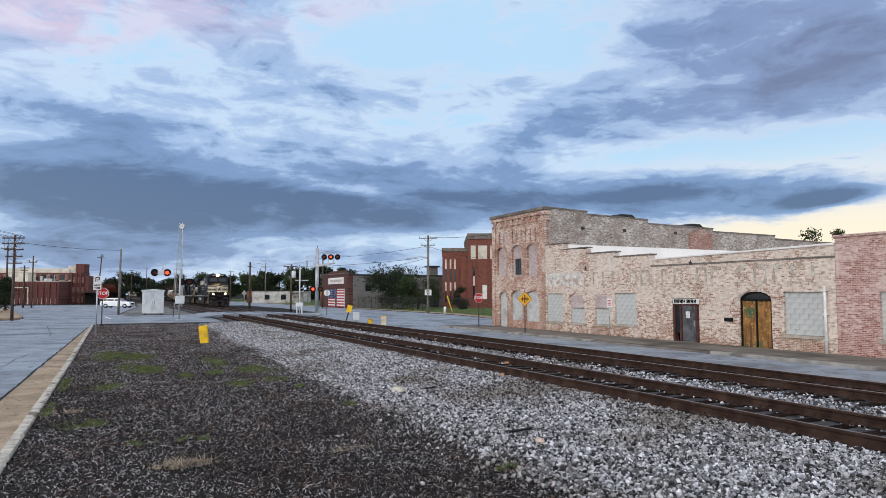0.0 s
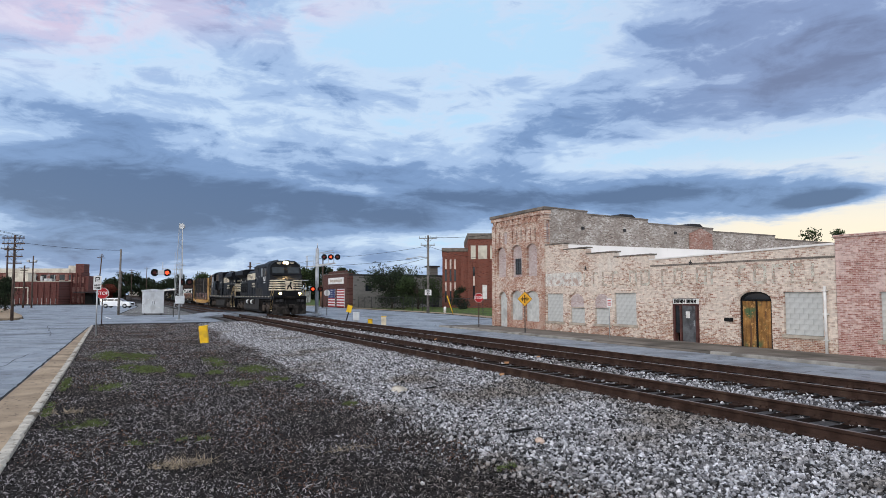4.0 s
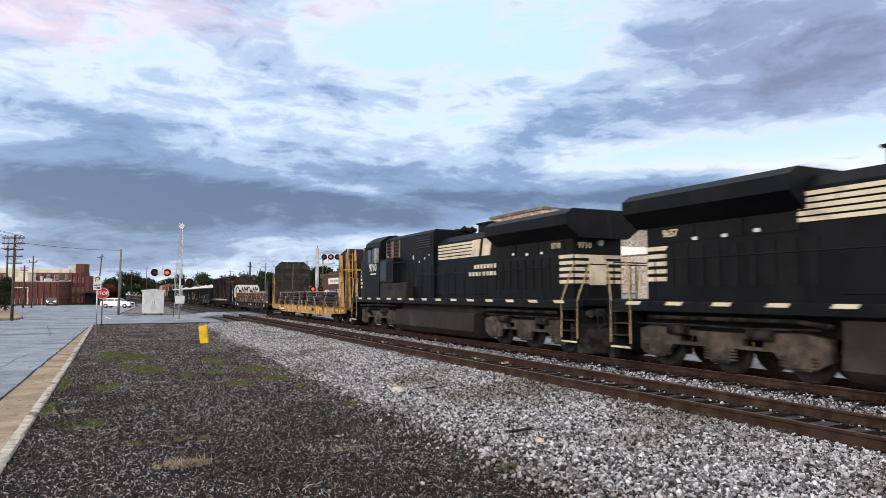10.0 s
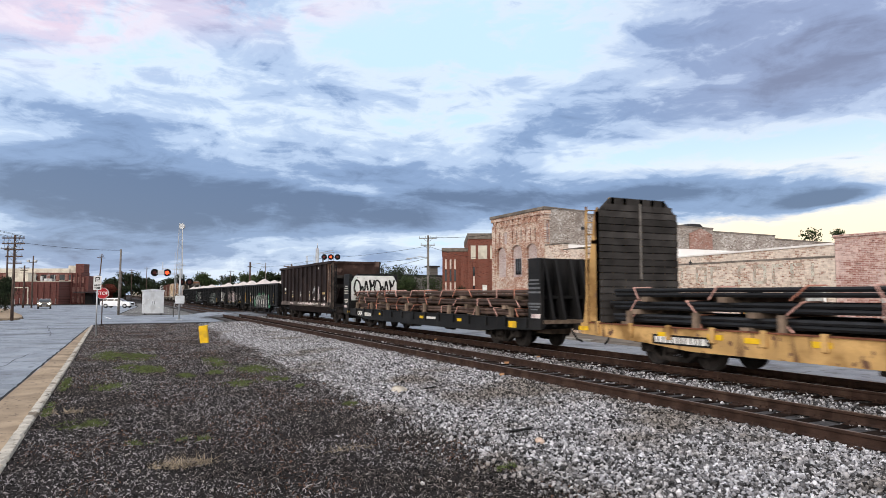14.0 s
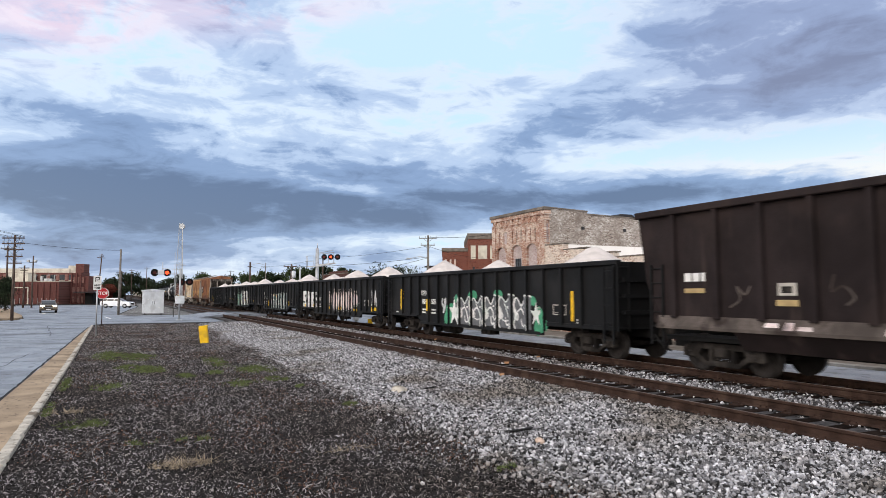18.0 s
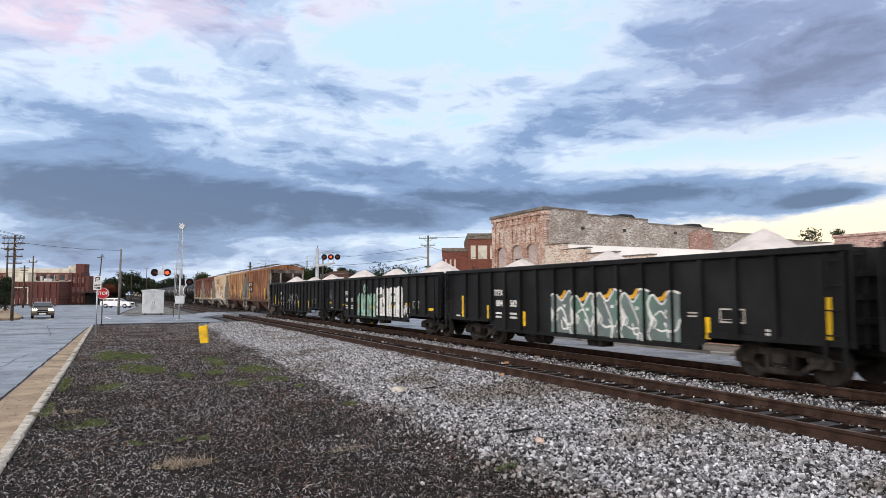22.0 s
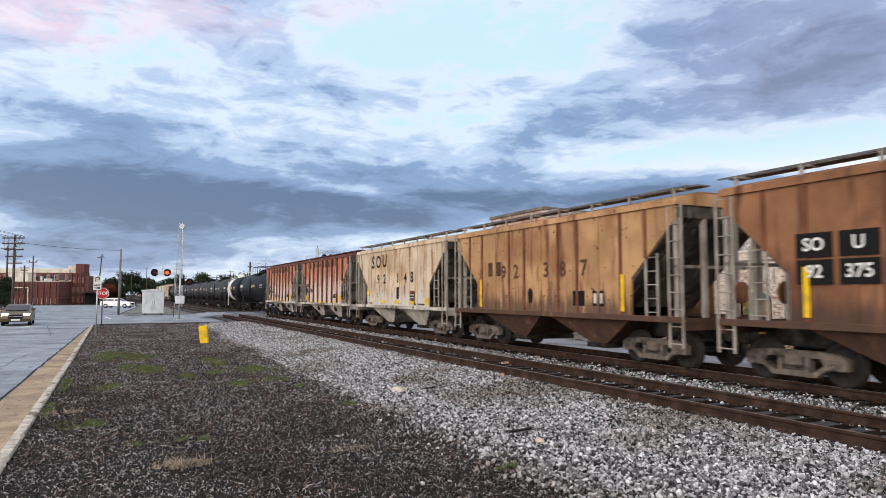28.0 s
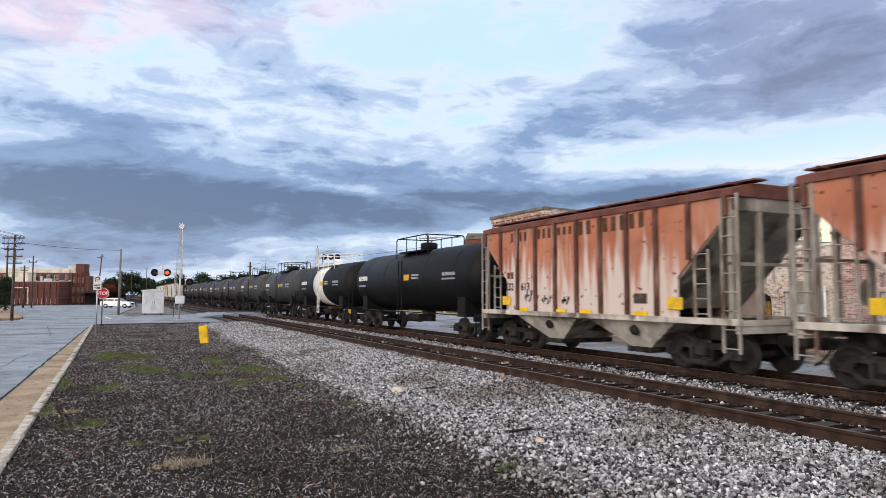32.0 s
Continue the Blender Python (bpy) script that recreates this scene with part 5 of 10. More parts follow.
M_ENDPALE = mat("hopper_slope_cement", (0.30, 0.275, 0.245), 0.35, 1.2, 0.9, 0.3, 0, 30, stain=(0.10, 0.085, 0.075), stain_scale=0.9, stain_at=(0.50, 0.66), streak=(0.42, 0.39, 0.35), streak_at=(0.58, 0.74))
M_GRAFTEAL = mat("spray_grey_teal", (0.15, 0.19, 0.19), 0.25, 1.5, 0.6, 0.0, stain=(0.11, 0.20, 0.17), stain_scale=1.3, stain_at=(0.5, 0.62))
M_GRAFMINT = mat("spray_mint", (0.30, 0.52, 0.42), 0.25, 1.5, 0.6, 0.0, stain=(0.14, 0.24, 0.20), stain_scale=1.8, stain_at=(0.52, 0.64))
M_GRAFWHITE = mat("spray_white", (0.72, 0.72, 0.71), 0.14, 3, 0.7, 0.0, stain=(0.60, 0.66, 0.63), stain_scale=1.4, stain_at=(0.5, 0.66), spot=(0.26, 0.25, 0.25), spot_at=(0.66, 0.74), spot_scale=5)
WHEELS = []
TRAIN = []


def make_wheelset(r):
    bm = B()
    for s in (-1, 1):
        y = s * 0.745
        prof = [(y - s * 0.09, r + 0.028), (y - s * 0.065, r + 0.028), (y - s * 0.055, r + 0.004), (y + s * 0.06, r), (y + s * 0.06, r - 0.07), (y + s * 0.02, r - 0.09), (y + s * 0.045, 0.16), (y + s * 0.10, 0.13), (y + s * 0.10, 0.0801)]
        revolve(bm, prof, 24, "y")
        rod(bm, (0, y + s * 0.1, 0), (0, s * 1.12, 0), 0.08, None, 10)
        for k in range(3):
            a = 2.094 * k
            rod(bm, (0.055 * math.cos(a), s * 1.12, 0.055 * math.sin(a)), (0.055 * math.cos(a), s * 1.15, 0.055 * math.sin(a)), 0.02, None, 6)
    rod(bm, (0, -0.7, 0), (0, 0.7, 0), 0.085, None, 10)
    return to_mesh(bm, "wheelset", M_WHEEL)


WHEELSET, LOCOWHEEL = make_wheelset(0.44), make_wheelset(0.52)


def wheelset(car, x, r, mesh):
    w = piece("wheelset", mesh, car, pose(x, 0, r))
    WHEELS.append((w, x, r))
    return w


def make_truck_meshes(material):
    """Side frame, bolster and spring group of a three-piece truck, its centre at x = 0."""
    fr = [(-1.16, 0.36), (-1.16, 0.58), (-0.98, 0.66), (-0.62, 0.70), (0.62, 0.70), (0.98, 0.66), (1.16, 0.58), (1.16, 0.36), (0.98, 0.34), (0.72, 0.34), (0.5, 0.17), (-0.5, 0.17), (-0.72, 0.34), (-0.98, 0.34)]
    out = []
    for s in (-1, 1):
        y0, y1 = (-1.10, -0.93) if s < 0 else (0.93, 1.10)
        bm = wall(fr, [[(-0.68, 0.43), (-0.46, 0.27), (-0.36, 0.27), (-0.36, 0.56), (-0.62, 0.56)], [(0.68, 0.43), (0.62, 0.56), (0.36, 0.56), (0.36, 0.27), (0.46, 0.27)], rect(-0.27, 0.27, 0.29, 0.58)], y0, y1)
        for x in (-0.89, 0.89):
            box(bm, (x, (y0 + y1) / 2 + s * 0.02, 0.45), (0.30, 0.2, 0.22), None, 0.03)
        out.append(to_mesh(bm, "side_frame", material))
    bm = B()
    box(bm, (0, 0, 0.50), (0.42, 2.3, 0.26), None, 0.04)
    out.append(to_mesh(bm, "bolster", material))
    bm = B()
    for s in (-1, 1):
        for x in (-0.17, 0.0, 0.17):
            for k in range(4):
                rod(bm, (x, s * 1.0, 0.28 + k * 0.035), (x, s * 1.0, 0.30 + k * 0.035), 0.075, None, 8)
    out.append(to_mesh(bm, "spring_group", material))
    return out


TRUCK = {"dark": make_truck_meshes(M_GRIME), "dust": make_truck_meshes(M_TRUCKDUST)}


def freight_trucks(car, xs, tone="dark"):
    for x in xs:
        fl, fr, bo, sp = TRUCK[tone]
        a = piece("side_frame", fl, car, pose(x, 0, 0))
        piece("side_frame", fr, car, pose(x, 0, 0))
        piece("bolster", bo, car, pose(x, 0, 0))
        piece("spring_group", sp, a, pose(0, 0, 0))
        for d in (-0.89, 0.89):
            wheelset(car, x + d, 0.44, WHEELSET)


def couplers(car, front, rear=None):
    for s in (-1, 1):
        half = rear if rear and s < 0 else front
        bm = B()
        span(bm, s * (half - 0.75), s * (half - 0.1), -0.1, 0.1, 0.68, 0.92, 0.02)
        span(bm, s * (half - 0.18), s * (half + 0.06), -0.2, 0.16, 0.66, 0.98, 0.05)
        part("coupler", bm, M_GRIME, car)
        bm = B()
        pipe(bm, [(s * (half - 0.5), -0.35, 0.75), (s * (half - 0.2), -0.33, 0.42), (s * half, -0.25, 0.34)], 0.03)
        part("brake_hose", bm, M_RUBBER, car)


def ladder(car, x, y, z0, z1, material, w=0.42, n=5, along="x"):
    bm = B()
    for s in (-1, 1):
        p = (x + s * w / 2, y, z0) if along == "x" else (x, y + s * w / 2, z0)
        span(bm, p[0] - 0.03, p[0] + 0.03, p[1] - 0.02, p[1] + 0.02, z0, z1)
    for i in range(n):
        z = z0 + 0.1 + (z1 - z0 - 0.2) * i / (n - 1)
        if along == "x":
            rod(bm, (x - w / 2, y, z), (x + w / 2, y, z), 0.016, None, 5)
        else:
            rod(bm, (x, y - w / 2, z), (x, y + w / 2, z), 0.016, None, 5)
    return part("ladder", bm, material, car)


def words(car, text, x, z, size, material, y=-1.56, name="number", face=-1):
    ob = piece(name, lettering(text, size, material), car, pose(x, y, z, 0, 0, 0 if face < 0 else 180))
    return ob


def bars(car, x0, x1, z, h, material, y, seed=1, name="stencil_bars"):
    """Writing too small or worn to read, as plain bars."""
    r = random.Random(seed)
    x = x0
    while x < x1:
        w = r.uniform(0.5, 1.0) * h
        bm = B()
        span(bm, x, min(x + w, x1), y - 0.004, y + 0.01, z - h / 2, z + h / 2)
        x += w + h * 0.3
        part(name.rstrip("s"), bm, material, car)


def smooth(pts, k=5):
    """A rounded line through the points."""
    out = []
    p = [pts[0]] + list(pts) + [pts[-1]]
    for a, b, c, d in zip(p, p[1:], p[2:], p[3:]):
        for i in range(k):
            t = i / k
            out.append(tuple(0.5 * (2 * b[m] + (c[m] - a[m]) * t + (2 * a[m] - 5 * b[m] + 4 * c[m] - d[m]) * t * t + (3 * b[m] - a[m] - 3 * c[m] + d[m]) * t ** 3) for m in (0, 1)))
    return out + [pts[-1]]


FORMS = [[(0.05, 0.1), (0.25, 0.85), (0.45, 0.25), (0.65, 0.95), (0.95, 0.15)], [(0.1, 0.5), (0.35, 0.95), (0.8, 0.8), (0.9, 0.3), (0.5, 0.05), (0.15, 0.4)], [(0.1, 0.9), (0.3, 0.2), (0.6, 0.5), (0.9, 0.05)],
         [(0.0, 0.3), (0.3, 0.6), (0.5, 0.1), (0.75, 0.9), (1.0, 0.4)], [(0.2, 0.95), (0.1, 0.45), (0.5, 0.6), (0.85, 0.25), (0.6, 0.02)], [(0.05, 0.05), (0.5, 0.4), (0.35, 0.95), (0.7, 0.6), (0.95, 0.95)]]


def stroke(bm, pts, w, y):
    """A painted line with round joints and ends, a skin of paint thick."""
    outer, inner = [], []
    n = len(pts)
    for i, (x, z) in enumerate(pts):
        a, b = pts[max(0, i - 1)], pts[min(n - 1, i + 1)]
        L = math.hypot(b[0] - a[0], b[1] - a[1]) or 1e-6
        nx, nz = -(b[1] - a[1]) / L * w / 2, (b[0] - a[0]) / L * w / 2
        outer.append((x + nx, z + nz)), inner.append((x - nx, z - nz))
    for i in range(n - 1):
        vs = [bm.verts.new((p[0], y, p[1])) for p in (outer[i], inner[i], inner[i + 1], outer[i + 1])]
        bm.faces.new(vs)
    for x, z in pts[::2] + [pts[-1]]:
        bm.faces.new([bm.verts.new((x + w / 2 * math.cos(k * 0.628), y + 0.0004, z + w / 2 * math.sin(k * 0.628))) for k in range(10)])


def clip_at(poly, x, keep_right):
    """The part of a polygon of (x, z) on one side of an upright line."""
    out = []
    for (x0, z0), (x1, z1) in zip(poly, poly[1:] + poly[:1]):
        in0, in1 = (x0 >= x) == keep_right, (x1 >= x) == keep_right
        if in0:
            out.append((x0, z0))
        if in0 != in1:
            k = (x - x0) / (x1 - x0)
            out.append((x, z0 + k * (z1 - z0)))
    return out


GON_HALF = 8.5
GON_POSTS = [-GON_HALF + 0.12] + [-6.87 + 0.9814 * i for i in range(15)] + [GON_HALF - 0.12]


def paint(car, name, polys, material, layer=0, label=""):
    """Skins of paint that follow the side of a ribbed gondola, over its sheets and its posts. polys: convex outlines of (x, z)."""
    bm = B()
    edge = [-GON_HALF] + [v for p in GON_POSTS for v in (p - 0.068, p + 0.068)] + [GON_HALF]
    for k, poly in enumerate(polys):
        lo, hi = min(p[0] for p in poly), max(p[0] for p in poly)
        for i, (a, b) in enumerate(zip(edge, edge[1:])):
            if b <= lo or a >= hi or b - a < 1e-6:
                continue
            q = clip_at(clip_at(poly, a, True), b, False)
            if len(q) >= 3:
                y = (-1.6025 if i % 2 else -1.503) - 0.0022 * layer - 0.00015 * (k % 12)
                bm.faces.new([bm.verts.new((x, y, z)) for x, z in q])
    return part(name, bm, material, car, label)


def strip(pts, w):
    """The quads and round ends of a sprayed line through pts."""
    out, n = [], len(pts)
    sides = []
    for i, (x, z) in enumerate(pts):
        a, b = pts[max(0, i - 1)], pts[min(n - 1, i + 1)]
        L = math.hypot(b[0] - a[0], b[1] - a[1]) or 1e-6
        nx, nz = -(b[1] - a[1]) / L * w / 2, (b[0] - a[0]) / L * w / 2
        sides.append(((x + nx, z + nz), (x - nx, z - nz)))
    for (a, b), (c, d) in zip(sides, sides[1:]):
        out.append([a, b, d, c])
    for x, z in (pts[0], pts[-1]):
        out.append([(x + w / 2 * math.cos(k * 0.785), z + w / 2 * math.sin(k * 0.785)) for k in range(8)])
    return out


def under(top, z0):
    """Upright quads that fill from the line top down to z0."""
    out = []
    for (xa, za), (xb, zb) in zip(top, top[1:]):
        if xb > xa:
            out.append([(xa, z0), (xb, z0), (xb, zb), (xa, za)])
    return out


HOOKS = ([(0.52, 0.36), (0.70, 0.22), (0.90, 0.26), (1.0, 0.45)], [(0.25, 0.24), (0.42, 0.20), (0.62, 0.22), (0.60, -0.02)], [(0.34, 0.74), (0.58, 0.42), (0.72, 0.08)], [(0.20, 0.52), (0.42, 0.60), (0.62, 0.40), (0.72, 0.10)],
         [(0.42, 0.30), (0.50, 0.10), (0.80, 0.14), (0.84, 0.0)])


def wave_piece(car, x0, x1, z0, z1, n, fill, edge, seed, tip=None, thick=0.17):
    """Sprayed wild forms side by side: a flat filling with a wavy top, pale edges down one side and hooks inside, no word in them."""
    r = random.Random(seed)
    step, h = (x1 - x0) / n, z1 - z0
    fills, lines, tips = [], [], []
    for i in range(n):
        a, kz = x0 + i * step, r.uniform(0.92, 1.0)
        at = lambda p: [(a + step * u, z0 + h * kz * v) for u, v in p]
        crest = at([(-0.02, 0.80), (0.14, 0.93), (0.42, r.uniform(0.70, 0.78)), (0.60, 0.86), (0.78, 1.0), (1.0, 0.96), (1.03, 0.80)])
        fills += under(smooth(crest[:6], 4), z0 + h * 0.02 * r.random())
        lines += strip(smooth(crest[:6], 4), 0.055)
        lines += strip(smooth(at([(0.05, 0.90), (-0.04, 0.74), (0.02, 0.58)]), 4), thick * 0.55)
        lines += strip(smooth(at([(0.02, 0.56), (0.10, r.uniform(0.42, 0.48)), (0.06, r.uniform(0.28, 0.34))]), 4), thick * r.uniform(0.9, 1.3))
        lines += strip(smooth(at([(0.03, 0.26), (-0.04, 0.14), (0.03, 0.02)]), 4), thick * 0.4)
        lines += strip(smooth(at([(0.12, 0.50), (0.24, 0.38), (0.16, 0.26)]), 4), thick * 0.4)
        for q in r.sample(HOOKS, 3):
            lines += strip(smooth(at(q), 4), r.uniform(0.035, 0.08))
        u, v = r.uniform(0.5, 0.6), r.uniform(0.55, 0.62)
        lines.append(at([(u, v), (u + 0.12, v), (u + 0.12, v + 0.07), (u, v + 0.07)]))
        tips += strip(smooth(at([(0.30, 0.84), (0.46, 0.86), (0.60, 0.98)]), 3), 0.11)
    if tip:
        paint(car, "graffiti_tip", tips, tip, 0)
    paint(car, "graffiti_fill", fills, fill, 1)
    paint(car, "graffiti_edge", lines, edge, 2)


def block_piece(car, x0, x1, z0, z1, n, fill, dark, seed):
    """Sprayed block forms: broad pale masses with dark notches and thin dark lines."""
    r = random.Random(seed)
    step, h = (x1 - x0) / n, z1 - z0
    fills, cuts = [], []
    for i in range(n):
        a, lean, zt = x0 + i * step, r.uniform(-0.08, 0.08), r.uniform(0.92, 1.0)
        at = lambda p: [(a + step * (u + lean * (v - 0.5)), z0 + h * v) for u, v in p]
        fills.append(at([(0.03, 0.40), (0.50, 0.36), (0.48, zt), (0.30, zt + 0.02), (0.02, zt - 0.03)]))
        fills.append(at([(0.46, 0.36), (0.97, 0.42), (0.98, zt - 0.05), (0.80, zt + 0.03), (0.44, zt)]))
        fills.append(at([(-0.02, 0.02), (0.98, 0.0), (1.0, 0.44), (0.5, 0.47), (0.0, 0.46)]))
        notch = (([(0.34, 1.06), (0.66, 1.06), (0.56, 0.66), (0.44, 0.66)], [(-0.05, 0.30), (0.24, 0.30), (0.26, 0.44), (-0.05, 0.44)]), ([(0.46, 0.70), (0.90, 0.72), (0.90, 0.80), (0.46, 0.79)], [(0.46, 0.40), (1.0, 0.40), (1.0, 0.50), (0.46, 0.52)]),
                 ([(0.38, 0.66), (0.64, 0.66), (0.62, 0.80), (0.38, 0.80)], [(0.40, -0.02), (0.62, -0.02), (0.52, 0.32), (0.42, 0.30)]), ([(0.50, 0.62), (1.0, 0.66), (1.0, 0.78), (0.50, 0.74)], [(-0.05, 0.26), (0.46, 0.26), (0.46, 0.38), (-0.05, 0.36)]))[(i + seed) % 4]
        cuts += [at(q) for q in notch]
        cuts += strip(smooth(at([(0.97, 0.06), (0.95, 0.4), (1.0, 0.7), (0.97, 0.92)]), 3), 0.045)
        for k in range(3):
            zq = r.uniform(0.06, 0.34)
            u = r.uniform(0.0, 0.5)
            cuts += strip(at([(u, zq), (u + r.uniform(0.2, 0.5), zq + 0.01)]), 0.018)
    paint(car, "graffiti_fill", fills, fill, 1)
    paint(car, "graffiti_notch", cuts, dark, 2)


def oval_piece(car, rows_, fill, edge, seed):
    """Worn sprayed ovals with a dot over each and a thin line round it."""
    r = random.Random(seed)
    fills, lines = [], []
    for x, w, z0, z1 in rows_:
        c, h = (z0 + z1) / 2, (z1 - z0) / 2
        an = [6.2832 * k / 20 for k in range(20)]
        sq = lambda v: math.copysign(abs(v) ** 0.75, v)
        loop = [(x + w * sq(math.cos(q)) * r.uniform(0.94, 1.04), c + h * sq(math.sin(q)) * r.uniform(0.96, 1.03)) for q in an]
        fills.append(loop)
        fills.append([(x + 0.12 + 0.07 * math.cos(q), z1 + 0.10 + 0.07 * math.sin(q)) for q in an[::2]])
        ring_ = [(x + (w + 0.07) * sq(math.cos(q)), c - 0.03 + (h + 0.05) * sq(math.sin(q))) for q in an[9:21 - 1]]
        lines += strip(ring_, 0.03)
        for k in range(4):
            zq = r.uniform(z0 + 0.15, z1 - 0.15)
            lines += strip([(x - w * r.uniform(0.2, 0.8), zq), (x + w * r.uniform(-0.1, 0.6), zq + r.uniform(-0.04, 0.04))], 0.02)
    paint(car, "graffiti_fill", fills, fill, 1)
    paint(car, "graffiti_line", lines, edge, 2)


def tag_piece(car, x0, x1, z0, z1, n, material, seed, w=0.05):
    """A thin sprayed scrawl of loops."""
    r = random.Random(seed)
    step, h, out = (x1 - x0) / n, z1 - z0, []
    for i in range(n):
        form = FORMS[r.randrange(len(FORMS))]
        out += strip(smooth([(x0 + step * (i + 1.15 * u), z0 + h * v) for u, v in form], 5), w * r.uniform(0.8, 1.3))
    paint(car, "graffiti_line", out, material, 1)


def yellow(car, x, z0, z1, w=0.15):
    paint(car, "reflector", [[(x - w / 2, z0), (x + w / 2, z0), (x + w / 2, z1), (x - w / 2, z1)]], M_YELLOW, 3)


def reflectors(car, xs, z, w, h, y=-1.57, material=None):
    for x in xs:
        bm = B()
        span(bm, x - w / 2, x + w / 2, y - 0.006, y + 0.01, z - h / 2, z + h / 2)
        part("reflector", bm, material or M_YELLOW, car)


def car(name, label, c, category="railway wagon", group=""):
    ob = thing(name, label, category, pose(c, TRACK_FAR, 0), group)
    TRAIN.append((ob, c, 0))
    return ob


# -- locomotives --
def locomotive(c, turned, digits, label, lit):
    ob = thing("locomotive", label, "locomotive", pose(c, TRACK_FAR, 0, 0, 0, 180 if turned else 0), "pair of diesel locomotives")
    TRAIN.append((ob, c, 180 if turned else 0))
    # underframe, fuel tank, end plates
    bm = B()
    span(bm, -11.6, 9.75, -1.5, 1.5, 1.42, 1.68, 0.02)
    part("underframe", bm, M_BLACK, ob)
    for s in (-1, 1):
        for i in range(14):
            bm = B()
            x = -10.9 + i * 1.45
            prism(bm, [(x, 1.585), (x + 0.52, 1.585), (x + 0.60, 1.675), (x + 0.08, 1.675)], s * 1.506, s * 1.49, "y")
            part("reflective_strip", bm, M_CREAM, ob)
    bm = B()
    prism(bm, [(-1.15, 0.18), (1.15, 0.18), (1.42, 0.42), (1.42, 0.80 if not turned else 1.08), (1.34, 0.84 if not turned else 1.14), (-1.34, 0.84 if not turned else 1.14), (-1.42, 0.80 if not turned else 1.08), (-1.42, 0.42)], -4.95, 3.2, "x")
    if not turned:
        span(bm, 1.0, 3.2, -1.4, 1.4, 0.7, 1.38), span(bm, -4.95, -4.0, -1.38, 1.38, 0.7, 1.36)
    span(bm, -4.95, 3.2, -1.0, 1.0, 0.7, 1.4)
    tank = part("fuel_tank", bm, M_TANKPAINT, ob)
    if not turned:
        for x0 in (-3.75, -1.45):
            for s in (-1, 1):
                bm = B()
                revolve(bm, [(x0, 0.12), (x0 + 0.06, 0.23), (x0 + 1.55, 0.23), (x0 + 1.75, 0.12)], 16, "x", (0, s * 1.22, 1.10))
                res = part("air_reservoir", bm, M_TANKPAINT, tank)
                bm = B()
                revolve(bm, [(x0 + 0.08, 0.236), (x0 + 0.95, 0.236)], 16, "x", (0, s * 1.22, 1.10))
                part("white_panel", bm, M_WHITE, res, "clean white reflective band")
    bm = B()
    span(bm, -10.8, 9.0, -0.85, 0.85, 0.95, 1.43)
    part("centre_sill", bm, M_BLACKDULL, ob)
    for s in (-1, 1):
        bm = B()
        pipe(bm, [(-10.2, s * 1.28, 1.28), (-6.0, s * 1.3, 1.3), (-5.2, s * 1.3, 1.22)], 0.05)
        part("air_pipe", bm, M_GRIME, ob)
        bm = B()
        pipe(bm, [(3.5, s * 1.28, 1.28), (6.0, s * 1.3, 1.3), (8.8, s * 1.3, 1.25)], 0.05)
        part("air_pipe", bm, M_GRIME, ob)
    # three-axle trucks
    for xc in (6.4, -8.1):
        for s in (-1, 1):
            fr = [(xc - 2.75, 0.50), (xc - 2.75, 0.95), (xc - 2.2, 1.06), (xc - 0.6, 0.98), (xc + 0.6, 0.98), (xc + 2.2, 1.06), (xc + 2.75, 0.95), (xc + 2.75, 0.50), (xc + 2.3, 0.28), (xc + 1.75, 0.28), (xc + 1.45, 0.62),
                  (xc + 0.4, 0.62), (xc + 0.25, 0.28), (xc - 0.25, 0.28), (xc - 0.4, 0.62), (xc - 1.45, 0.62), (xc - 1.75, 0.28), (xc - 2.3, 0.28)]
            bm = wall(fr, [rect(xc - 1.2, xc - 0.65, 0.70, 0.86), rect(xc + 0.65, xc + 1.2, 0.70, 0.86)], s * 1.0, s * 1.16)
            tf = part("truck_frame", bm, M_GRIMEBROWN, ob)
            for d in (-2.03, 0, 2.03):
                bm = B()
                box(bm, (xc + d, s * 1.17, 0.52), (0.42, 0.16, 0.44), None, 0.05)
                rod(bm, (xc + d, s * 1.2, 0.52), (xc + d, s * 1.29, 0.52), 0.15, 0.13, 12)
                part("journal_box", bm, M_GRIMEBROWN, tf)
                for e in (-0.36, 0.36):
                    bm = B()
                    for k in range(4):
                        rod(bm, (xc + d + e, s * 1.12, 0.34 + k * 0.07), (xc + d + e, s * 1.12, 0.385 + k * 0.07), 0.10, None, 8)
                    part("spring", bm, M_GRIMEBROWN, tf)
            bm = B()
            rod(bm, (xc - 1.5, s * 1.22, 0.98), (xc - 0.9, s * 1.22, 0.98), 0.13, None, 10), rod(bm, (xc + 0.9, s * 1.22, 0.98), (xc + 1.5, s * 1.22, 0.98), 0.13, None, 10)
            pipe(bm, [(xc - 2.6, s * 1.25, 1.1), (xc - 1.0, s * 1.27, 1.12), (xc + 1.0, s * 1.27, 1.1), (xc + 2.6, s * 1.25, 1.14)], 0.025)
            part("brake_gear", bm, M_GRIME, tf)
        for d in (-2.03, 0, 2.03):
            wheelset(ob, xc + d, 0.52, LOCOWHEEL)
    # engine hood in three stages
    def hood(x0, x1, h, top, ch):
        bm = B()
        prism(bm, [(-h, 1.66), (h, 1.66), (h, top - ch), (h - ch, top), (-h + ch, top), (-h, top - ch)], x0, x1, "x")
        return bm
    part("engine_hood", hood(-10.62, -0.55, 0.96, 4.34, 0.26), M_BLACK, ob)
    part("equipment_hood", hood(-0.56, 5.3, 1.10, 4.78, 0.14), M_BLACK, ob)
    bm = B()
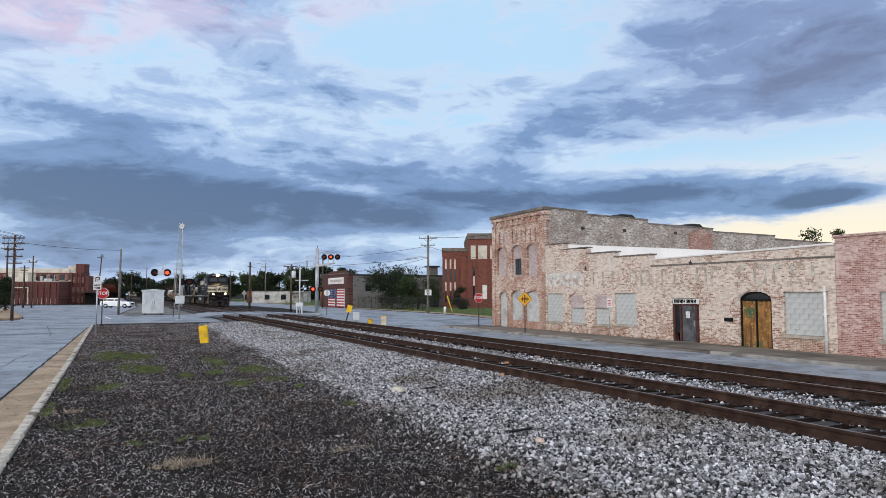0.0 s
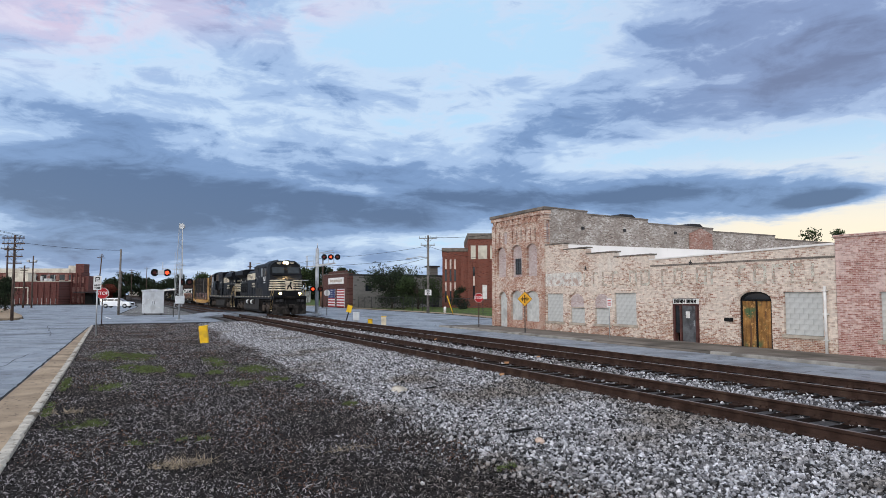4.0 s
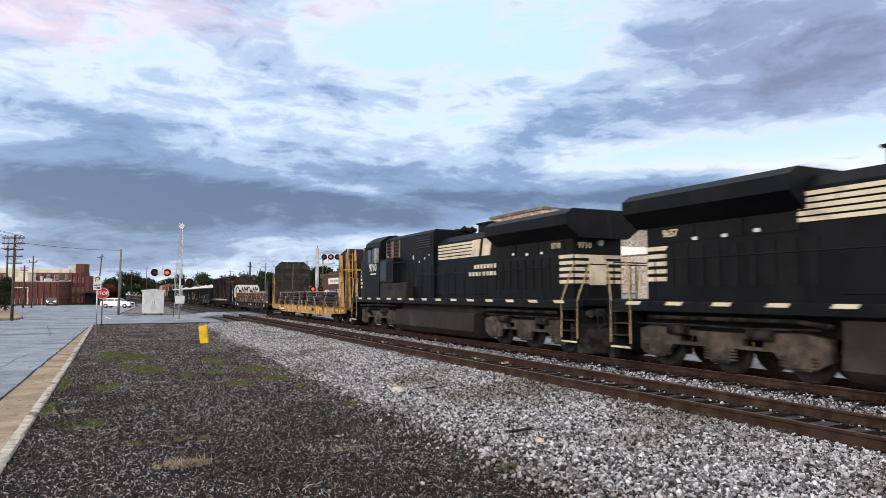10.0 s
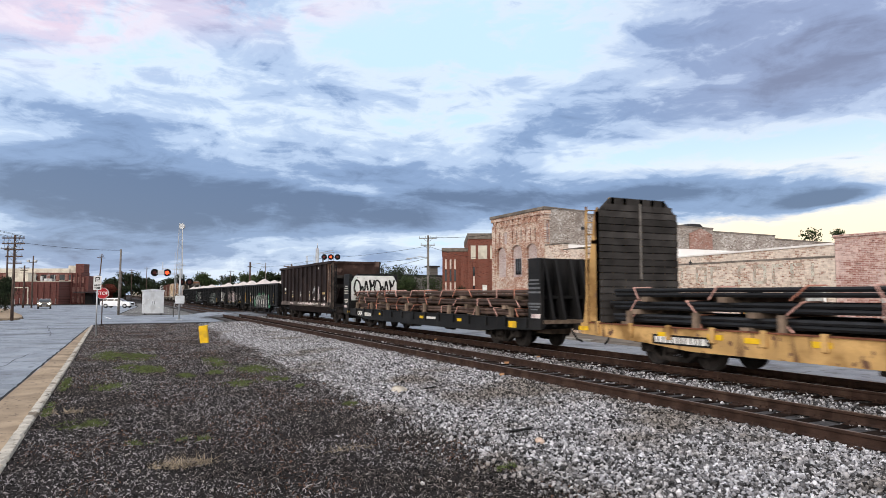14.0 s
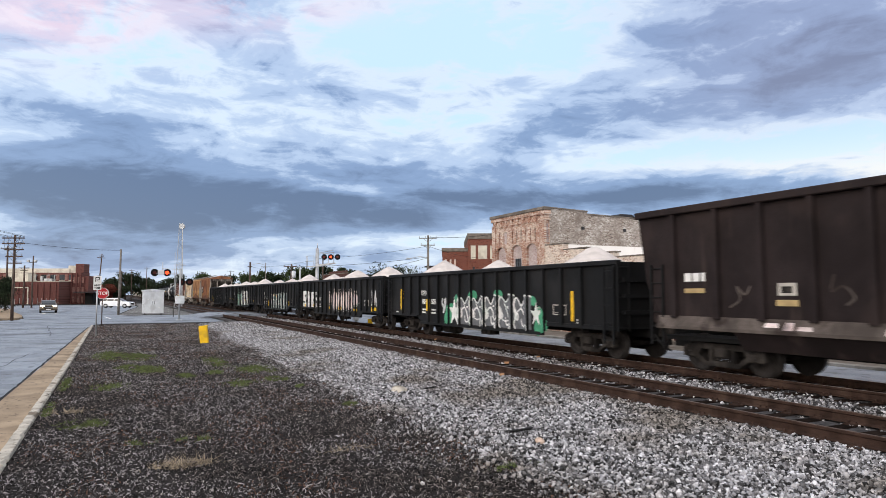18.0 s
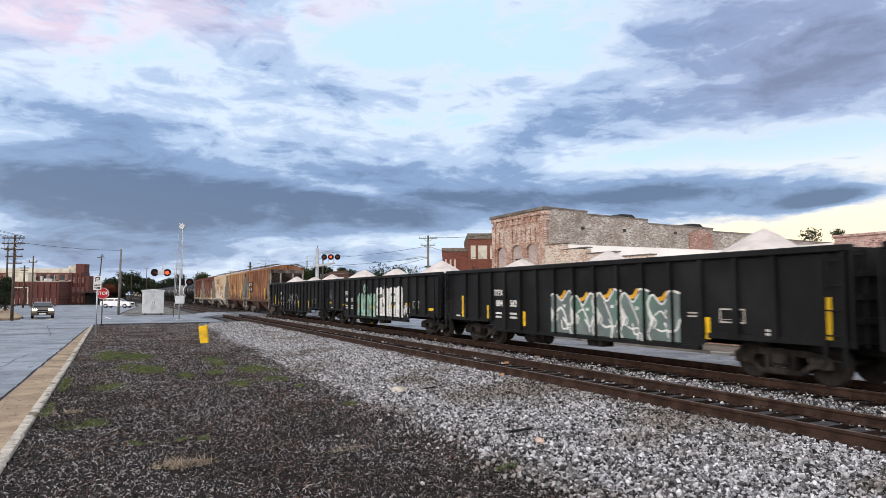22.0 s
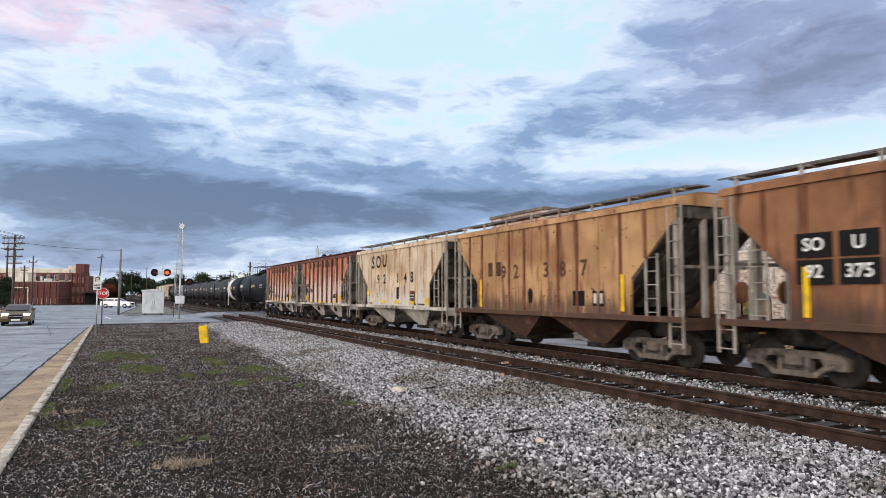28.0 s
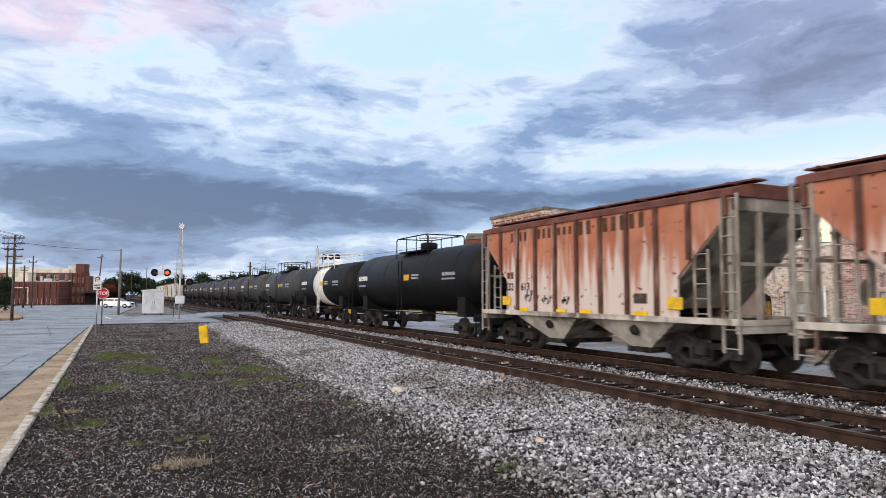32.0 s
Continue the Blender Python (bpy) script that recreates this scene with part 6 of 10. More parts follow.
    prism(bm, [(-0.97, 3.62), (-1.48, 4.0), (-1.48, 4.34), (-1.2, 4.52), (1.2, 4.52), (1.48, 4.34), (1.48, 4.0), (0.97, 3.62)], -11.0, -5.9, "x")
    rad = part("radiator", bm, M_BLACK, ob, "overhanging black radiator housing")
    for s in (-1, 1):
        for i in range(3):
            bm = B()
            span(bm, -10.2 + i * 1.45, -8.95 + i * 1.45, s * 0.955, s * 0.985, 3.2, 3.6)
            part("radiator_screen", bm, M_BLACKDULL, rad)
    # access doors, louvres and screens down each side
    for s in (-1, 1):
        for i in range(9):
            bm = B()
            x0 = -9.9 + i * 0.5
            span(bm, x0, x0 + 0.24, s * 0.955, s * 0.985, 2.05, 3.05)
            part("louvre_door", bm, M_BLACKDULL, ob)
        for i in range(5):
            bm = B()
            x0 = -5.2 + i * 0.92
            span(bm, x0, x0 + 0.84, s * 0.955, s * 0.977, 1.85, 3.0, 0.008)
            part("access_door", bm, M_BLACK, ob)
        for i in range(5):
            bm = B()
            x0 = -0.4 + i * 1.02
            span(bm, x0, x0 + 0.94, s * 1.095, s * 1.12, 1.85, 3.15, 0.008)
            part("access_door", bm, M_BLACK, ob)
        for x0, x1, z0, z1 in ((-0.3, 1.3, 3.95, 4.5), (3.4, 4.2, 3.7, 4.55), (4.45, 5.1, 3.7, 4.55)):
            bm = B()
            span(bm, x0, x1, s * 1.09, s * 1.125, z0, z1)
            scr = part("screen", bm, M_BLACKDULL, ob)
            bm = B()
            for k in range(5):
                span(bm, x0, x1, s * 1.12, s * 1.13, z0 + 0.05 + k * (z1 - z0) / 5, z0 + 0.09 + k * (z1 - z0) / 5)
            part("slat", bm, M_SLATRUST if turned and x0 > 3 else M_DARKSTEEL, scr)
            if turned and x0 > 3:
                for xf in (x0 - 0.05, x1):
                    bm = B()
                    span(bm, xf, xf + 0.07, s * 1.10, s * 1.15, z0, z1)
                    part("screen_frame", bm, M_GALVDULL, scr)
        for i in range(2):
            bm = B()
            x0 = 1.0 + i * 1.2
            for k in range(5):
                span(bm, x0, x0 + 0.55, s * 1.115, s * 1.13, 2.2 + k * 0.06, 2.235 + k * 0.06)
            part("vent", bm, M_GRIME, ob)
        # plain speed bars and two slanted blocks in place of the emblem
        for k in range(5):
            bm = B()
            x0, x1 = (-6.1, -2.98 + k * 0.05) if s < 0 else (-3.95 - k * 0.05, -0.85)
            prism(bm, [(x0, 3.36 + k * 0.135), (x1, 3.36 + k * 0.135), (x1, 3.45 + k * 0.135), (x0, 3.45 + k * 0.135)], s * 0.992, s * 0.95, "y")
            part("emblem_bar", bm, M_CREAM, ob)
        slab = [(0, 0), (0.62, 0), (0.80, 0.66), (0.18, 0.66)]
        for x0, pts in ((-2.86, slab), (-1.98, slab)):
            bm = B()
            if s > 0:
                pts = [(0.94 - p, q) for p, q in pts]
                x0 = -5.72 if x0 < -2.5 else -4.84
            prism(bm, [(x0 + p, 3.36 + q) for p, q in pts], s * 0.992, s * 0.95, "y")
            part("emblem_block", bm, M_CREAM, ob)
        for z, n, w in ((2.94, 7, 0.17), (2.66, 8, 0.19)):
            for i in range(n):
                bm = B()
                x0 = (-3.1 if s < 0 else -5.9) + i * (w + 0.08) * 1.05
                span(bm, x0, x0 + w, s * 0.99, s * 0.95, z - 0.08, z + 0.08)
                part("name_bar", bm, M_CREAM, ob)
    for s in (-1, 1):
        bm = B()
        span(bm, 1.7, 5.2, s * 1.05, s * 1.47, 1.66, 2.42, 0.02)
        low = part("battery_box", bm, M_TANKPAINT, ob)
        for i in range(2):
            for k in range(4):
                bm = B()
                span(bm, 2.2 + i * 1.2, 2.75 + i * 1.2, s * 1.465, s * 1.478, 2.08 + k * 0.06, 2.115 + k * 0.06)
                part("vent_slot", bm, M_BLACKDULL, low)
        if turned:
            bm = B()
            span(bm, 3.35, 5.24, s * 1.05, s * 1.488, 2.43, 3.66, 0.02)
            high = part("locker", bm, M_BLACK, ob)
            bm = B()
            span(bm, 4.35, 5.15, s * 1.48, s * 1.496, 2.55, 3.55, 0.006)
            part("locker_door", bm, M_BLUEPANEL, high, "blue-grey repainted door")
            bm = B()
            span(bm, 3.45, 4.25, s * 1.48, s * 1.494, 2.6, 3.45, 0.006)
            part("grille", bm, M_BLACKDULL, high)
        for x, z, w, h in ((4.9, 3.75, 0.14, 0.09), (0.9, 3.3, 0.1, 0.12), (0.3, 3.45, 0.1, 0.1), (1.6, 3.5, 0.12, 0.2), (-0.2, 3.6, 0.1, 0.06), (-7.2, 3.25, 0.16, 0.08), (-8.1, 3.2, 0.16, 0.08), (-9.0, 3.2, 0.14, 0.08)):
            bm = B()
            span(bm, x, x + w, s * (1.121 if x > -0.55 else 0.985), s * (1.13 if x > -0.55 else 0.992), z, z + h)
            part("small_label", bm, M_WHITE, ob)
    # cab: full width with chamfered roof, windows, nose
    bm = B()
    prism(bm, [(-1.5, 1.66), (1.5, 1.66), (1.5, 4.25), (1.42, 4.62), (0.95, 4.92), (-0.95, 4.92), (-1.42, 4.62), (-1.5, 4.25)], 5.25, 7.5, "x")
    cab = part("cab", bm, M_BLACK, ob)
    bm = B()
    a = [bm.verts.new(v) for v in ((7.5, -1.5, 3.55), (7.5, 1.5, 3.55), (7.5, 1.5, 4.25), (7.5, 1.42, 4.62), (7.5, 0.95, 4.92), (7.5, -0.95, 4.92), (7.5, -1.42, 4.62), (7.5, -1.5, 4.25))]
    b_ = [bm.verts.new(v) for v in ((8.35, -1.42, 3.55), (8.35, 1.42, 3.55), (8.1, 1.38, 4.2), (8.0, 1.28, 4.5), (7.95, 0.9, 4.78), (7.95, -0.9, 4.78), (8.0, -1.28, 4.5), (8.1, -1.38, 4.2))]
    bm.faces.new(a), bm.faces.new(b_)
    for i in range(8):
        bm.faces.new((a[i], a[(i + 1) % 8], b_[(i + 1) % 8], b_[i]))
    part("cab_front", bm, M_BLACK, ob)
    for s in (-1, 1):
        bm = B()
        prism(bm, [(8.30 + 0.012, 3.74), (8.075 + 0.02, 4.30), (8.055, 4.30), (8.27, 3.74)], s * 0.16, s * 1.22, "y")
        part("windscreen", bm, M_CABGLASS, cab)
        bm = B()
        span(bm, 5.75, 7.1, s * 1.495, s * 1.512, 3.55, 4.25)
        fr = part("side_window", bm, M_CABGLASS, cab)
        bm = B()
        for x0 in (5.68, 6.38, 7.08):
            span(bm, x0, x0 + 0.09, s * 1.49, s * 1.53, 3.5, 4.3)
        span(bm, 5.68, 7.17, s * 1.49, s * 1.53, 3.46, 3.54), span(bm, 5.68, 7.17, s * 1.49, s * 1.53, 4.25, 4.31)
        part("window_frame", bm, M_DARKSTEEL, fr)
        bm = B()
        span(bm, 5.35, 5.6, s * 1.50, s * 1.66, 3.5, 4.25)
        part("mirror", bm, M_GALV, cab, "pale folding wind mirror")
        bm = B()
        prism(bm, [(5.7, 4.30), (7.15, 4.30), (7.1, 4.36), (5.75, 4.36)], s * 1.49, s * 1.7, "y")
        part("sunshade", bm, M_BLACK, cab)
        words(ob, digits, 6.25, 3.26, 0.56, M_WHITE, s * 1.508, "road_number", s)
        bars(ob, 5.75, 6.6, 2.93, 0.06, M_WHITE, s * 1.505, 5, "small_stencil")
        bm = B()
        span(bm, 7.95, 8.45, s * 1.2, s * 1.25, 1.95, 2.05), span(bm, 7.95, 8.1, s * 1.2, s * 1.25, 1.95, 2.25)
        part("white_mark", bm, M_WHITE, ob)
    bm = B()
    lo = [(7.5, 1.5), (8.4, 1.42), (9.45, 0.98), (9.65, 0.75), (9.65, -0.75), (9.45, -0.98), (8.4, -1.42), (7.5, -1.5)]
    a = [bm.verts.new((x, y, 1.66)) for x, y in lo]
    b_ = [bm.verts.new((x, y, 3.62 if x < 8.6 else 3.22 if x < 9.5 else 3.10)) for x, y in lo]
    bm.faces.new(a), bm.faces.new(b_)
    for i in range(8):
        bm.faces.new((a[i], a[(i + 1) % 8], b_[(i + 1) % 8], b_[i]))
    nose = part("nose", bm, M_BLACK, ob)
    for k in range(5):
        z = 2.20 + k * 0.205
        for s in (-1, 1):
            bm = B()
            x0 = 8.05 - 0.09 * k
            prism(bm, [(x0, s * 1.458 if x0 < 8.4 else s * 1.42), (8.4, s * 1.428), (9.45, s * 0.988), (9.65, s * 0.758), (9.65, s * 0.74), (9.43, s * 0.95), (8.4, s * 1.40), (x0, s * 1.44)], z, z + 0.11, "z")
            part("nose_stripe", bm, M_CREAM, nose)
        bm = B()
        for y0, y1 in ((-0.75, -0.34), (0.34, 0.75)):
            span(bm, 9.64, 9.665, y0, y1, z, z + 0.11)
        part("nose_stripe", bm, M_CREAM, nose)
    bm = B()
    span(bm, 9.64, 9.668, -0.36, 0.36, 2.18, 3.05)
    part("nose_panel", bm, M_CREAM, nose, "cream panel with a plain dark shape")
    bm = B()
    prism(bm, [(-0.22, 2.25), (-0.1, 2.3), (0.0, 2.55), (0.2, 2.3), (0.26, 2.34), (0.14, 2.66), (0.2, 2.9), (0.06, 2.95), (0.02, 2.72), (-0.16, 2.6)], 9.665, 9.68, "x")
    part("nose_mark", bm, M_BLACK, nose)
    # number boards, headlight, ditch lights
    for s in (-1, 1):
        bm = B()
        span(bm, 7.86, 8.02, s * 0.32, s * 0.86, 4.55, 4.80, 0.01)
        nb = part("number_board", bm, M_BLACKDULL, cab)
        piece("road_number", lettering(digits, 0.20, M_CREAM), nb, pose(8.03, s * 0.59, 4.675, 0, 0, 90))
    bm = B()
    span(bm, 7.85, 8.06, -0.28, 0.28, 4.55, 4.83, 0.02)
    hl = part("headlight_housing", bm, M_BLACKDULL, cab)
    for s in (-1, 1):
        bm = B()
        rod(bm, (8.05, s * 0.13, 4.69), (8.09, s * 0.13, 4.69), 0.11, None, 14)
        part("headlight", bm, M_HEADLIGHT if lit else M_CABGLASS, hl)
        bm = B()
        rod(bm, (9.8, s * 0.86, 1.92), (10.0, s * 0.86, 1.92), 0.14, None, 14)
        dl = part("ditch_light_housing", bm, M_BLACKDULL, ob)
        bm = B()
        rod(bm, (10.0, s * 0.86, 1.92), (10.03, s * 0.86, 1.92), 0.12, None, 14)
        part("ditch_light", bm, M_DITCH if lit else M_CABGLASS, dl)
    # front platform, plow, steps, handrails at both ends
    for e, xe in ((1, 10.1), (-1, -11.7)):
        w_ = 9.95 - 10.6 if e > 0 else 11.55 - 10.6
        bm = B()
        x0, x1 = (9.2, 10.1) if e > 0 else (-11.7, -10.6)
        span(bm, x0, x1, -1.45, 1.45, 1.5, 1.72, 0.02)
        part("end_platform", bm, M_BLACK, ob)
        bm = B()
        span(bm, e * (10.45 + w_), e * (10.6 + w_), -1.42, 1.42, 0.62, 1.5)
        part("pilot_plate", bm, M_BLACKDULL, ob)
        for s in (-1, 1):
            bm = B()
            top_ = [(10.62, s * 1.42), (10.78, s * 0.30), (10.62, s * 0.30), (10.5, s * 1.42)]
            low_ = [(10.66, s * 1.46), (11.12, s * 0.05), (10.85, s * 0.05), (10.5, s * 1.46)]
            u_ = [bm.verts.new((e * (p + w_), q, 0.98)) for p, q in top_]
            v_ = [bm.verts.new((e * (p + w_), q, 0.12)) for p, q in low_]
            bm.faces.new(u_), bm.faces.new(v_[::-1])
            for i in range(4):
                bm.faces.new((u_[i], u_[(i + 1) % 4], v_[(i + 1) % 4], v_[i]))
            part("snow_plow", bm, M_GRIME, ob)
            bm = B()
            for y in (0.42, 0.56, 0.70, 0.95):
                pipe(bm, [(e * (10.62 + w_), s * y, 1.45), (e * (10.85 + w_), s * y, 1.15), (e * (10.86 + w_), s * (y + 0.02), 0.95), (e * (10.7 + w_), s * (y + 0.1), 0.8)], 0.026)
            part("brake_hose", bm, M_RUBBER, ob)
            bm = B()
            rod(bm, (e * (10.6 + w_), s * 1.1, 1.28), (e * (10.72 + w_), s * 1.1, 1.28), 0.12, None, 10), span(bm, e * (10.6 + w_), e * (10.7 + w_), s * 0.6, s * 0.9, 1.2, 1.42)
            part("receptacle", bm, M_DARKSTEEL, ob)
        bm = B()
        for k in range(3):
            span(bm, e * (10.6 + w_), e * (10.85 + w_), -0.62, 0.62, 1.50 + k * 0.07, 1.54 + k * 0.07)
        part("anticlimber", bm, M_GRIME, ob)
        for s in (-1, 1):
            xa, xb = (8.95, 9.7) if e > 0 else (-11.5, -10.75)
            bm = B()
            prism(bm, [(xa - 0.04, 0.40), (xb + 0.04, 0.40), (xb + 0.04, 1.5), (xb, 1.5), (xb, 0.44), (xa, 0.44), (xa, 1.5), (xa - 0.04, 1.5)], s * 1.05, s * 1.5, "y")
            st = part("step_well", bm, M_BLACK, ob)
            for k in range(1, 4):
                bm = B()
                span(bm, xa, xb, s * 1.1, s * 1.5, 0.42 + k * 0.32, 0.46 + k * 0.32)
                part("step", bm, M_GRIME, st)
            bm = B()
            span(bm, xa, xb, s * 1.49, s * 1.515, 0.42, 0.47)
            part("step_edge", bm, M_CREAM, st)
            bm = B()
            for x in (xa - 0.02, xb + 0.02):
                pipe(bm, [(x, s * 1.5, 0.55), (x, s * 1.48, 1.7), (x + e * 0.35, s * 1.3, 2.75), (x + e * 0.5, s * 1.3, 2.78)], 0.022)
            part("handrail", bm, M_HANDRAIL, st, "ochre step handrail")
        bm = B()
        for y in (-1.25, -0.45, 0.45, 1.25):
            rod(bm, (xe - e * 0.05, y, 1.7), (xe - e * 0.05, y, 2.75), 0.02, None, 6)
        rod(bm, (xe - e * 0.05, -1.25, 2.75), (xe - e * 0.05, 1.25, 2.75), 0.02, None, 6)
        part("end_railing", bm, M_BLACK, ob)
    for s in (-1, 1):
        bm = B()
        pipe(bm, [(-10.0, s * 1.46, 2.72), (0.5, s * 1.46, 2.72), (1.2, s * 1.46, 2.74), (1.75, s * 1.46, 3.38), (5.2, s * 1.46, 3.42)], 0.02)
        for i in range(10):
            rod(bm, (-9.8 + i * 1.4, s * 1.46, 1.66), (-9.8 + i * 1.4, s * 1.46, 2.72 if i < 8 else 3.35), 0.017, None, 6)
        part("side_railing", bm, M_BLACK, ob)
    # rear end stripes and number
    bm = B()
    for k in range(5):
        span(bm, -10.65, -10.62, -0.9, 0.9, 2.2 + k * 0.2, 2.31 + k * 0.2)
        for s in (-1, 1):
            span(bm, -10.63, -10.63 + 0.75, s * 0.965, s * 0.95, 2.2 + k * 0.2, 2.31 + k * 0.2)
    part("rear_stripes", bm, M_CREAM, ob)
    bm = B()
    span(bm, -10.67, -10.64, -0.3, 0.35, 2.15, 3.1)
    part("rear_panel", bm, M_CREAM, ob)
    for s in (-1, 1):
        words(ob, digits, -9.75, 3.42, 0.26, M_CREAM, s * 0.988, "road_number", s)
    piece("road_number", lettering(digits, 0.26, M_CREAM), ob, pose(-10.635, 0.5, 3.4, 0, 0, -90))
    bm = B()
    rod(bm, (-10.6, -0.1, 3.75), (-10.7, -0.1, 3.75), 0.1, None, 12), rod(bm, (-10.6, -0.1, 3.5), (-10.7, -0.1, 3.5), 0.1, None, 12)
    part("rear_headlight", bm, M_GALV, ob)
    # roof fittings
    bm = B()
    span(bm, -4.55, -3.6, -0.5, 0.5, 4.3, 4.72, 0.04), span(bm, -4.62, -3.53, -0.55, 0.55, 4.70, 4.76)
    part("exhaust", bm, M_BLACKDULL, ob)
    bm = B()
    span(bm, -1.75, -1.15, -0.42, 0.32, 4.50, 4.55)
    for y, l, z in ((-0.36, 0.42, 4.60), (-0.18, 0.52, 4.66), (0.0, 0.46, 4.62), (0.20, 0.5, 4.66)):
        rod(bm, (-1.62, y, z), (-1.62 + l, y, z), 0.035, 0.12, 10), rod(bm, (-1.5, y, z + 0.05), (-1.5 - l * 0.7, y, z + 0.07), 0.03, 0.10, 10)
        rod(bm, (-1.45, y, 4.3), (-1.45, y, z), 0.025, None, 6)
    part("air_horn", bm, M_BLACKDULL, ob)
    bm = B()
    for x in (5.6, 6.3, 7.0):
        rod(bm, (x, -0.5, 4.9), (x, -0.5, 5.03), 0.07, None, 8)
        rod(bm, (x + 0.2, 0.4, 4.9), (x + 0.2, 0.4, 5.0), 0.12, None, 8)
    part("roof_antenna", bm, M_DARKSTEEL, ob)
    bm = B()
    revolve(bm, [(4.5, 0.9), (4.58, 0.9), (4.58, 0.3)], 18, "z", (-9.3, 0, 0)), revolve(bm, [(4.5, 0.9), (4.58, 0.9), (4.58, 0.3)], 18, "z", (-7.2, 0, 0))
    part("cooling_fan", bm, M_DARKSTEEL, ob)
    couplers(ob, 10.65, 12.15)
    return ob


locomotive(50.65, False, "9657", "black diesel locomotive with cream nose stripes, headlights lit", True)
locomotive(26.1, True, "9710", "black diesel locomotive coupled rear to rear, dusty", False)


# -- flat cars with steel loads --
def bulkhead(ob, x, face, z1, material, wood, half=1.5):
    """An end frame with posts outside and planks inside; face: the side (+1, -1) on which the load lies."""
    bm = B()
    prism(bm, [(-half, 0.7), (half, 0.7), (half, z1 - 0.45), (half - 0.5, z1), (-half + 0.5, z1), (-half, z1 - 0.45)], x - face * 0.10, x, "x")
    fr = part("bulkhead", bm, wood, ob)
    for y in (-half + 0.09, -0.95, -0.5, 0.12, 0.55, 0.98, half - 0.09):
        cut = 0.0 if abs(y) < 1 else 0.42
        bm = B()
        prism(bm, [(x, 1.0), (x - face * 0.75, 0.8), (x - face * 0.16, z1 - cut), (x, z1 - cut)], y - (0.09 if abs(y) > 1 else 0.055), y + (0.09 if abs(y) > 1 else 0.055), "y")
        part("bulkhead_post", bm, material, fr)
    bm = B()
    for z in (z1 - 1.35, 1.0):
        span(bm, x - face * 0.34, x - face * 0.1, -half, half, z, z + 0.1)
    part("bulkhead_rib", bm, material, fr)
    rows_ = int((z1 - 1.1) / 0.2)
    for k in range(rows_):
        z = 1.08 + k * 0.2
        w = half - 0.04 if z < z1 - 0.55 else half - 0.04 - (z - z1 + 0.6) * 0.9
        bm = B()
        span(bm, x, x + face * (0.05 + 0.012 * (k % 3)), -w, w, z, z + 0.178)
        part("plank", bm, wood, fr)
    return fr


def flat_car(c, half, material, z1, xb, label, tone, wood):
    ob = car("flat_car", label, c, "flat wagon", "bulkhead flat wagons")
    bm = B()
    span(bm, -half, half, -1.45, 1.45, 0.90, 1.02), span(bm, -half + 1, half - 1, -0.4, 0.4, 0.5, 0.95)
    part("deck", bm, M_DUNNAGE, ob)
    for s in (-1, 1):
        bm = B()
        prism(bm, [(-half, 0.72), (-half + 2.6, 0.62), (-half + 4.2, 0.50), (half - 4.2, 0.50), (half - 2.6, 0.62), (half, 0.72), (half, 1.03), (-half, 1.03)], s * 1.45, s * 1.53, "y")
        sill = part("side_sill", bm, material, ob)
        for i in range(15):
            bm = B()
            x = -half + 0.8 + i * (2 * half - 1.6) / 14
            span(bm, x - 0.07, x + 0.07, s * 1.52, s * 1.60, 0.74, 1.10, 0.01)
            part("stake_pocket", bm, material, sill)
    for face in (-1, 1):
        bulkhead(ob, -face * (xb - 0.7 if face < 0 and z1 > 4 else xb), face, z1, material, wood)
    bm = B()
    rod(bm, (-0.3, 0.9, 0.62), (1.2, 0.9, 0.62), 0.2, None, 12), span(bm, -2, -1.2, -1.1, -0.6, 0.35, 0.62), rod(bm, (2.2, -0.9, 0.5), (2.9, -0.9, 0.5), 0.14, None, 10)
    part("brake_gear", bm, M_GRIME, ob)
    freight_trucks(ob, (-half + 3.2, half - 3.2), tone)
    couplers(ob, half + 0.5)
    for s in (-1, 1):
        bm = B()
        span(bm, -half + 0.3, half - 0.3, s * 1.44, s * 1.575, 1.032, 1.062)
        part("top_flange", bm, M_POSTRUST if material is M_FLATYELLOW else material, ob)
    return ob


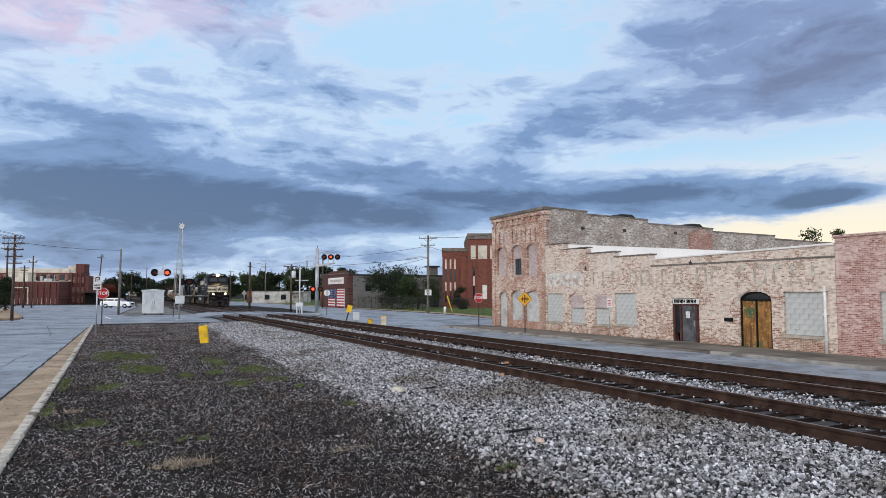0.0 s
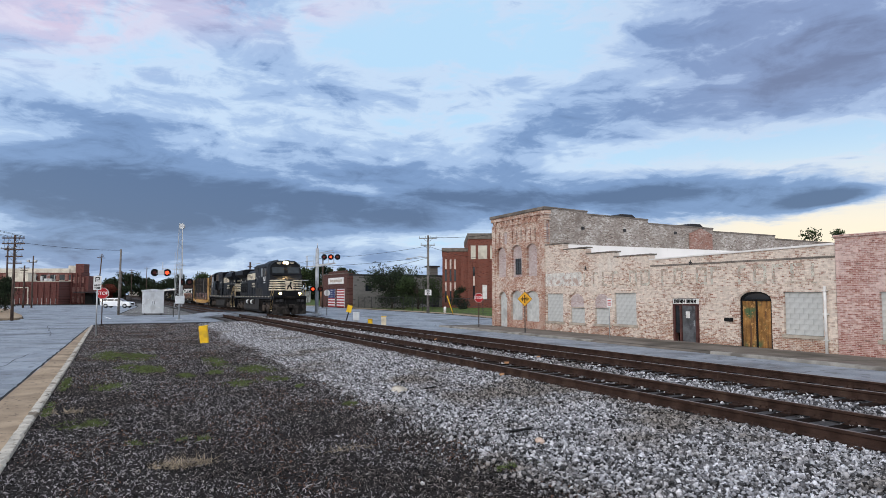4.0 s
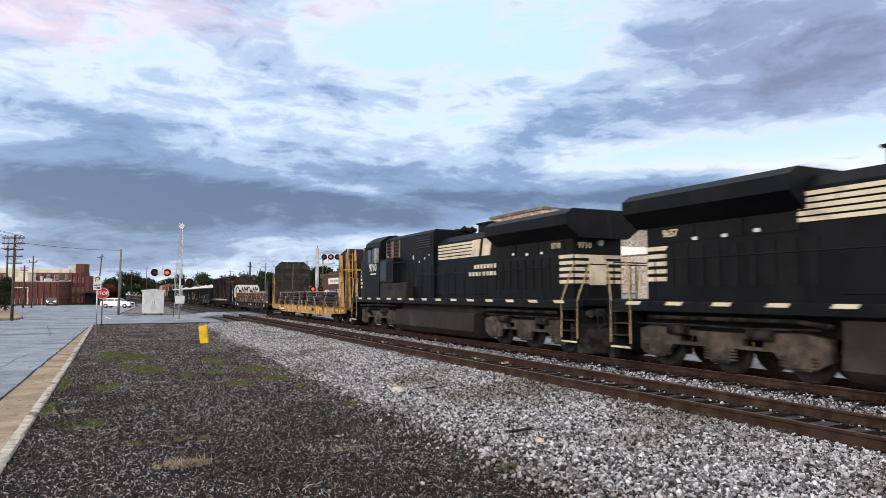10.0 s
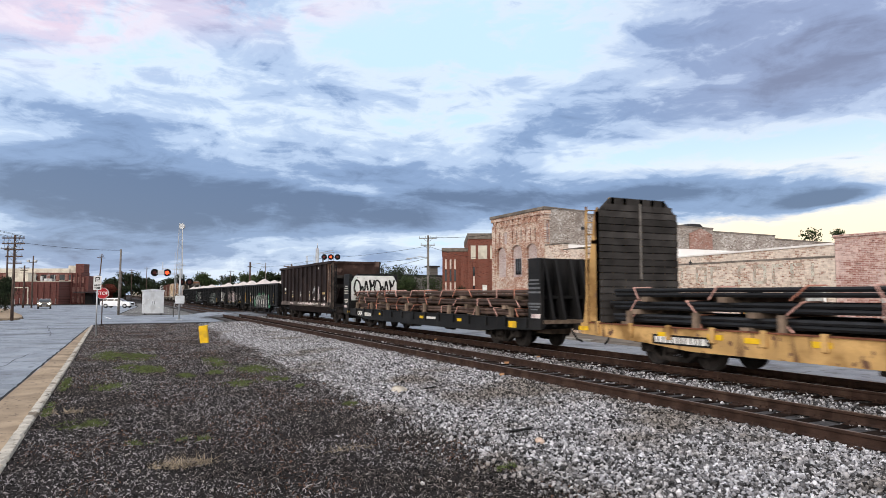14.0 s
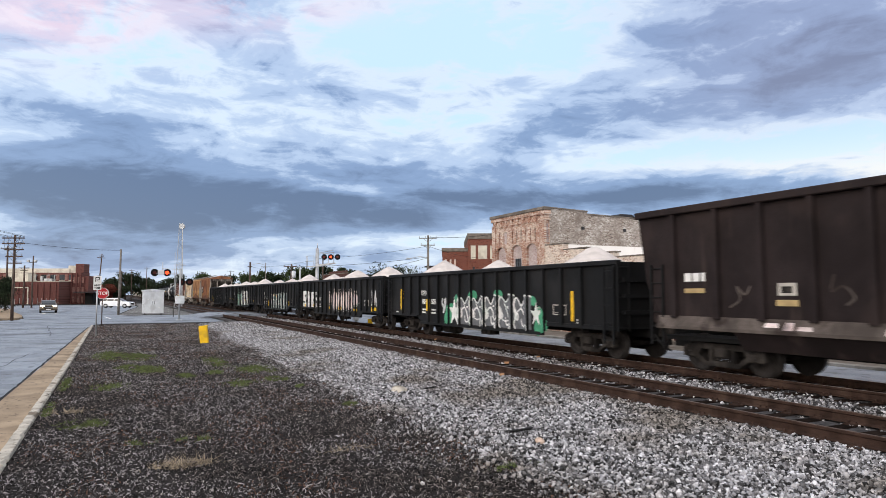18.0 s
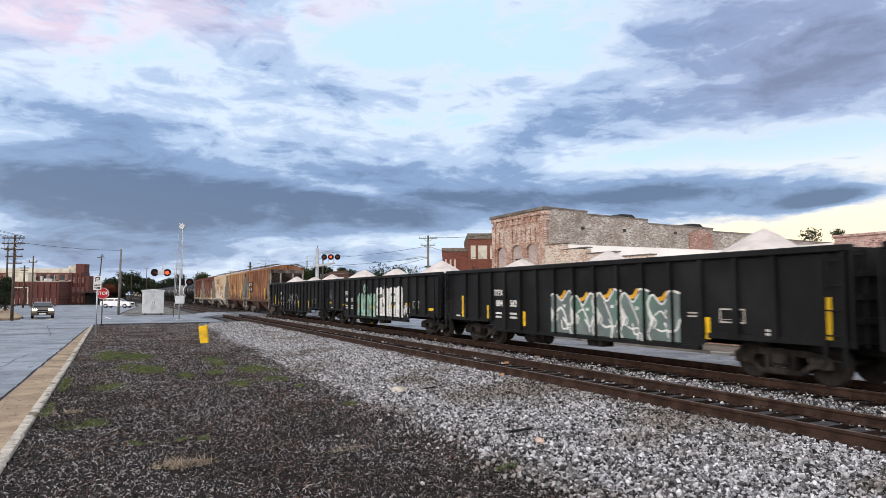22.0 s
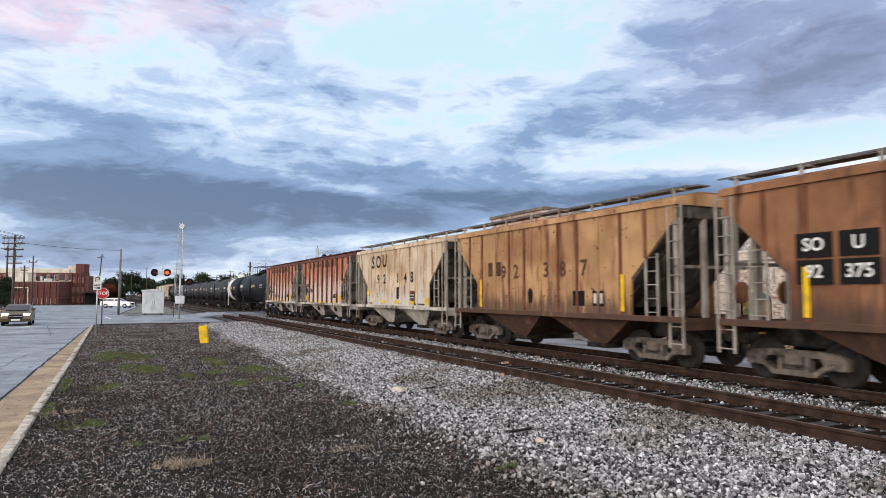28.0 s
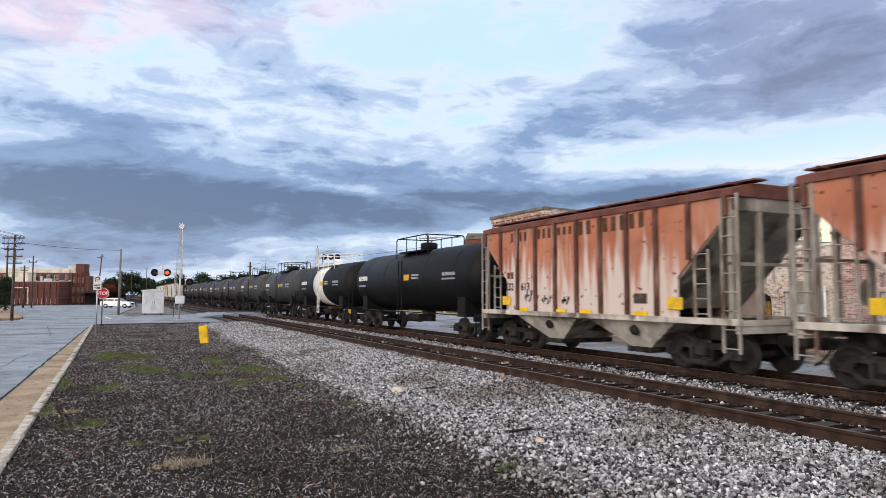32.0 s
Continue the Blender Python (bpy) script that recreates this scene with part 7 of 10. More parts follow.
def bar_load(c, x0, x1, layers, material, seed, label, straps=6):
    ob = thing("steel_load", label, "cargo", pose(c, TRACK_FAR, 0), "bundled steel loads")
    TRAIN.append((ob, c, 0))
    r = random.Random(seed)
    piles = [(x0, (x0 + x1) / 2 - 0.3), ((x0 + x1) / 2 + 0.2, x1)]
    for pi, (a, b) in enumerate(piles):
        z = 1.02
        for k in range(layers):
            for x in (a + 0.9, (a + b) / 2, b - 0.9):
                bm = B()
                dx = r.uniform(-0.5, 0.5)
                span(bm, x + dx - 0.12, x + dx + 0.12, -1.38, 1.34, z - 0.02, z + 0.105)
                part("dunnage", bm, M_DUNNAGE, ob)
            z += 0.09
            for y in (-0.98, -0.33, 0.33, 0.98):
                da, db = r.uniform(-0.25, 0.25), r.uniform(-0.25, 0.25)
                for i in range(5):
                    for j in range(2):
                        yy, zz = y - 0.24 + i * 0.12, z + 0.06 + j * 0.115
                        bm = B()
                        rod(bm, (a + da + r.uniform(-0.1, 0.1), yy, zz), (b + db + r.uniform(-0.1, 0.1), yy, zz), 0.058, None, 6)
                        part("steel_bar", bm, material, ob)
            z += 0.245
        for k in range(layers):
            for i in range(straps - 2):
                x = a + 0.6 + (i + r.uniform(-0.2, 0.2)) * (b - a - 1.2) / (straps - 3)
                z0_, lean = 1.06 + 0.335 * k, r.choice((-0.3, -0.18, 0.25, 0.4, 0.02))
                bm = B()
                pipe(bm, [(x, -1.315, z0_), (x + lean, -1.315, z0_ + 0.30), (x + lean, -0.7, z0_ + 0.31)], 0.02, 5)
                part("strap", bm, M_STRAPPALE if r.random() < 0.5 else M_STRAP, ob)
        for i in range(4):
            x = a + 0.8 + i * (b - a - 1.6) / 3
            bm = B()
            span(bm, x - 0.08, x + 0.08, -1.46, -1.34, 1.0, 1.42, 0.01)
            part("stake", bm, M_DUNNAGE, ob)
    return ob


def end_columns(ob):
    """Boxed side columns of the low end frames, with white stencils on the rear one."""
    for x0, x1 in ((-10.62, -9.56), (9.56, 10.30)):
        for s in (-1, 1):
            bm = B()
            span(bm, x0, x1, s * 1.36, s * 1.52, 0.72, 3.04, 0.02)
            col = part("end_column", bm, M_GON, ob)
            if s < 0:
                for z, w, h in ((2.32, 0.55, 0.06), (2.20, 0.62, 0.05), (2.06, 0.7, 0.07), (1.92, 0.72, 0.06), (1.55, 0.72, 0.06), (1.45, 0.66, 0.05), (1.36, 0.4, 0.04), (0.92, 0.5, 0.03)):
                    bm = B()
                    span(bm, (x0 + x1) / 2 - w / 2, (x0 + x1) / 2 + w / 2, -1.526, -1.51, z - h / 2, z + h / 2)
                    part("stencil_bar", bm, M_FADEPALE if x0 < 0 else M_GRAF4, col)
                bm = B()
                span(bm, x0 + 0.2, x0 + 0.72, -1.526, -1.51, 1.08, 1.22)
                part("notice", bm, M_GRAF3, col, "pale pink notice plate")


def solid_panel(ob, x0, x1, z0, z1):
    bm = B()
    span(bm, x0, x1, -1.545, -1.52, z0, z1)
    return part("stencil_panel", bm, M_BLACKDULL, ob, "black stencil panel")


F1 = flat_car(4.85, 10.35, M_FLATYELLOW, 4.66, 9.55, "yellow bulkhead flat wagon with tall plank end frames", "dark", M_PLANK)
bar_load(4.85, -9.2, 8.5, 3, M_BAR, 21, "dark steel bars strapped in layers on timbers")
solid_panel(F1, -7.4, -5.5, 0.62, 0.86), bars(F1, -7.3, -5.6, 0.74, 0.15, M_WHITE, -1.552, 3, "reporting_bars"), bars(F1, 2.6, 3.3, 0.82, 0.2, M_BLACKDULL, -1.545, 4, "data_bars")
reflectors(F1, (-10.2, -5.4, -2.8, 0.8, 5.2, 9.8), 0.88, 0.42, 0.12, -1.545)
ladder(F1, -9.95, -1.4, 1.0, 4.4, M_FLATYELLOW, 0.4, 10, "y")
ladder(F1, 9.4, -1.0, 1.0, 4.4, M_FLATYELLOW, 0.4, 10, "y"), ladder(F1, 9.4, 0.9, 1.0, 4.4, M_FLATYELLOW, 0.4, 10, "y")
bm = B()
span(bm, -9.475, -9.455, -0.03, 0.03, 2.3, 4.5)
part("pale_seam", bm, M_GALVDULL, F1)
for x in (-7.2, -4.6, -1.2, 2.0, 6.6, 8.4):
    bm = B()
    span(bm, x, x + 0.42, -1.548, -1.53, 0.80, 0.92)
    part("yellow_patch", bm, M_YELLOW, F1)
F2 = flat_car(-17.9, 10.3, M_GON, 3.06, 9.55, "black bulkhead flat wagon, low ends", "dark", M_GON)
bar_load(-17.9, -9.2, 9.1, 3, M_BARRUST, 22, "stacked rusty steel bars with orange straps", 8)
words(F2, "CAIX", -7.55, 0.80, 0.34, M_WHITE, -1.537, "reporting_mark"), bars(F2, -6.7, -5.7, 0.78, 0.19, M_WHITE, -1.545, 6, "number_bars"), bars(F2, 1.5, 2.4, 0.85, 0.1, M_WHITE, -1.545, 7, "data_bars")
reflectors(F2, (-9.6, -4.3, 0.9, 4.6), 0.85, 0.36, 0.11, -1.545), reflectors(F2, (8.6,), 0.83, 0.5, 0.22, -1.545)
bm = B()
prism(bm, [(-1.42, 1.5), (1.42, 1.5), (1.42, 2.55), (1.2, 2.95), (-1.2, 2.95), (-1.42, 2.55)], -9.474, -9.466, "x")
field = part("graffiti_fill", bm, M_GRAFWHITE, F2, "pale sprayed field on the end frame")
end_columns(F2)
bm = B()
for i in range(6):
    stroke(bm, smooth([(-1.30 + i * 0.42 + u * 0.48, 1.72 + 1.0 * v) for u, v in FORMS[(i * 2 + 1) % len(FORMS)]]), 0.10, 0.0)
for v in bm.verts:
    v.co = Vector((-9.460 + 0.002 * math.sin(v.co.x * 40), v.co.x, v.co.z))
part("graffiti_edge", bm, M_BLACKDULL, field, "dark sprayed strokes")


# -- wood chip wagon --
def chip_car(c):
    ob = car("wood_chip_wagon", "tall dark brown ribbed hopper gondola, rusted ends", c, "gondola wagon")
    rg_ = random.Random(6)
    for s in (-1, 1):
        bm = B()
        prism(bm, [(-7.9, 1.15), (5.3, 1.15), (5.3, 3.9), (-8.4, 3.9)], s * 1.46, s * 1.52, "y")
        side = part("side_sheet", bm, M_BROWNCAR, ob)
        bm = B()
        prism(bm, [(s * 1.52, 1.34), (s * 1.56, 1.34), (s * 1.66, 1.10), (s * 1.66, 1.03), (s * 1.46, 1.03), (s * 1.46, 1.34)], -7.7, 6.3, "x")
        part("lower_ledge", bm, M_SKIRT, ob, "dusty ledge with scraped paint")
        bm = B()
        prism(bm, [(s * 1.60, 1.03), (s * 1.28, 0.62), (s * 1.18, 0.62), (s * 1.40, 1.03)], -5.4, 5.2, "x")
        part("lower_skirt", bm, M_BROWNCAR, ob)
        bm = B()
        span(bm, -8.45, 6.5, s * 1.42, s * 1.66, 3.80, 3.97, 0.02)
        part("top_chord", bm, M_BROWNCAR, ob)
        for x in (-7.14, -5.85, -4.66, -3.47, -2.3, -1.05, 0.22, 1.5, 2.75, 3.98, 5.2):
            bm = B()
            prism(bm, [(x - 0.09, 1.3), (x + 0.09, 1.3), (x + 0.055, 3.82), (x - 0.055, 3.82)], s * 1.51, s * 1.64, "y")
            part("side_post", bm, M_BROWNCAR, ob)
        bm = B()
        prism(bm, [(5.3, 1.05), (6.2, 1.05), (6.35, 3.82), (5.3, 3.82)], s * 1.44, s * 1.53, "y")
        part("end_panel", bm, M_RUSTEND, ob, "end panel bleached with rust and scraped paint")
        bm = B()
        span(bm, 6.42, 6.56, s * 1.46, s * 1.6, 0.95, 3.85)
        part("corner_post", bm, M_GRIMEBROWN, ob)
        ladder(ob, 6.2, s * 1.62, 0.75, 3.7, M_BLACKDULL, 0.5, 8)
        ladder(ob, 6.95, s * 1.5, 0.75, 3.7, M_BLACKDULL, 0.36, 8)
        bm = B()
        pipe(bm, [(-7.55, s * 1.5, 0.75), (-8.1, s * 1.52, 2.2), (-8.4, s * 1.5, 3.85)], 0.035)
        part("end_brace", bm, M_BROWNCAR, ob)
        ladder(ob, -7.75, s * 1.56, 0.6, 2.6, M_BLACKDULL, 0.4, 6)
        bm = B()
        pipe(bm, [(6.6, s * 1.35, 1.3), (7.2, s * 1.3, 2.2)], 0.04), span(bm, 6.6, 6.72, s * 1.34, s * 1.44, 1.0, 3.3)
        part("end_brace", bm, M_BROWNCAR, ob)
    # front end: rusty upper panel, slope sheet, cross beams, brake reservoir
    bm = B()
    prism(bm, [(6.42, 3.92), (6.62, 3.94), (6.56, 2.95), (6.36, 2.8)], -1.5, 1.5, "y")
    upper = part("end_wall", bm, M_RUSTTOP, ob, "rust-stained upper end sheet with bent edge")
    for y in (-1.1, -0.2, 0.75):
        bm = B()
        prism(bm, [(6.5, 3.9), (6.74, 3.86 + rg_.uniform(-0.06, 0.06)), (6.72, 3.78), (6.5, 3.8)], y - 0.38, y + 0.38, "y")
        part("bent_edge", bm, M_RUSTTOP, upper)
    bm = B()
    prism(bm, [(6.36, 2.85), (6.44, 2.85), (5.5, 1.25), (5.4, 1.25)], -1.42, 1.42, "y")
    part("slope_sheet", bm, M_BROWNCAR, ob)
    for x, z in ((6.62, 2.85), (6.66, 2.25)):
        bm = B()
        span(bm, x, x + 0.16, -1.48, 1.48, z, z + 0.2, 0.02)
        part("end_beam", bm, M_GRIME, ob)
    bm = B()
    span(bm, 5.6, 7.2, -1.5, 1.5, 0.96, 1.06), span(bm, 7.1, 7.25, -1.5, 1.5, 0.72, 1.1)
    part("end_platform", bm, M_GRIME, ob)
    bm = B()
    rod(bm, (6.75, -0.75, 1.55), (6.75, 0.6, 1.55), 0.27, None, 14)
    part("air_reservoir", bm, M_GRIMEBROWN, ob)
    bm = B()
    prism(bm, [(-8.0, 1.15), (-7.9, 1.15), (-8.3, 3.9), (-8.4, 3.9)], -1.46, 1.46, "y")
    part("end_wall", bm, M_BROWNCAR, ob)
    bm = B()
    span(bm, -7.8, 6.1, -1.3, 1.3, 0.75, 0.85), span(bm, -8.4, 7.2, -0.35, 0.35, 0.5, 0.95)
    part("underframe", bm, M_BLACKDULL, ob)
    # stencils, sprayed marks and scraped patches between the posts
    y = -1.524
    bars(ob, -6.85, -6.2, 2.26, 0.2, M_WHITE, y - 0.004, 2, "reporting_bars")
    for x, z, w, h in ((-6.55, 1.94, 0.6, 0.11), (-4.1, 1.68, 0.5, 0.13), (1.0, 1.80, 0.5, 0.16), (4.62, 1.91, 0.95, 0.13)):
        bm = B()
        span(bm, x - w / 2, x + w / 2, y - 0.016, y + 0.01, z - h / 2, z + h / 2)
        part("reflector", bm, M_HANDRAIL, ob)
    for x, z, w, h, m_ in ((-4.1, 1.96, 0.42, 0.26, M_FADEPALE), (-4.1, 1.95, 0.26, 0.14, M_GRIME), (0.98, 1.88, 0.52, 0.44, M_GRIME), (3.62, 1.70, 0.46, 0.30, M_FADEPALE), (3.62, 1.70, 0.36, 0.21, M_GRIME), (4.6, 1.58, 0.24, 0.22, M_GRAF3), (2.05, 1.62, 0.22, 0.1, M_FADEPALE),
                           (2.05, 1.5, 0.5, 0.06, M_GRAF3), (0.95, 1.52, 0.5, 0.07, M_FADEPALE), (-1.55, 1.5, 0.4, 0.07, M_BLACKDULL), (0.95, 1.42, 0.5, 0.06, M_BLACKDULL), (3.1, 3.6, 0.12, 0.1, M_WHITE)):
        bm = B()
        d = 0.005 + 0.003 * (m_ is M_GRIME)
        span(bm, x - w / 2, x + w / 2, y - d, y + 0.01, z - h / 2, z + h / 2)
        part("stencil_patch", bm, m_, ob)
    sprays = [(0.98, 1.85, 0.42, 0.5, M_FADEPALE, [(math.cos(q * 0.52) * 0.5 + 0.5, math.sin(q * 0.52) * 0.5 + 0.5) for q in range(13)], 0.06), (3.12, 1.88, 0.20, 0.9, M_GRAF3, [(0.3, 0.0), (0.45, 0.4), (0.5, 0.8), (0.9, 1.0), (0.7, 0.5), (0.75, 0.05)], 0.10)]
    for k, (x, z, w, h, m_) in enumerate(((2.05, 2.08, 0.7, 0.5, M_GRAF1), (2.3, 2.2, 0.4, 0.4, M_GRAF1), (-1.55, 1.85, 0.6, 0.45, M_GRAF1), (-0.4, 1.85, 0.6, 0.6, M_GRIMEBROWN), (-2.9, 1.95, 0.6, 0.6, M_SKIRT), (-5.25, 1.8, 0.6, 0.5, M_SKIRT), (-0.4, 1.9, 0.5, 0.5, M_SKIRT), (-1.5, 1.75, 0.7, 0.2, M_FADEPALE))):
        sprays.append((x, z, w, h, m_, FORMS[k % len(FORMS)], 0.05))
    for x, z, w, h, m_, form, wd in sprays:
        bm = B()
        stroke(bm, smooth([(x + (u - 0.5) * w, z + (v - 0.5) * h) for u, v in form]), wd, y - 0.012)
        part("sprayed_mark", bm, m_, ob)
    for x0, x1 in ((-2.1, -0.6), (-0.4, 0.5), (0.75, 1.5), (1.55, 3.1), (-4.6, -3.4), (4.2, 4.9)):
        x = x0
        while x < x1:
            w = rg_.uniform(0.12, 0.4)
            bm = B()
            z0, z1 = 1.12 + rg_.uniform(0, 0.06), 1.26 + rg_.uniform(-0.05, 0.05)
            vs = [bm.verts.new(p) for p in ((x, -1.657 + (z0 - 1.10) * 0.4167, z0), (x + w, -1.657 + (z0 - 1.10) * 0.4167, z0), (x + w * 0.9, -1.657 + (z1 - 1.10) * 0.4167, z1), (x + 0.03, -1.657 + (z1 - 1.10) * 0.4167, z1))]
            for v in vs:
                v.co.y -= 0.006
            bm.faces.new(vs)
            part("scraped_paint", bm, M_GRAF3 if rg_.random() < 0.7 else M_FADEPALE, ob)
            x += w + rg_.uniform(0.02, 0.15)
    freight_trucks(ob, (-6.2, 5.76), "dark")
    couplers(ob, 7.85, 9.0)


chip_car(-37.25)


# -- gondolas with aggregate --
def gondola_body(ob, half=8.5):
    for s in (-1, 1):
        bm = B()
        prism(bm, [(-half, 0.90), (-5.2, 0.90), (-4.7, 0.60), (4.7, 0.60), (5.2, 0.90), (half, 0.90), (half, 2.72), (-half, 2.72)], s * 1.45, s * 1.50, "y")
        part("side_sheet", bm, M_GON, ob)
        bm = B()
        span(bm, -half - 0.03, half + 0.03, s * 1.42, s * 1.62, 2.66, 2.80, 0.02)
        part("top_chord", bm, M_GON, ob)
        bm = B()
        span(bm, -half, -5.1, s * 1.42, s * 1.56, 0.86, 0.98), span(bm, 5.1, half, s * 1.42, s * 1.56, 0.86, 0.98), span(bm, -4.8, 4.8, s * 1.42, s * 1.56, 0.56, 0.66)
        part("bottom_chord", bm, M_GON, ob)
        for x in GON_POSTS:
            zb = 0.62 if abs(x) < 4.8 else 0.92
            bm = B()
            prism(bm, [(x - 0.085, zb), (x + 0.085, zb), (x + 0.05, 2.68), (x - 0.05, 2.68)], s * 1.49, s * 1.60, "y")
            part("side_post", bm, M_GON, ob)
    for e in (-1, 1):
        bm = B()
        span(bm, e * (half - 0.05), e * half, -1.46, 1.46, 0.9, 2.75)
        for z in (1.3, 1.75, 2.2):
            span(bm, e * half, e * (half + 0.1), -1.4, 1.4, z, z + 0.12)
        part("end_wall", bm, M_GON, ob)
        ladder(ob, e * (half + 0.06), -1.4, 0.85, 2.7, M_GON, 0.4, 5, "y")
        ladder(ob, e * (half - 0.28), -1.64, 0.5, 2.6, M_GON, 0.4, 5)
    bm = B()
    span(bm, -half, half, -1.4, 1.4, 0.95, 1.05), span(bm, -half, half, -0.35, 0.35, 0.65, 0.95)
    part("underframe", bm, M_BLACKDULL, ob)
    bm = B()
    rod(bm, (-3.4, -0.9, 0.42), (-2.2, -0.9, 0.42), 0.2, None, 12), span(bm, 0.2, 0.9, -1.2, -0.8, 0.35, 0.55)
    part("brake_gear", bm, M_GRIME, ob)
    freight_trucks(ob, (-6.6, 6.6), "dark")
    couplers(ob, half + 0.6)


def sand_load(c, seed):
    r = random.Random(seed)
    peaks = [(-5.4 + r.uniform(-0.4, 0.4), 3.35 + r.uniform(-0.1, 0.15)), (0 + r.uniform(-0.5, 0.5), 3.3 + r.uniform(-0.1, 0.15)), (5.2 + r.uniform(-0.4, 0.4), 3.4 + r.uniform(-0.1, 0.12))]
    bm = B()
    grid = []
    for i in range(69):
        x = -8.4 + i * 16.8 / 68
        row = []
        for j in range(15):
            y = -1.44 + j * 2.88 / 14
            z = max([2.15] + [h - 0.62 * math.hypot(x - px0, y * 0.95) ** 1.05 for px0, h in peaks])
            row.append(bm.verts.new((x, y, z + 0.03 * noise.noise((x * 3, y * 3, seed)))))
        grid.append(row)
    for a, b in zip(grid, grid[1:]):
        for j in range(14):
            bm.faces.new((a[j], b[j], b[j + 1], a[j + 1])).smooth = True
    low = [bm.verts.new((x, y, 1.06)) for x, y in ((-8.4, -1.44), (8.4, -1.44), (8.4, 1.44), (-8.4, 1.44))]
    bm.faces.new(low)
    for a, b, run in ((0, 1, [g[0] for g in grid]), (2, 3, [g[-1] for g in grid][::-1]), (1, 2, grid[-1]), (3, 0, grid[0][::-1])):
        bm.faces.new([low[b], low[a]] + run)
    ob = solid("aggregate_load", "heaped pale aggregate filling a gondola wagon", "cargo", bm, M_SAND, pose(c, TRACK_FAR, 0), "heaped loads")
    TRAIN.append((ob, c, 0))


GON = [(-55.0, "503", "black ribbed gondola with silver and green graffiti"), (-72.85, "517", "black ribbed gondola with pinkish white graffiti"), (-90.5, "583", "black ribbed gondola with grey bubble graffiti"),
       (-108.1, "511", "black ribbed gondola with green and white graffiti"), (-125.7, "590", "black ribbed gondola with thin white scrawl")]
for i, (c, digits, lab) in enumerate(GON):
    g = car("gondola_wagon", lab, c, "gondola wagon", "black gondolas")
    gondola_body(g, GON_HALF)
    sand_load(c, 40 + i)
    x = -4.44
    words(g, "ITFX", x, 1.90, 0.30, M_WHITE, -1.507, "reporting_mark")
    words(g, "804", x + 0.06, 1.53, 0.31, M_WHITE, -1.507), words(g, digits, x + 1.0, 1.53, 0.31, M_WHITE, -1.507)
    for k, z in enumerate((1.19, 1.06)):
        bars(g, x - 0.2, x + 0.2, z, 0.07, M_WHITE, -1.504, 10 + i + k, "data_bars"), bars(g, x + 0.78, x + 1.2, z, 0.07, M_WHITE, -1.504, 12 + k, "data_bars")
    bars(g, -7.75, -7.45, 1.02, 0.06, M_WHITE, -1.504, 25, "data_bars"), bars(g, 6.6, 6.95, 1.10, 0.05, M_WHITE, -1.504, 26, "data_bars"), bars(g, 6.6, 6.95, 1.02, 0.05, M_WHITE, -1.504, 27, "data_bars")
    bars(g, 4.45, 4.9, 1.42, 0.035, M_FADEPALE, -1.504, 28, "data_bars"), bars(g, 4.45, 4.9, 1.34, 0.035, M_FADEPALE, -1.504, 29, "data_bars")
    bm = B()
    for a_, b_, c_, d_ in ((5.4, 6.08, 1.22, 1.25), (5.4, 6.08, 1.29, 1.30), (5.4, 6.08, 1.51, 1.54), (5.4, 5.43, 1.25, 1.51), (6.05, 6.08, 1.25, 1.51), (5.73, 5.75, 1.30, 1.51)):
        span(bm, a_, b_, -1.506, -1.49, c_, d_)
    part("stencil_frame", bm, M_FADEPALE, g)
    if i == 0:
        clouds = []
        for cx, cz, w in ((-2.0, 0.95, 0.55), (-1.75, 1.25, 0.4), (-1.25, 1.72, 0.22), (0.15, 1.82, 0.28), (2.05, 1.84, 0.26), (4.15, 1.62, 0.3), (4.65, 1.25, 0.36), (4.7, 0.86, 0.5), (-1.0, 1.1, 0.3), (1.1, 1.3, 0.3)):
            clouds += strip(smooth([(cx - 0.14, cz - 0.1), (cx, cz + 0.05), (cx + 0.16, cz)], 3), w)
        paint(g, "spray_cloud", clouds, M_GRAF2, 0)
        wave_piece(g, -1.0, 4.15, 0.68, 1.86, 5, M_GRAF4, M_GRAFWHITE, 51)
        stars = []
        for cx, cz, w in ((-1.45, 1.15, 0.42), (4.45, 1.2, 0.29)):
            for k in range(5):
                q = 1.57 + k * 1.2566
                stars.append([(cx + w * 1.25 * math.cos(q), cz + w * 1.45 * math.sin(q)), (cx + w * 0.5 * math.cos(q + 0.63), cz + w * 0.5 * math.sin(q + 0.63)), (cx, cz), (cx + w * 0.5 * math.cos(q - 0.63), cz + w * 0.5 * math.sin(q - 0.63))])
        paint(g, "graffiti_star", stars, M_GRAFWHITE, 3)
        tag_piece(g, -2.62, -2.1, 1.1, 1.7, 3, M_GRAF1, 58, 0.09)
        yellow(g, -6.87, 1.14, 2.1), yellow(g, -3.92, 1.15, 1.65), yellow(g, 6.4, 1.05, 1.95)
    elif i == 1:
        oval_piece(g, ((-1.1, 0.28, 1.27, 1.9), (-0.12, 0.44, 0.88, 2.04), (0.9, 0.40, 0.90, 2.03), (1.9, 0.41, 0.92, 2.03), (2.9, 0.37, 0.95, 2.03), (3.88, 0.34, 1.22, 1.90)), M_GRAF3, M_GRAF1, 52)
        block_piece(g, -8.1, -4.75, 0.95, 2.1, 3, M_GRAFWHITE, M_GON, 59)
        tag_piece(g, 6.5, 7.35, 1.2, 2.1, 4, M_GRAF1, 60, 0.06)
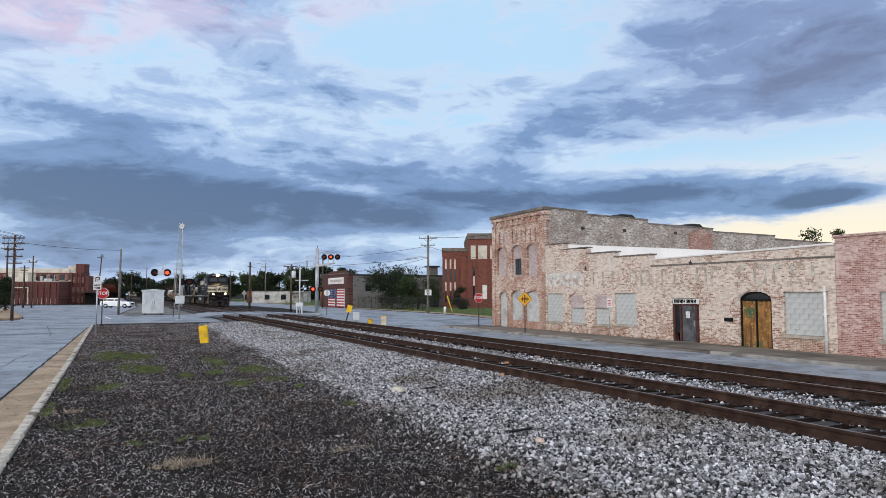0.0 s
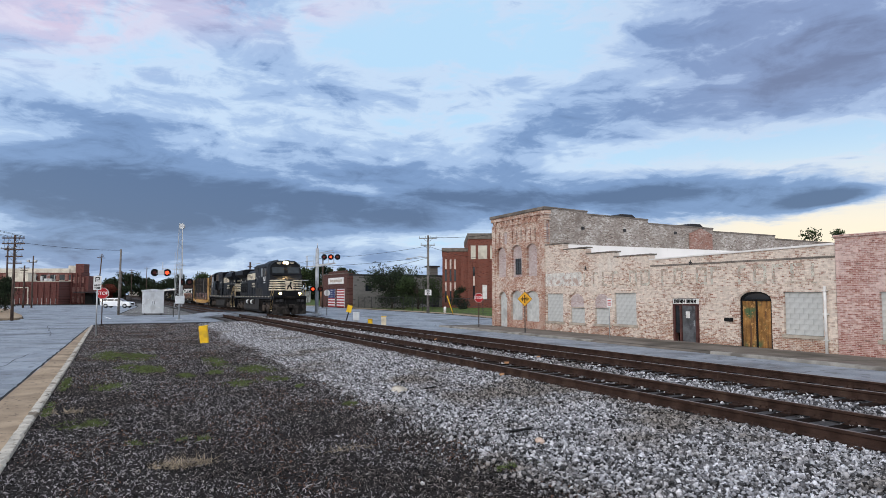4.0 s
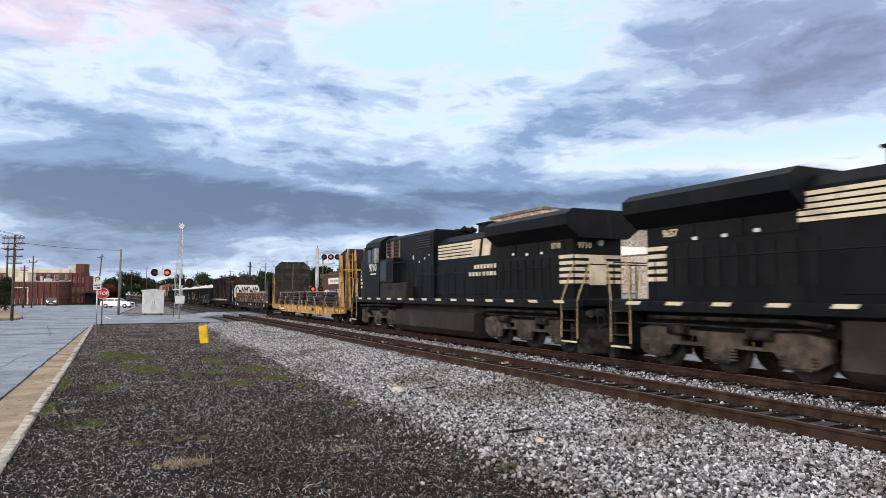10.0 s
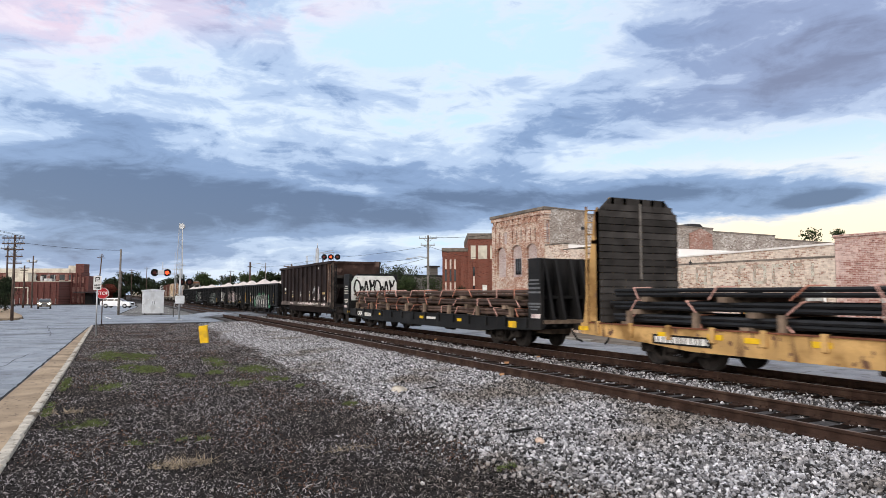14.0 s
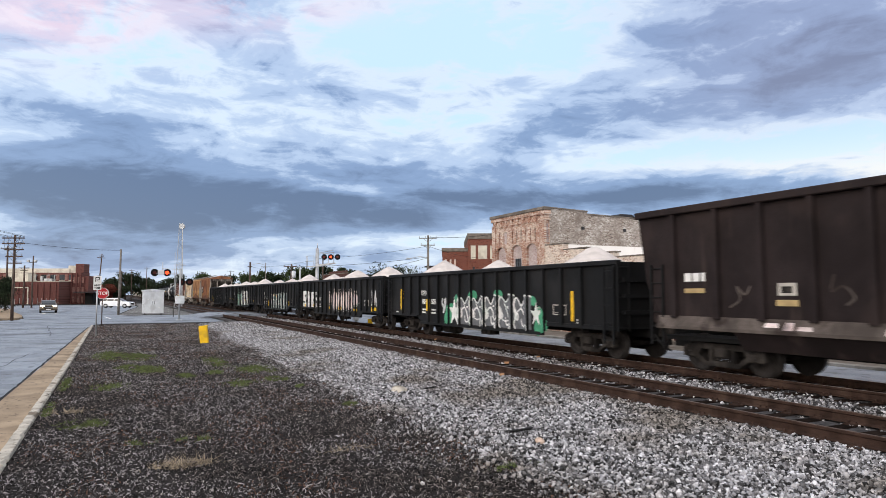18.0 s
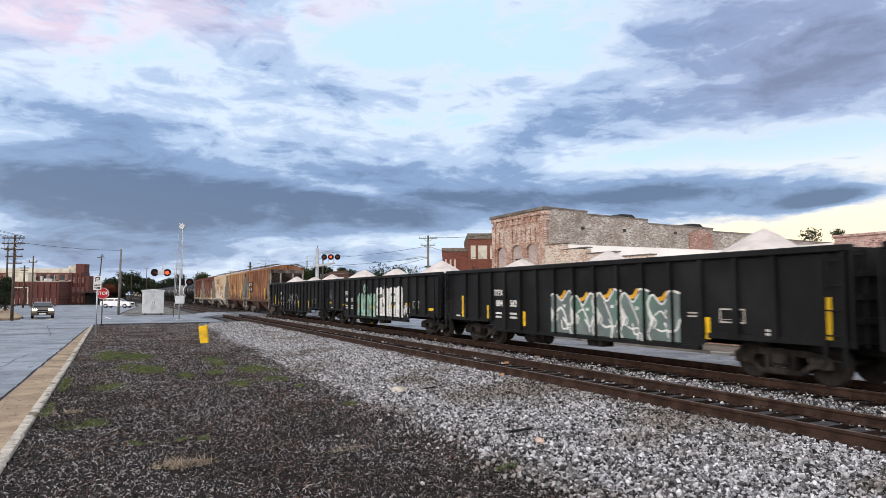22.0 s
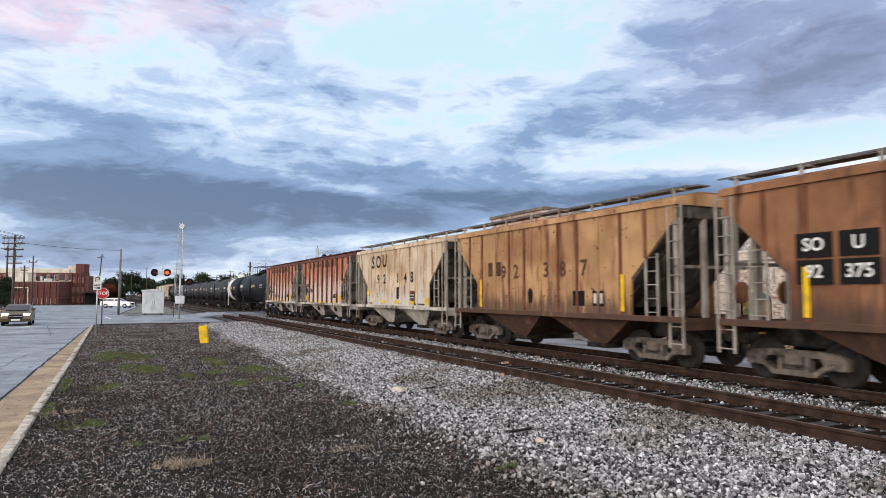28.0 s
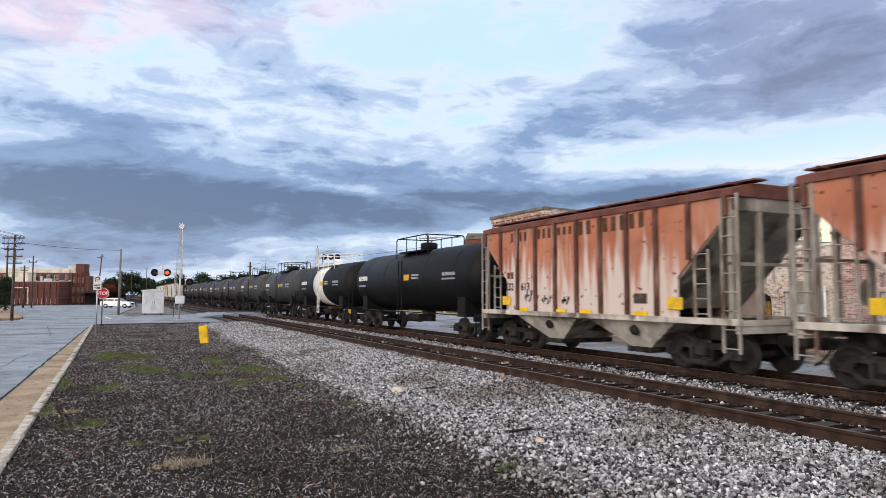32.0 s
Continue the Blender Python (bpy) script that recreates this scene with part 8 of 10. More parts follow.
        for x, z, w, h in ((-1.12, 1.01, 0.4, 0.12), (1.0, 1.0, 0.42, 0.12), (3.88, 0.96, 0.42, 0.12), (7.03, 1.05, 0.5, 0.22), (-7.4, 1.03, 0.48, 0.22), (-5.0, 1.1, 0.4, 0.12)):
            yellow(g, x, z - h / 2, z + h / 2, w)
    elif i == 2:
        wave_piece(g, -1.1, 4.2, 0.68, 2.0, 5, M_GRAFTEAL, M_GRAFWHITE, 53, M_SIGNYELLOW, 0.13)
        for x, z0, z1 in ((8.0, 0.92, 1.8), (5.05, 0.83, 1.33), (-2.75, 0.8, 1.28), (-7.2, 0.95, 1.8), (-5.2, 0.95, 1.45)):
            yellow(g, x, z0, z1)
    elif i == 3:
        wave_piece(g, -2.5, 0.4, 0.68, 1.9, 3, M_GRAFMINT, M_GRAFTEAL, 54, M_GRAFMINT, 0.10)
        an = [6.2832 * k / 16 for k in range(17)]
        paint(g, "graffiti_ring", strip([(-1.2 + 0.26 * math.cos(q), 2.16 + 0.24 * math.sin(q)) for q in an], 0.12), M_GRAFMINT, 3)
        block_piece(g, 0.55, 4.2, 0.75, 2.2, 4, M_GRAFWHITE, M_GRAF4, 55)
        tag_piece(g, -8.0, -7.6, 1.5, 2.2, 2, M_GRAF4, 61, 0.05), tag_piece(g, 4.25, 5.0, 0.8, 1.4, 3, M_GRAF1, 63, 0.06)
        for x, z in ((-7.83, 1.33), (-4.95, 1.25), (-2.1, 1.24), (-0.04, 1.16), (2.9, 1.26), (4.76, 1.4), (7.4, 1.2)):
            yellow(g, x, z - 0.055, z + 0.055, 0.48)
    else:
        tag_piece(g, -2.2, 1.1, 0.66, 1.95, 4, M_GRAF1, 56, 0.055)
        for x, z0, z1 in ((7.97, 0.92, 1.81), (4.27, 0.88, 1.38), (1.34, 0.88, 1.38), (-4.9, 0.95, 1.45), (-6.7, 1.0, 1.8)):
            yellow(g, x, z0, z1)


# -- covered hoppers --
def covered_hopper(c, shell, gear, label, ribbed, digits, half=6.0, group="covered hopper wagons", bays=13, roofm=None):
    ob = car("hopper_wagon", label, c, "hopper wagon", group)
    xi, xo = half - 1.9, half - 0.25
    out = [(-xi, 1.30), (xi, 1.30), (xi, 2.28), (xo - 0.08, 3.68), (xo, 4.1), (-xo, 4.1), (-xo + 0.08, 3.68), (-xi, 2.28)]
    for s in (-1, 1):
        bm = B()
        prism(bm, out, s * 1.46, s * 1.52, "y")
        part("side_sheet", bm, shell, ob)
        n = 10 if ribbed else bays
        for i in range(n + 1):
            x = -xo + 0.12 + i * (2 * xo - 0.24) / n
            zb = 1.32 if abs(x) < xi else 2.3 + (abs(x) - xi) * 0.86
            bm = B()
            w, d = (0.06, 0.09) if ribbed else (0.05, 0.035)
            prism(bm, [(x - w, zb), (x + w, zb), (x + w, 4.08), (x - w, 4.08)], s * 1.515, s * (1.52 + d), "y")
            part("side_post", bm, (M_REDPOST if ribbed else shell if i % 3 == 0 or shell not in (M_ORANGE, M_RUST) else M_POSTRUST), ob)
        bm = B()
        span(bm, -half + 0.1, half - 0.1, s * 1.38, s * 1.56, 1.16, 1.31, 0.01)
        part("side_sill", bm, gear, ob)
    # roof, hatch walk
    bm = B()
    prism(bm, [(-1.58, 4.06), (1.58, 4.06), (1.56, 4.22), (0.9, 4.38), (-0.9, 4.38), (-1.56, 4.22)], -xo - 0.05, xo + 0.05, "x")
    part("roof", bm, roofm or shell, ob)
    bm = B()
    span(bm, -half + 0.6, half - 0.6, -0.32, 0.32, 4.38, 4.50)
    part("hatch_cover", bm, gear, ob)
    for s in (-1, 1):
        bm = B()
        span(bm, -half, half, s * 0.62, s * 1.02, 4.52 if not ribbed else 4.42, 4.56 if not ribbed else 4.46)
        if not ribbed:
            span(bm, -half, half, s * 1.31, s * 1.35, 4.48, 4.52)
        brd = part("running_board", bm, M_WALKWAY if not ribbed else M_REDROOF, ob)
        for i in range(8):
            x = -half + 0.5 + i * (2 * half - 1) / 7
            bm = B()
            span(bm, x - 0.025, x + 0.025, s * 0.8, s * 1.33, 4.47 if not ribbed else 4.38, 4.515 if not ribbed else 4.418)
            if not ribbed:
                span(bm, x - 0.03, x + 0.03, s * 1.30, s * 1.36, 4.18, 4.50)
            part("bracket", bm, M_ENDGREY if not ribbed else M_REDROOF, brd)
    # end slopes, posts, platform, brake wheel
    for e in (-1, 1):
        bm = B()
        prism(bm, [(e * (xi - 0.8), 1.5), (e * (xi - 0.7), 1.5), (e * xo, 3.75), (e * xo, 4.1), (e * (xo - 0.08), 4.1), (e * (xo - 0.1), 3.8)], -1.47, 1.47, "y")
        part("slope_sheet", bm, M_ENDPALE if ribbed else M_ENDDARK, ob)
        bm = B()
        span(bm, e * (half - 0.9), e * (half - 0.08), -1.45, 1.45, 1.16, 1.24), span(bm, e * (half - 0.2), e * (half - 0.1), -1.5, 1.5, 0.98, 1.28)
        part("end_platform", bm, gear, ob)
        bm = B()
        for y in (-1.44, -0.55, 0.55, 1.44):
            span(bm, e * (half - 0.38), e * (half - 0.26), y - 0.06, y + 0.06, 1.2, 4.1)
        span(bm, e * (half - 0.36), e * (half - 0.3), -1.5, 1.5, 2.5, 2.58)
        part("end_post", bm, M_ENDGREY, ob)
        ladder(ob, e * (half - 0.30), -1.53, 0.55, 4.1, M_ENDGREY, 0.44, 9)
        ladder(ob, e * (half - 1.15), -1.50, 1.3, 2.9, M_ENDGREY, 0.42, 5)
        bm = B()
        rod(bm, (e * (half - 0.22), 0.6, 1.9), (e * (half - 0.16), 0.6, 1.9), 0.28, None, 14)
        part("brake_wheel", bm, gear, ob)
    # discharge bays
    for x in (-xi / 2, xi / 2):
        bm = B()
        w = xi / 2 - 0.1
        pr = [(x - w, 1.25), (x + w, 1.25), (x + 0.35, 0.42), (x - 0.35, 0.42)]
        vs = []
        for px0, pz in pr:
            yy = 1.42 if pz > 1 else 0.9
            vs.append((bm.verts.new((px0, -yy, pz)), bm.verts.new((px0, yy, pz))))
        bm.faces.new([v[0] for v in vs]), bm.faces.new([v[1] for v in vs][::-1])
        for i in range(4):
            bm.faces.new((vs[i][0], vs[i][1], vs[(i + 1) % 4][1], vs[(i + 1) % 4][0]))
        bay = part("discharge_bay", bm, M_LIME if gear != M_RUST else M_RUST, ob)
        bm = B()
        span(bm, x - 0.45, x + 0.45, -1.0, 1.0, 0.30, 0.44)
        part("outlet_gate", bm, M_GRIME, bay)
        if ribbed:
            bm = B()
            rod(bm, (x + 0.15, -1.24, 0.92), (x + 0.15, -1.32, 0.88), 0.14, None, 12)
            part("sight_port", bm, M_GRIME, bay)
    bm = B()
    span(bm, -half + 0.3, half - 0.3, -0.3, 0.3, 0.72, 1.2)
    part("centre_sill", bm, M_GRIME, ob)
    freight_trucks(ob, (-half + 1.6, half - 1.6), "dark" if ribbed else "dust")
    couplers(ob, half + 0.45)
    return ob


h1 = covered_hopper(-140.8, M_RUST, M_RUST, "rust-brown covered hopper with dark number panels", False, "", 6.15, bays=12)
for x0 in (-4.05, -3.15):
    for z0 in (2.05, 2.58):
        bm = B()
        span(bm, x0, x0 + 0.75, -1.565, -1.5, z0, z0 + 0.48)
        part("number_panel", bm, M_BLACKDULL, h1)
words(h1, "92", -3.67, 2.29, 0.36, M_WHITE, -1.572), words(h1, "375", -2.77, 2.29, 0.36, M_WHITE, -1.572)
words(h1, "SO", -3.67, 2.82, 0.36, M_WHITE, -1.572, "reporting_mark"), words(h1, "U", -2.77, 2.82, 0.36, M_WHITE, -1.572, "reporting_mark")
h2 = covered_hopper(-154.0, M_ORANGE, M_RUST, "faded orange-tan covered hopper, rusty running gear", False, "", 6.15, bays=12)
for ch, x in (("9", -2.3), ("2", -1.49), ("3", 0.31), ("8", 1.2), ("7", 2.24)):
    words(h2, ch, x, 2.61, 0.66, M_FADE, -1.528)
for x, w in ((1.69, 0.58), (2.62, 0.52)):
    bm = B()
    span(bm, x, x + w, -1.528, -1.51, 1.52, 1.96)
    part("data_panel", bm, M_BLACKDULL, h2)
bars(h2, -3.4, -2.5, 2.75, 0.5, M_FADE, -1.525, 8), bars(h2, 2.68, 3.08, 1.74, 0.28, M_FADEPALE, -1.532, 9, "data_bars")
bm = B()
bmesh.ops.create_circle(bm, cap_ends=True, segments=14, radius=0.2, matrix=pose(-0.61, -1.524, 1.81, 90, 0, 0) @ Matrix.Diagonal((0.8, 1.3, 1, 1)))
part("oval_patch", bm, M_BLACKDULL, h2)
h3 = covered_hopper(-166.68, M_TAN, M_LIME, "dusty cream covered hopper with stencilled numbers", False, "", 5.9, bays=12)
for ch, x, z, size in (("S", -3.08, 3.50, 0.92), ("O", -2.29, 3.50, 0.88), ("U", -1.40, 3.52, 0.90), ("9", -2.29, 2.60, 0.66), ("2", -1.40, 2.61, 0.66), ("1", 0.40, 2.63, 0.66), ("4", 1.36, 2.62, 0.66), ("8", 2.14, 2.62, 0.70)):
    words(h3, ch, x, z, size, M_GRIME, -1.528, "stencil_letter")
bm = B()
for k in range(9):
    stroke(bm, smooth([(-2.6 + k * 0.72 + 0.36 * u, 1.66 + 0.1 * (k % 3) + (0.26 + 0.1 * (k % 2)) * v) for u, v in FORMS[(k * 5) % len(FORMS)]]), 0.015, -1.527)
part("scrawl", bm, M_FADE, h3, "thin dark scrawled lines")
for x0, x1, z0, z1, m_ in ((0.24, 0.54, 1.62, 2.2, M_GRIME), (1.92, 2.5, 1.42, 2.02, M_POSTRUST), (1.98, 2.44, 1.62, 1.9, M_GRIME), (-4.2, -3.2, 1.36, 1.42, M_GRIMEBROWN), (2.4, 3.6, 1.36, 1.44, M_GRIMEBROWN)):
    bm = B()
    span(bm, x0, x1, -1.528 - (0.003 if m_ is M_GRIME else 0), -1.51, z0, z1)
    part("stencil_patch", bm, m_, h3)
bars(h3, 2.02, 2.40, 1.83, 0.06, M_FADEPALE, -1.534, 12, "data_bars"), bars(h3, 2.02, 2.40, 1.70, 0.06, M_FADEPALE, -1.534, 14, "data_bars")
h4 = covered_hopper(-179.5, M_REDCAR, M_LIME, "faded red ribbed hopper streaked with white dust", True, "", 5.85, roofm=M_REDROOF)
h5 = covered_hopper(-192.4, M_REDCAR, M_LIME, "faded red ribbed hopper, worn lettering, white dust", True, "", 5.85, roofm=M_REDROOF)
for h in (h4, h5):
    # the faded owner's name, as plain upright bars, letter by letter between the posts
    for x0, n_, tall in ((-3.75, 2, 0.30), (-3.2, 2, 0.30), (-2.1, 3, 0.32), (-1.0, 3, 0.24), (0.08, 2, 0.40), (1.18, 3, 0.40), (2.28, 2, 0.40)):
        for q in range(n_):
            w = 0.20 if tall < 0.35 else 0.27
            x = x0 + q * (w + 0.09)
            bm = B()
            span(bm, x, x + w * 0.72, -1.528, -1.51, 3.80 - tall / 2, 3.80 + tall / 2)
            part("lettering_bar", bm, M_FADE, h)
    digits = ("182", "783") if h is h4 else ("132", "613")
    words(h, digits[0], -3.85, 2.10, 0.36, M_GRIME, -1.528), words(h, digits[1], -2.85, 2.10, 0.36, M_GRIME, -1.528)
    bars(h, -4.0, -3.6, 2.5, 0.22, M_FADE, -1.528, 5, "reporting_bars")
    reflectors(h, (-4.0, 3.9), 1.64, 0.5, 0.30, -1.565), reflectors(h, (-2.9, -0.8, 0.4, 2.7), 1.36, 0.5, 0.11, -1.565)
    bm = B()
    span(bm, 2.4, 2.9, -1.528, -1.51, 1.62, 1.88)
    part("data_panel", bm, M_GRIMEBROWN, h)
for x0, x1, z0, z1, m_ in ((-2.9, -2.4, 1.6, 2.0, M_BLUEPANEL), (-1.9, -1.3, 1.55, 1.85, M_GRIMEBROWN), (-0.8, -0.4, 1.55, 1.8, M_GRIME)):
    bm = B()
    for q in range(3):
        stroke(bm, smooth([(x0 + (x1 - x0) * (q * 0.3 + 0.4 * u), z0 + (z1 - z0) * v) for u, v in FORMS[(q + 3) % len(FORMS)]]), 0.04, -1.528)
    part("sprayed_mark", bm, m_, h5)
reflectors(h1, (-3.85, 3.85), 1.9, 0.14, 1.0, -1.565), reflectors(h2, (-3.9, 3.95), 1.9, 0.14, 1.0, -1.565), reflectors(h3, (-3.75,), 1.93, 0.36, 0.24, -1.565), reflectors(h3, (-1.5, 0.38, 2.2), 1.49, 0.52, 0.13, -1.565), reflectors(h3, (3.9,), 1.55, 0.34, 0.3, -1.565)


# -- tank wagons --
def tank_car(c, half, radius, paint, label, rails=True, band=None, white_top=False):
    ob = car("tank_wagon", label, c, "tank wagon", "tank wagons")
    L, zc = half - 0.7, 1.1 + radius
    bm = B()
    prof = [(-L - 0.02, 0.02), (-L, 0.35 * radius), (-L + 0.12, 0.68 * radius), (-L + 0.34, 0.9 * radius), (-L + 0.7, radius)]
    revolve(bm, prof + [(-x, r) for x, r in prof[::-1]], 36, "x", (0, 0, zc))
    body = part("tank_shell", bm, paint, ob)
    if band:
        bm = B()
        revolve(bm, [(band[0], radius + 0.012), (band[1], radius + 0.012)], 36, "x", (0, 0, zc))
        part("white_band", bm, M_WHITE, body, "broad white band round the shell")
    for x in (-L + 2.0, -L * 0.33, L * 0.33, L - 2.0):
        bm = B()
        revolve(bm, [(x, radius + 0.008), (x + 0.04, radius + 0.008)], 36, "x", (0, 0, zc))
        part("weld_seam", bm, paint, body)
    m2 = M_WHITE if white_top else M_BLACK
    bm = B()
    revolve(bm, [(zc + radius - 0.1, 0.42), (zc + radius + 0.30, 0.42), (zc + radius + 0.36, 0.34)], 16, "z")
    part("manway_dome", bm, m2, ob)
    bm = B()
    span(bm, -1.6, 1.6, -0.95, -0.5, zc + radius - 0.12, zc + radius - 0.06), span(bm, -1.6, 1.6, 0.5, 0.95, zc + radius - 0.12, zc + radius - 0.06)
    part("top_platform", bm, m2, ob)
    if rails:
        bm = B()
        zt = zc + radius + 0.62
        for y in (-0.95, 0.95):
            pipe(bm, [(-1.9, y, zc + radius - 0.35), (-1.9, y, zt - 0.1), (-1.7, y, zt), (1.7, y, zt), (1.9, y, zt - 0.1), (1.9, y, zc + radius - 0.35)], 0.028)
            for x in (-0.6, 0.6):
                rod(bm, (x, y, zc + radius - 0.3), (x, y, zt), 0.022, None, 6)
        pipe(bm, [(-1.7, -0.95, zt), (-1.7, 0.95, zt)], 0.028), pipe(bm, [(1.7, -0.95, zt), (1.7, 0.95, zt)], 0.028)
        part("safety_railing", bm, m2, ob)
    ladder(ob, 0.0, -radius - 0.08, 0.6, zc + 0.9, m2, 0.42, 9)
    for e in (-1, 1):
        bm = B()
        span(bm, e * (L - 2.2), e * (half - 0.25), -0.35, 0.35, 0.72, 1.12), span(bm, e * (L - 1.9), e * (L - 1.2), -1.25, 1.25, 0.95, zc - radius * 0.55)
        part("stub_sill", bm, M_BLACKDULL, ob)
        bm = B()
        span(bm, e * (half - 0.8), e * (half - 0.2), -1.4, 1.4, 1.02, 1.08)
        pipe(bm, [(e * (half - 0.3), -1.35, 1.05), (e * (half - 0.3), -1.35, 2.1), (e * (half - 0.3), 1.35, 2.1), (e * (half - 0.3), 1.35, 1.05)], 0.025)
        part("end_platform", bm, M_BLACKDULL, ob)
        ladder(ob, e * (half - 0.5), -1.42, 0.4, 1.1, M_BLACKDULL, 0.4, 3)
    bm = B()
    for y in (-1.3, 1.3):
        rod(bm, (-L + 1, y, 1.02), (L - 1, y, 1.02), 0.03, None, 6)
    rod(bm, (-1.2, -0.5, 0.72), (0.2, -0.5, 0.72), 0.2, None, 12)
    span(bm, -0.25, 0.25, -0.25, 0.25, 0.55, 1.15)
    part("brake_gear", bm, M_GRIME, ob)
    k = 0.985 * radius
    for x0, x1, dz, h, mt in ((-L + 1.1, -L + 2.5, 0.15, 0.24, M_WHITE), (-L + 1.1, -L + 2.2, -0.25, 0.08, M_GALV), (1.2, 2.0, 0.18, 0.09, M_GALV), (1.2, 2.0, 0.04, 0.09, M_GALV), (L - 2.9, L - 1.7, 0.15, 0.14, M_GALV), (L - 2.9, L - 1.7, -0.05, 0.07, M_GALV)):
        bars(ob, x0, x1, zc + dz, h, mt, -math.sqrt(max(0.01, radius ** 2 - dz ** 2)) - 0.012, int((x0 + 20) * 7) % 90, "stencil_bars")
    bm = B()
    span(bm, 0.3, 0.9, -radius - 0.02, -radius + 0.05, zc - 0.05, zc + 0.22)
    part("placard", bm, M_SIGNYELLOW, ob)
    freight_trucks(ob, (-half + 2.1, half - 2.1), "dark")
    couplers(ob, half)
    return ob


tank_car(-206.3, 8.1, 1.46, M_TANK, "long clean black tank wagon with top railing")
tank_car(-221.1, 6.65, 1.40, M_TANK, "black tank wagon with a broad white band", True, (-1.6, 0.7), True)
t3 = tank_car(-234.4, 6.6, 1.40, M_TANKGREY, "dusty dark grey tank wagon with top railing")
for i, c in enumerate((-248.0, -261.5, -275.0, -288.5, -302.0, -315.5)):
    o = copy_thing(t3, pose(c, TRACK_FAR, 0))
    TRAIN.append((o, c, 0))
    for w in [q for q in o.children if q.name.startswith("wheelset")]:
        WHEELS.append((w, w.location.x, 0.44))
t_far = covered_hopper(-331.0, M_TAN, M_LIME, "dull cream covered hopper wagon", False, "", 7.0, "trailing hopper wagons")
t_white = covered_hopper(-346.0, mat("hopper_pale", (0.62, 0.61, 0.58), 0.12, 1, 0.8, 0.2, 0, 30, streak=(0.4, 0.36, 0.31), streak_at=(0.58, 0.76)), M_LIME, "pale grey covered hopper wagon", False, "", 7.0, "trailing hopper wagons")
for i in range(18):
    c = -361.0 - 15.0 * i
    TRAIN.append((copy_thing(t_far if i % 3 == 1 else t_white, pose(c, TRACK_FAR, 0)), c, 0))

# ---- street furniture ----
ACROSS = 64.25  # turn of what faces along the line of sight


def post(ob, h, r, material, name="post", x=0.0, y=0.0, z=0.0, n=10):
    bm = B()
    rod(bm, (x, y, z), (x, y, z + h), r, None, n)
    return part(name, bm, material, ob)


def octagon(r):
    return [(r * math.cos(math.pi / 8 + k * math.pi / 4), r * math.sin(math.pi / 8 + k * math.pi / 4)) for k in range(8)]


def stop_sign(at, h, label, size=0.40):
    ob = thing("stop_sign", label, "sign", at, "red stop signs")
    post(ob, h + size + 0.05, 0.035, M_WOODPOLE)
    bm = B()
    prism(bm, [(y, h + z) for y, z in octagon(size)], 0.036, 0.046, "x")
    rim = part("sign_plate", bm, M_WHITE, ob)
    bm = B()
    prism(bm, [(y, h + z) for y, z in octagon(size * 0.945)], 0.040, 0.050, "x")
    part("sign_face", bm, M_RED, rim)
    piece("lettering", lettering("STOP", size * 0.74, M_WHITE), rim, pose(0.053, 0, h, 0, 0, 90))
    return ob


stop_sign(pose(-51.6, -0.78, -0.30, 0, 0, -4), 2.22, "red octagonal stop sign on a slim post")
stop_sign(pose(-41.0, 22.5, -0.42, 0, 0, -25), 2.03, "red octagonal stop sign on the shop pavement", 0.33)
stop_sign(pose(-67.4, 19.4, -0.25, 0, 0, 160), 2.25, "stop sign facing away beside the crossing", 0.34)

ob = thing("parking_sign", "white no-parking sign on a tall leaning steel post", "sign", pose(-39.2, -0.84, -0.30, 0, 0, -5))
post(ob, 3.15, 0.035, M_GALV)
bm = B()
span(bm, 0.036, 0.044, -0.185, 0.185, 2.38, 3.10, 0.004)
pl = part("sign_plate", bm, M_WHITE, ob)
piece("lettering", lettering("ANY", 0.155, M_BLACKDULL), pl, pose(0.05, 0, 2.62, 0, 0, 90)), piece("lettering", lettering("TIME", 0.14, M_BLACKDULL), pl, pose(0.05, 0, 2.47, 0, 0, 90))
bm = B()
pipe(bm, [(0.05, -0.08, 2.80), (0.05, -0.08, 3.02), (0.05, 0.08, 3.02), (0.05, 0.09, 2.90), (0.05, -0.02, 2.88)], 0.022)
part("symbol", bm, M_BLACKDULL, pl)

ob = thing("warning_sign", "amber diamond crossroad warning sign on a steel post", "sign", pose(-34.0, 21.75, -0.42, 0, 0, -30))
post(ob, 2.5, 0.03, M_DARKSTEEL)
for nm, r, m, d in (("sign_plate", 0.44, M_BLACKDULL, 0.0), ("sign_face", 0.42, M_SIGNYELLOW, 0.004)):
    bm = B()
    prism(bm, [(0, 2.0 - r), (r, 2.0), (0, 2.0 + r), (-r, 2.0)], 0.036 + d, 0.044 + d, "x")
    part(nm, bm, m, ob)
bm = B()
span(bm, 0.046, 0.054, -0.24, 0.24, 1.97, 2.03), span(bm, 0.046, 0.054, -0.03, 0.03, 1.76, 2.24), span(bm, 0.046, 0.054, -0.16, -0.12, 1.86, 2.14), span(bm, 0.046, 0.054, 0.10, 0.15, 1.86, 2.14)
part("symbol", bm, M_BLACKDULL, ob)

ob = thing("parking_sign", "small white parking sign on a slim post", "sign", pose(-27.8, 22.9, -0.42, 0, 0, -35))
post(ob, 2.08, 0.022, M_GALV)
bm = B()
span(bm, 0.024, 0.032, -0.13, 0.13, 1.62, 2.06)
pl = part("sign_plate", bm, M_WHITE, ob)
bm = B()
for z in (1.7, 1.8, 1.92):
    span(bm, 0.033, 0.037, -0.09, 0.09, z, z + 0.05)
part("symbol_bars", bm, M_RED, pl)

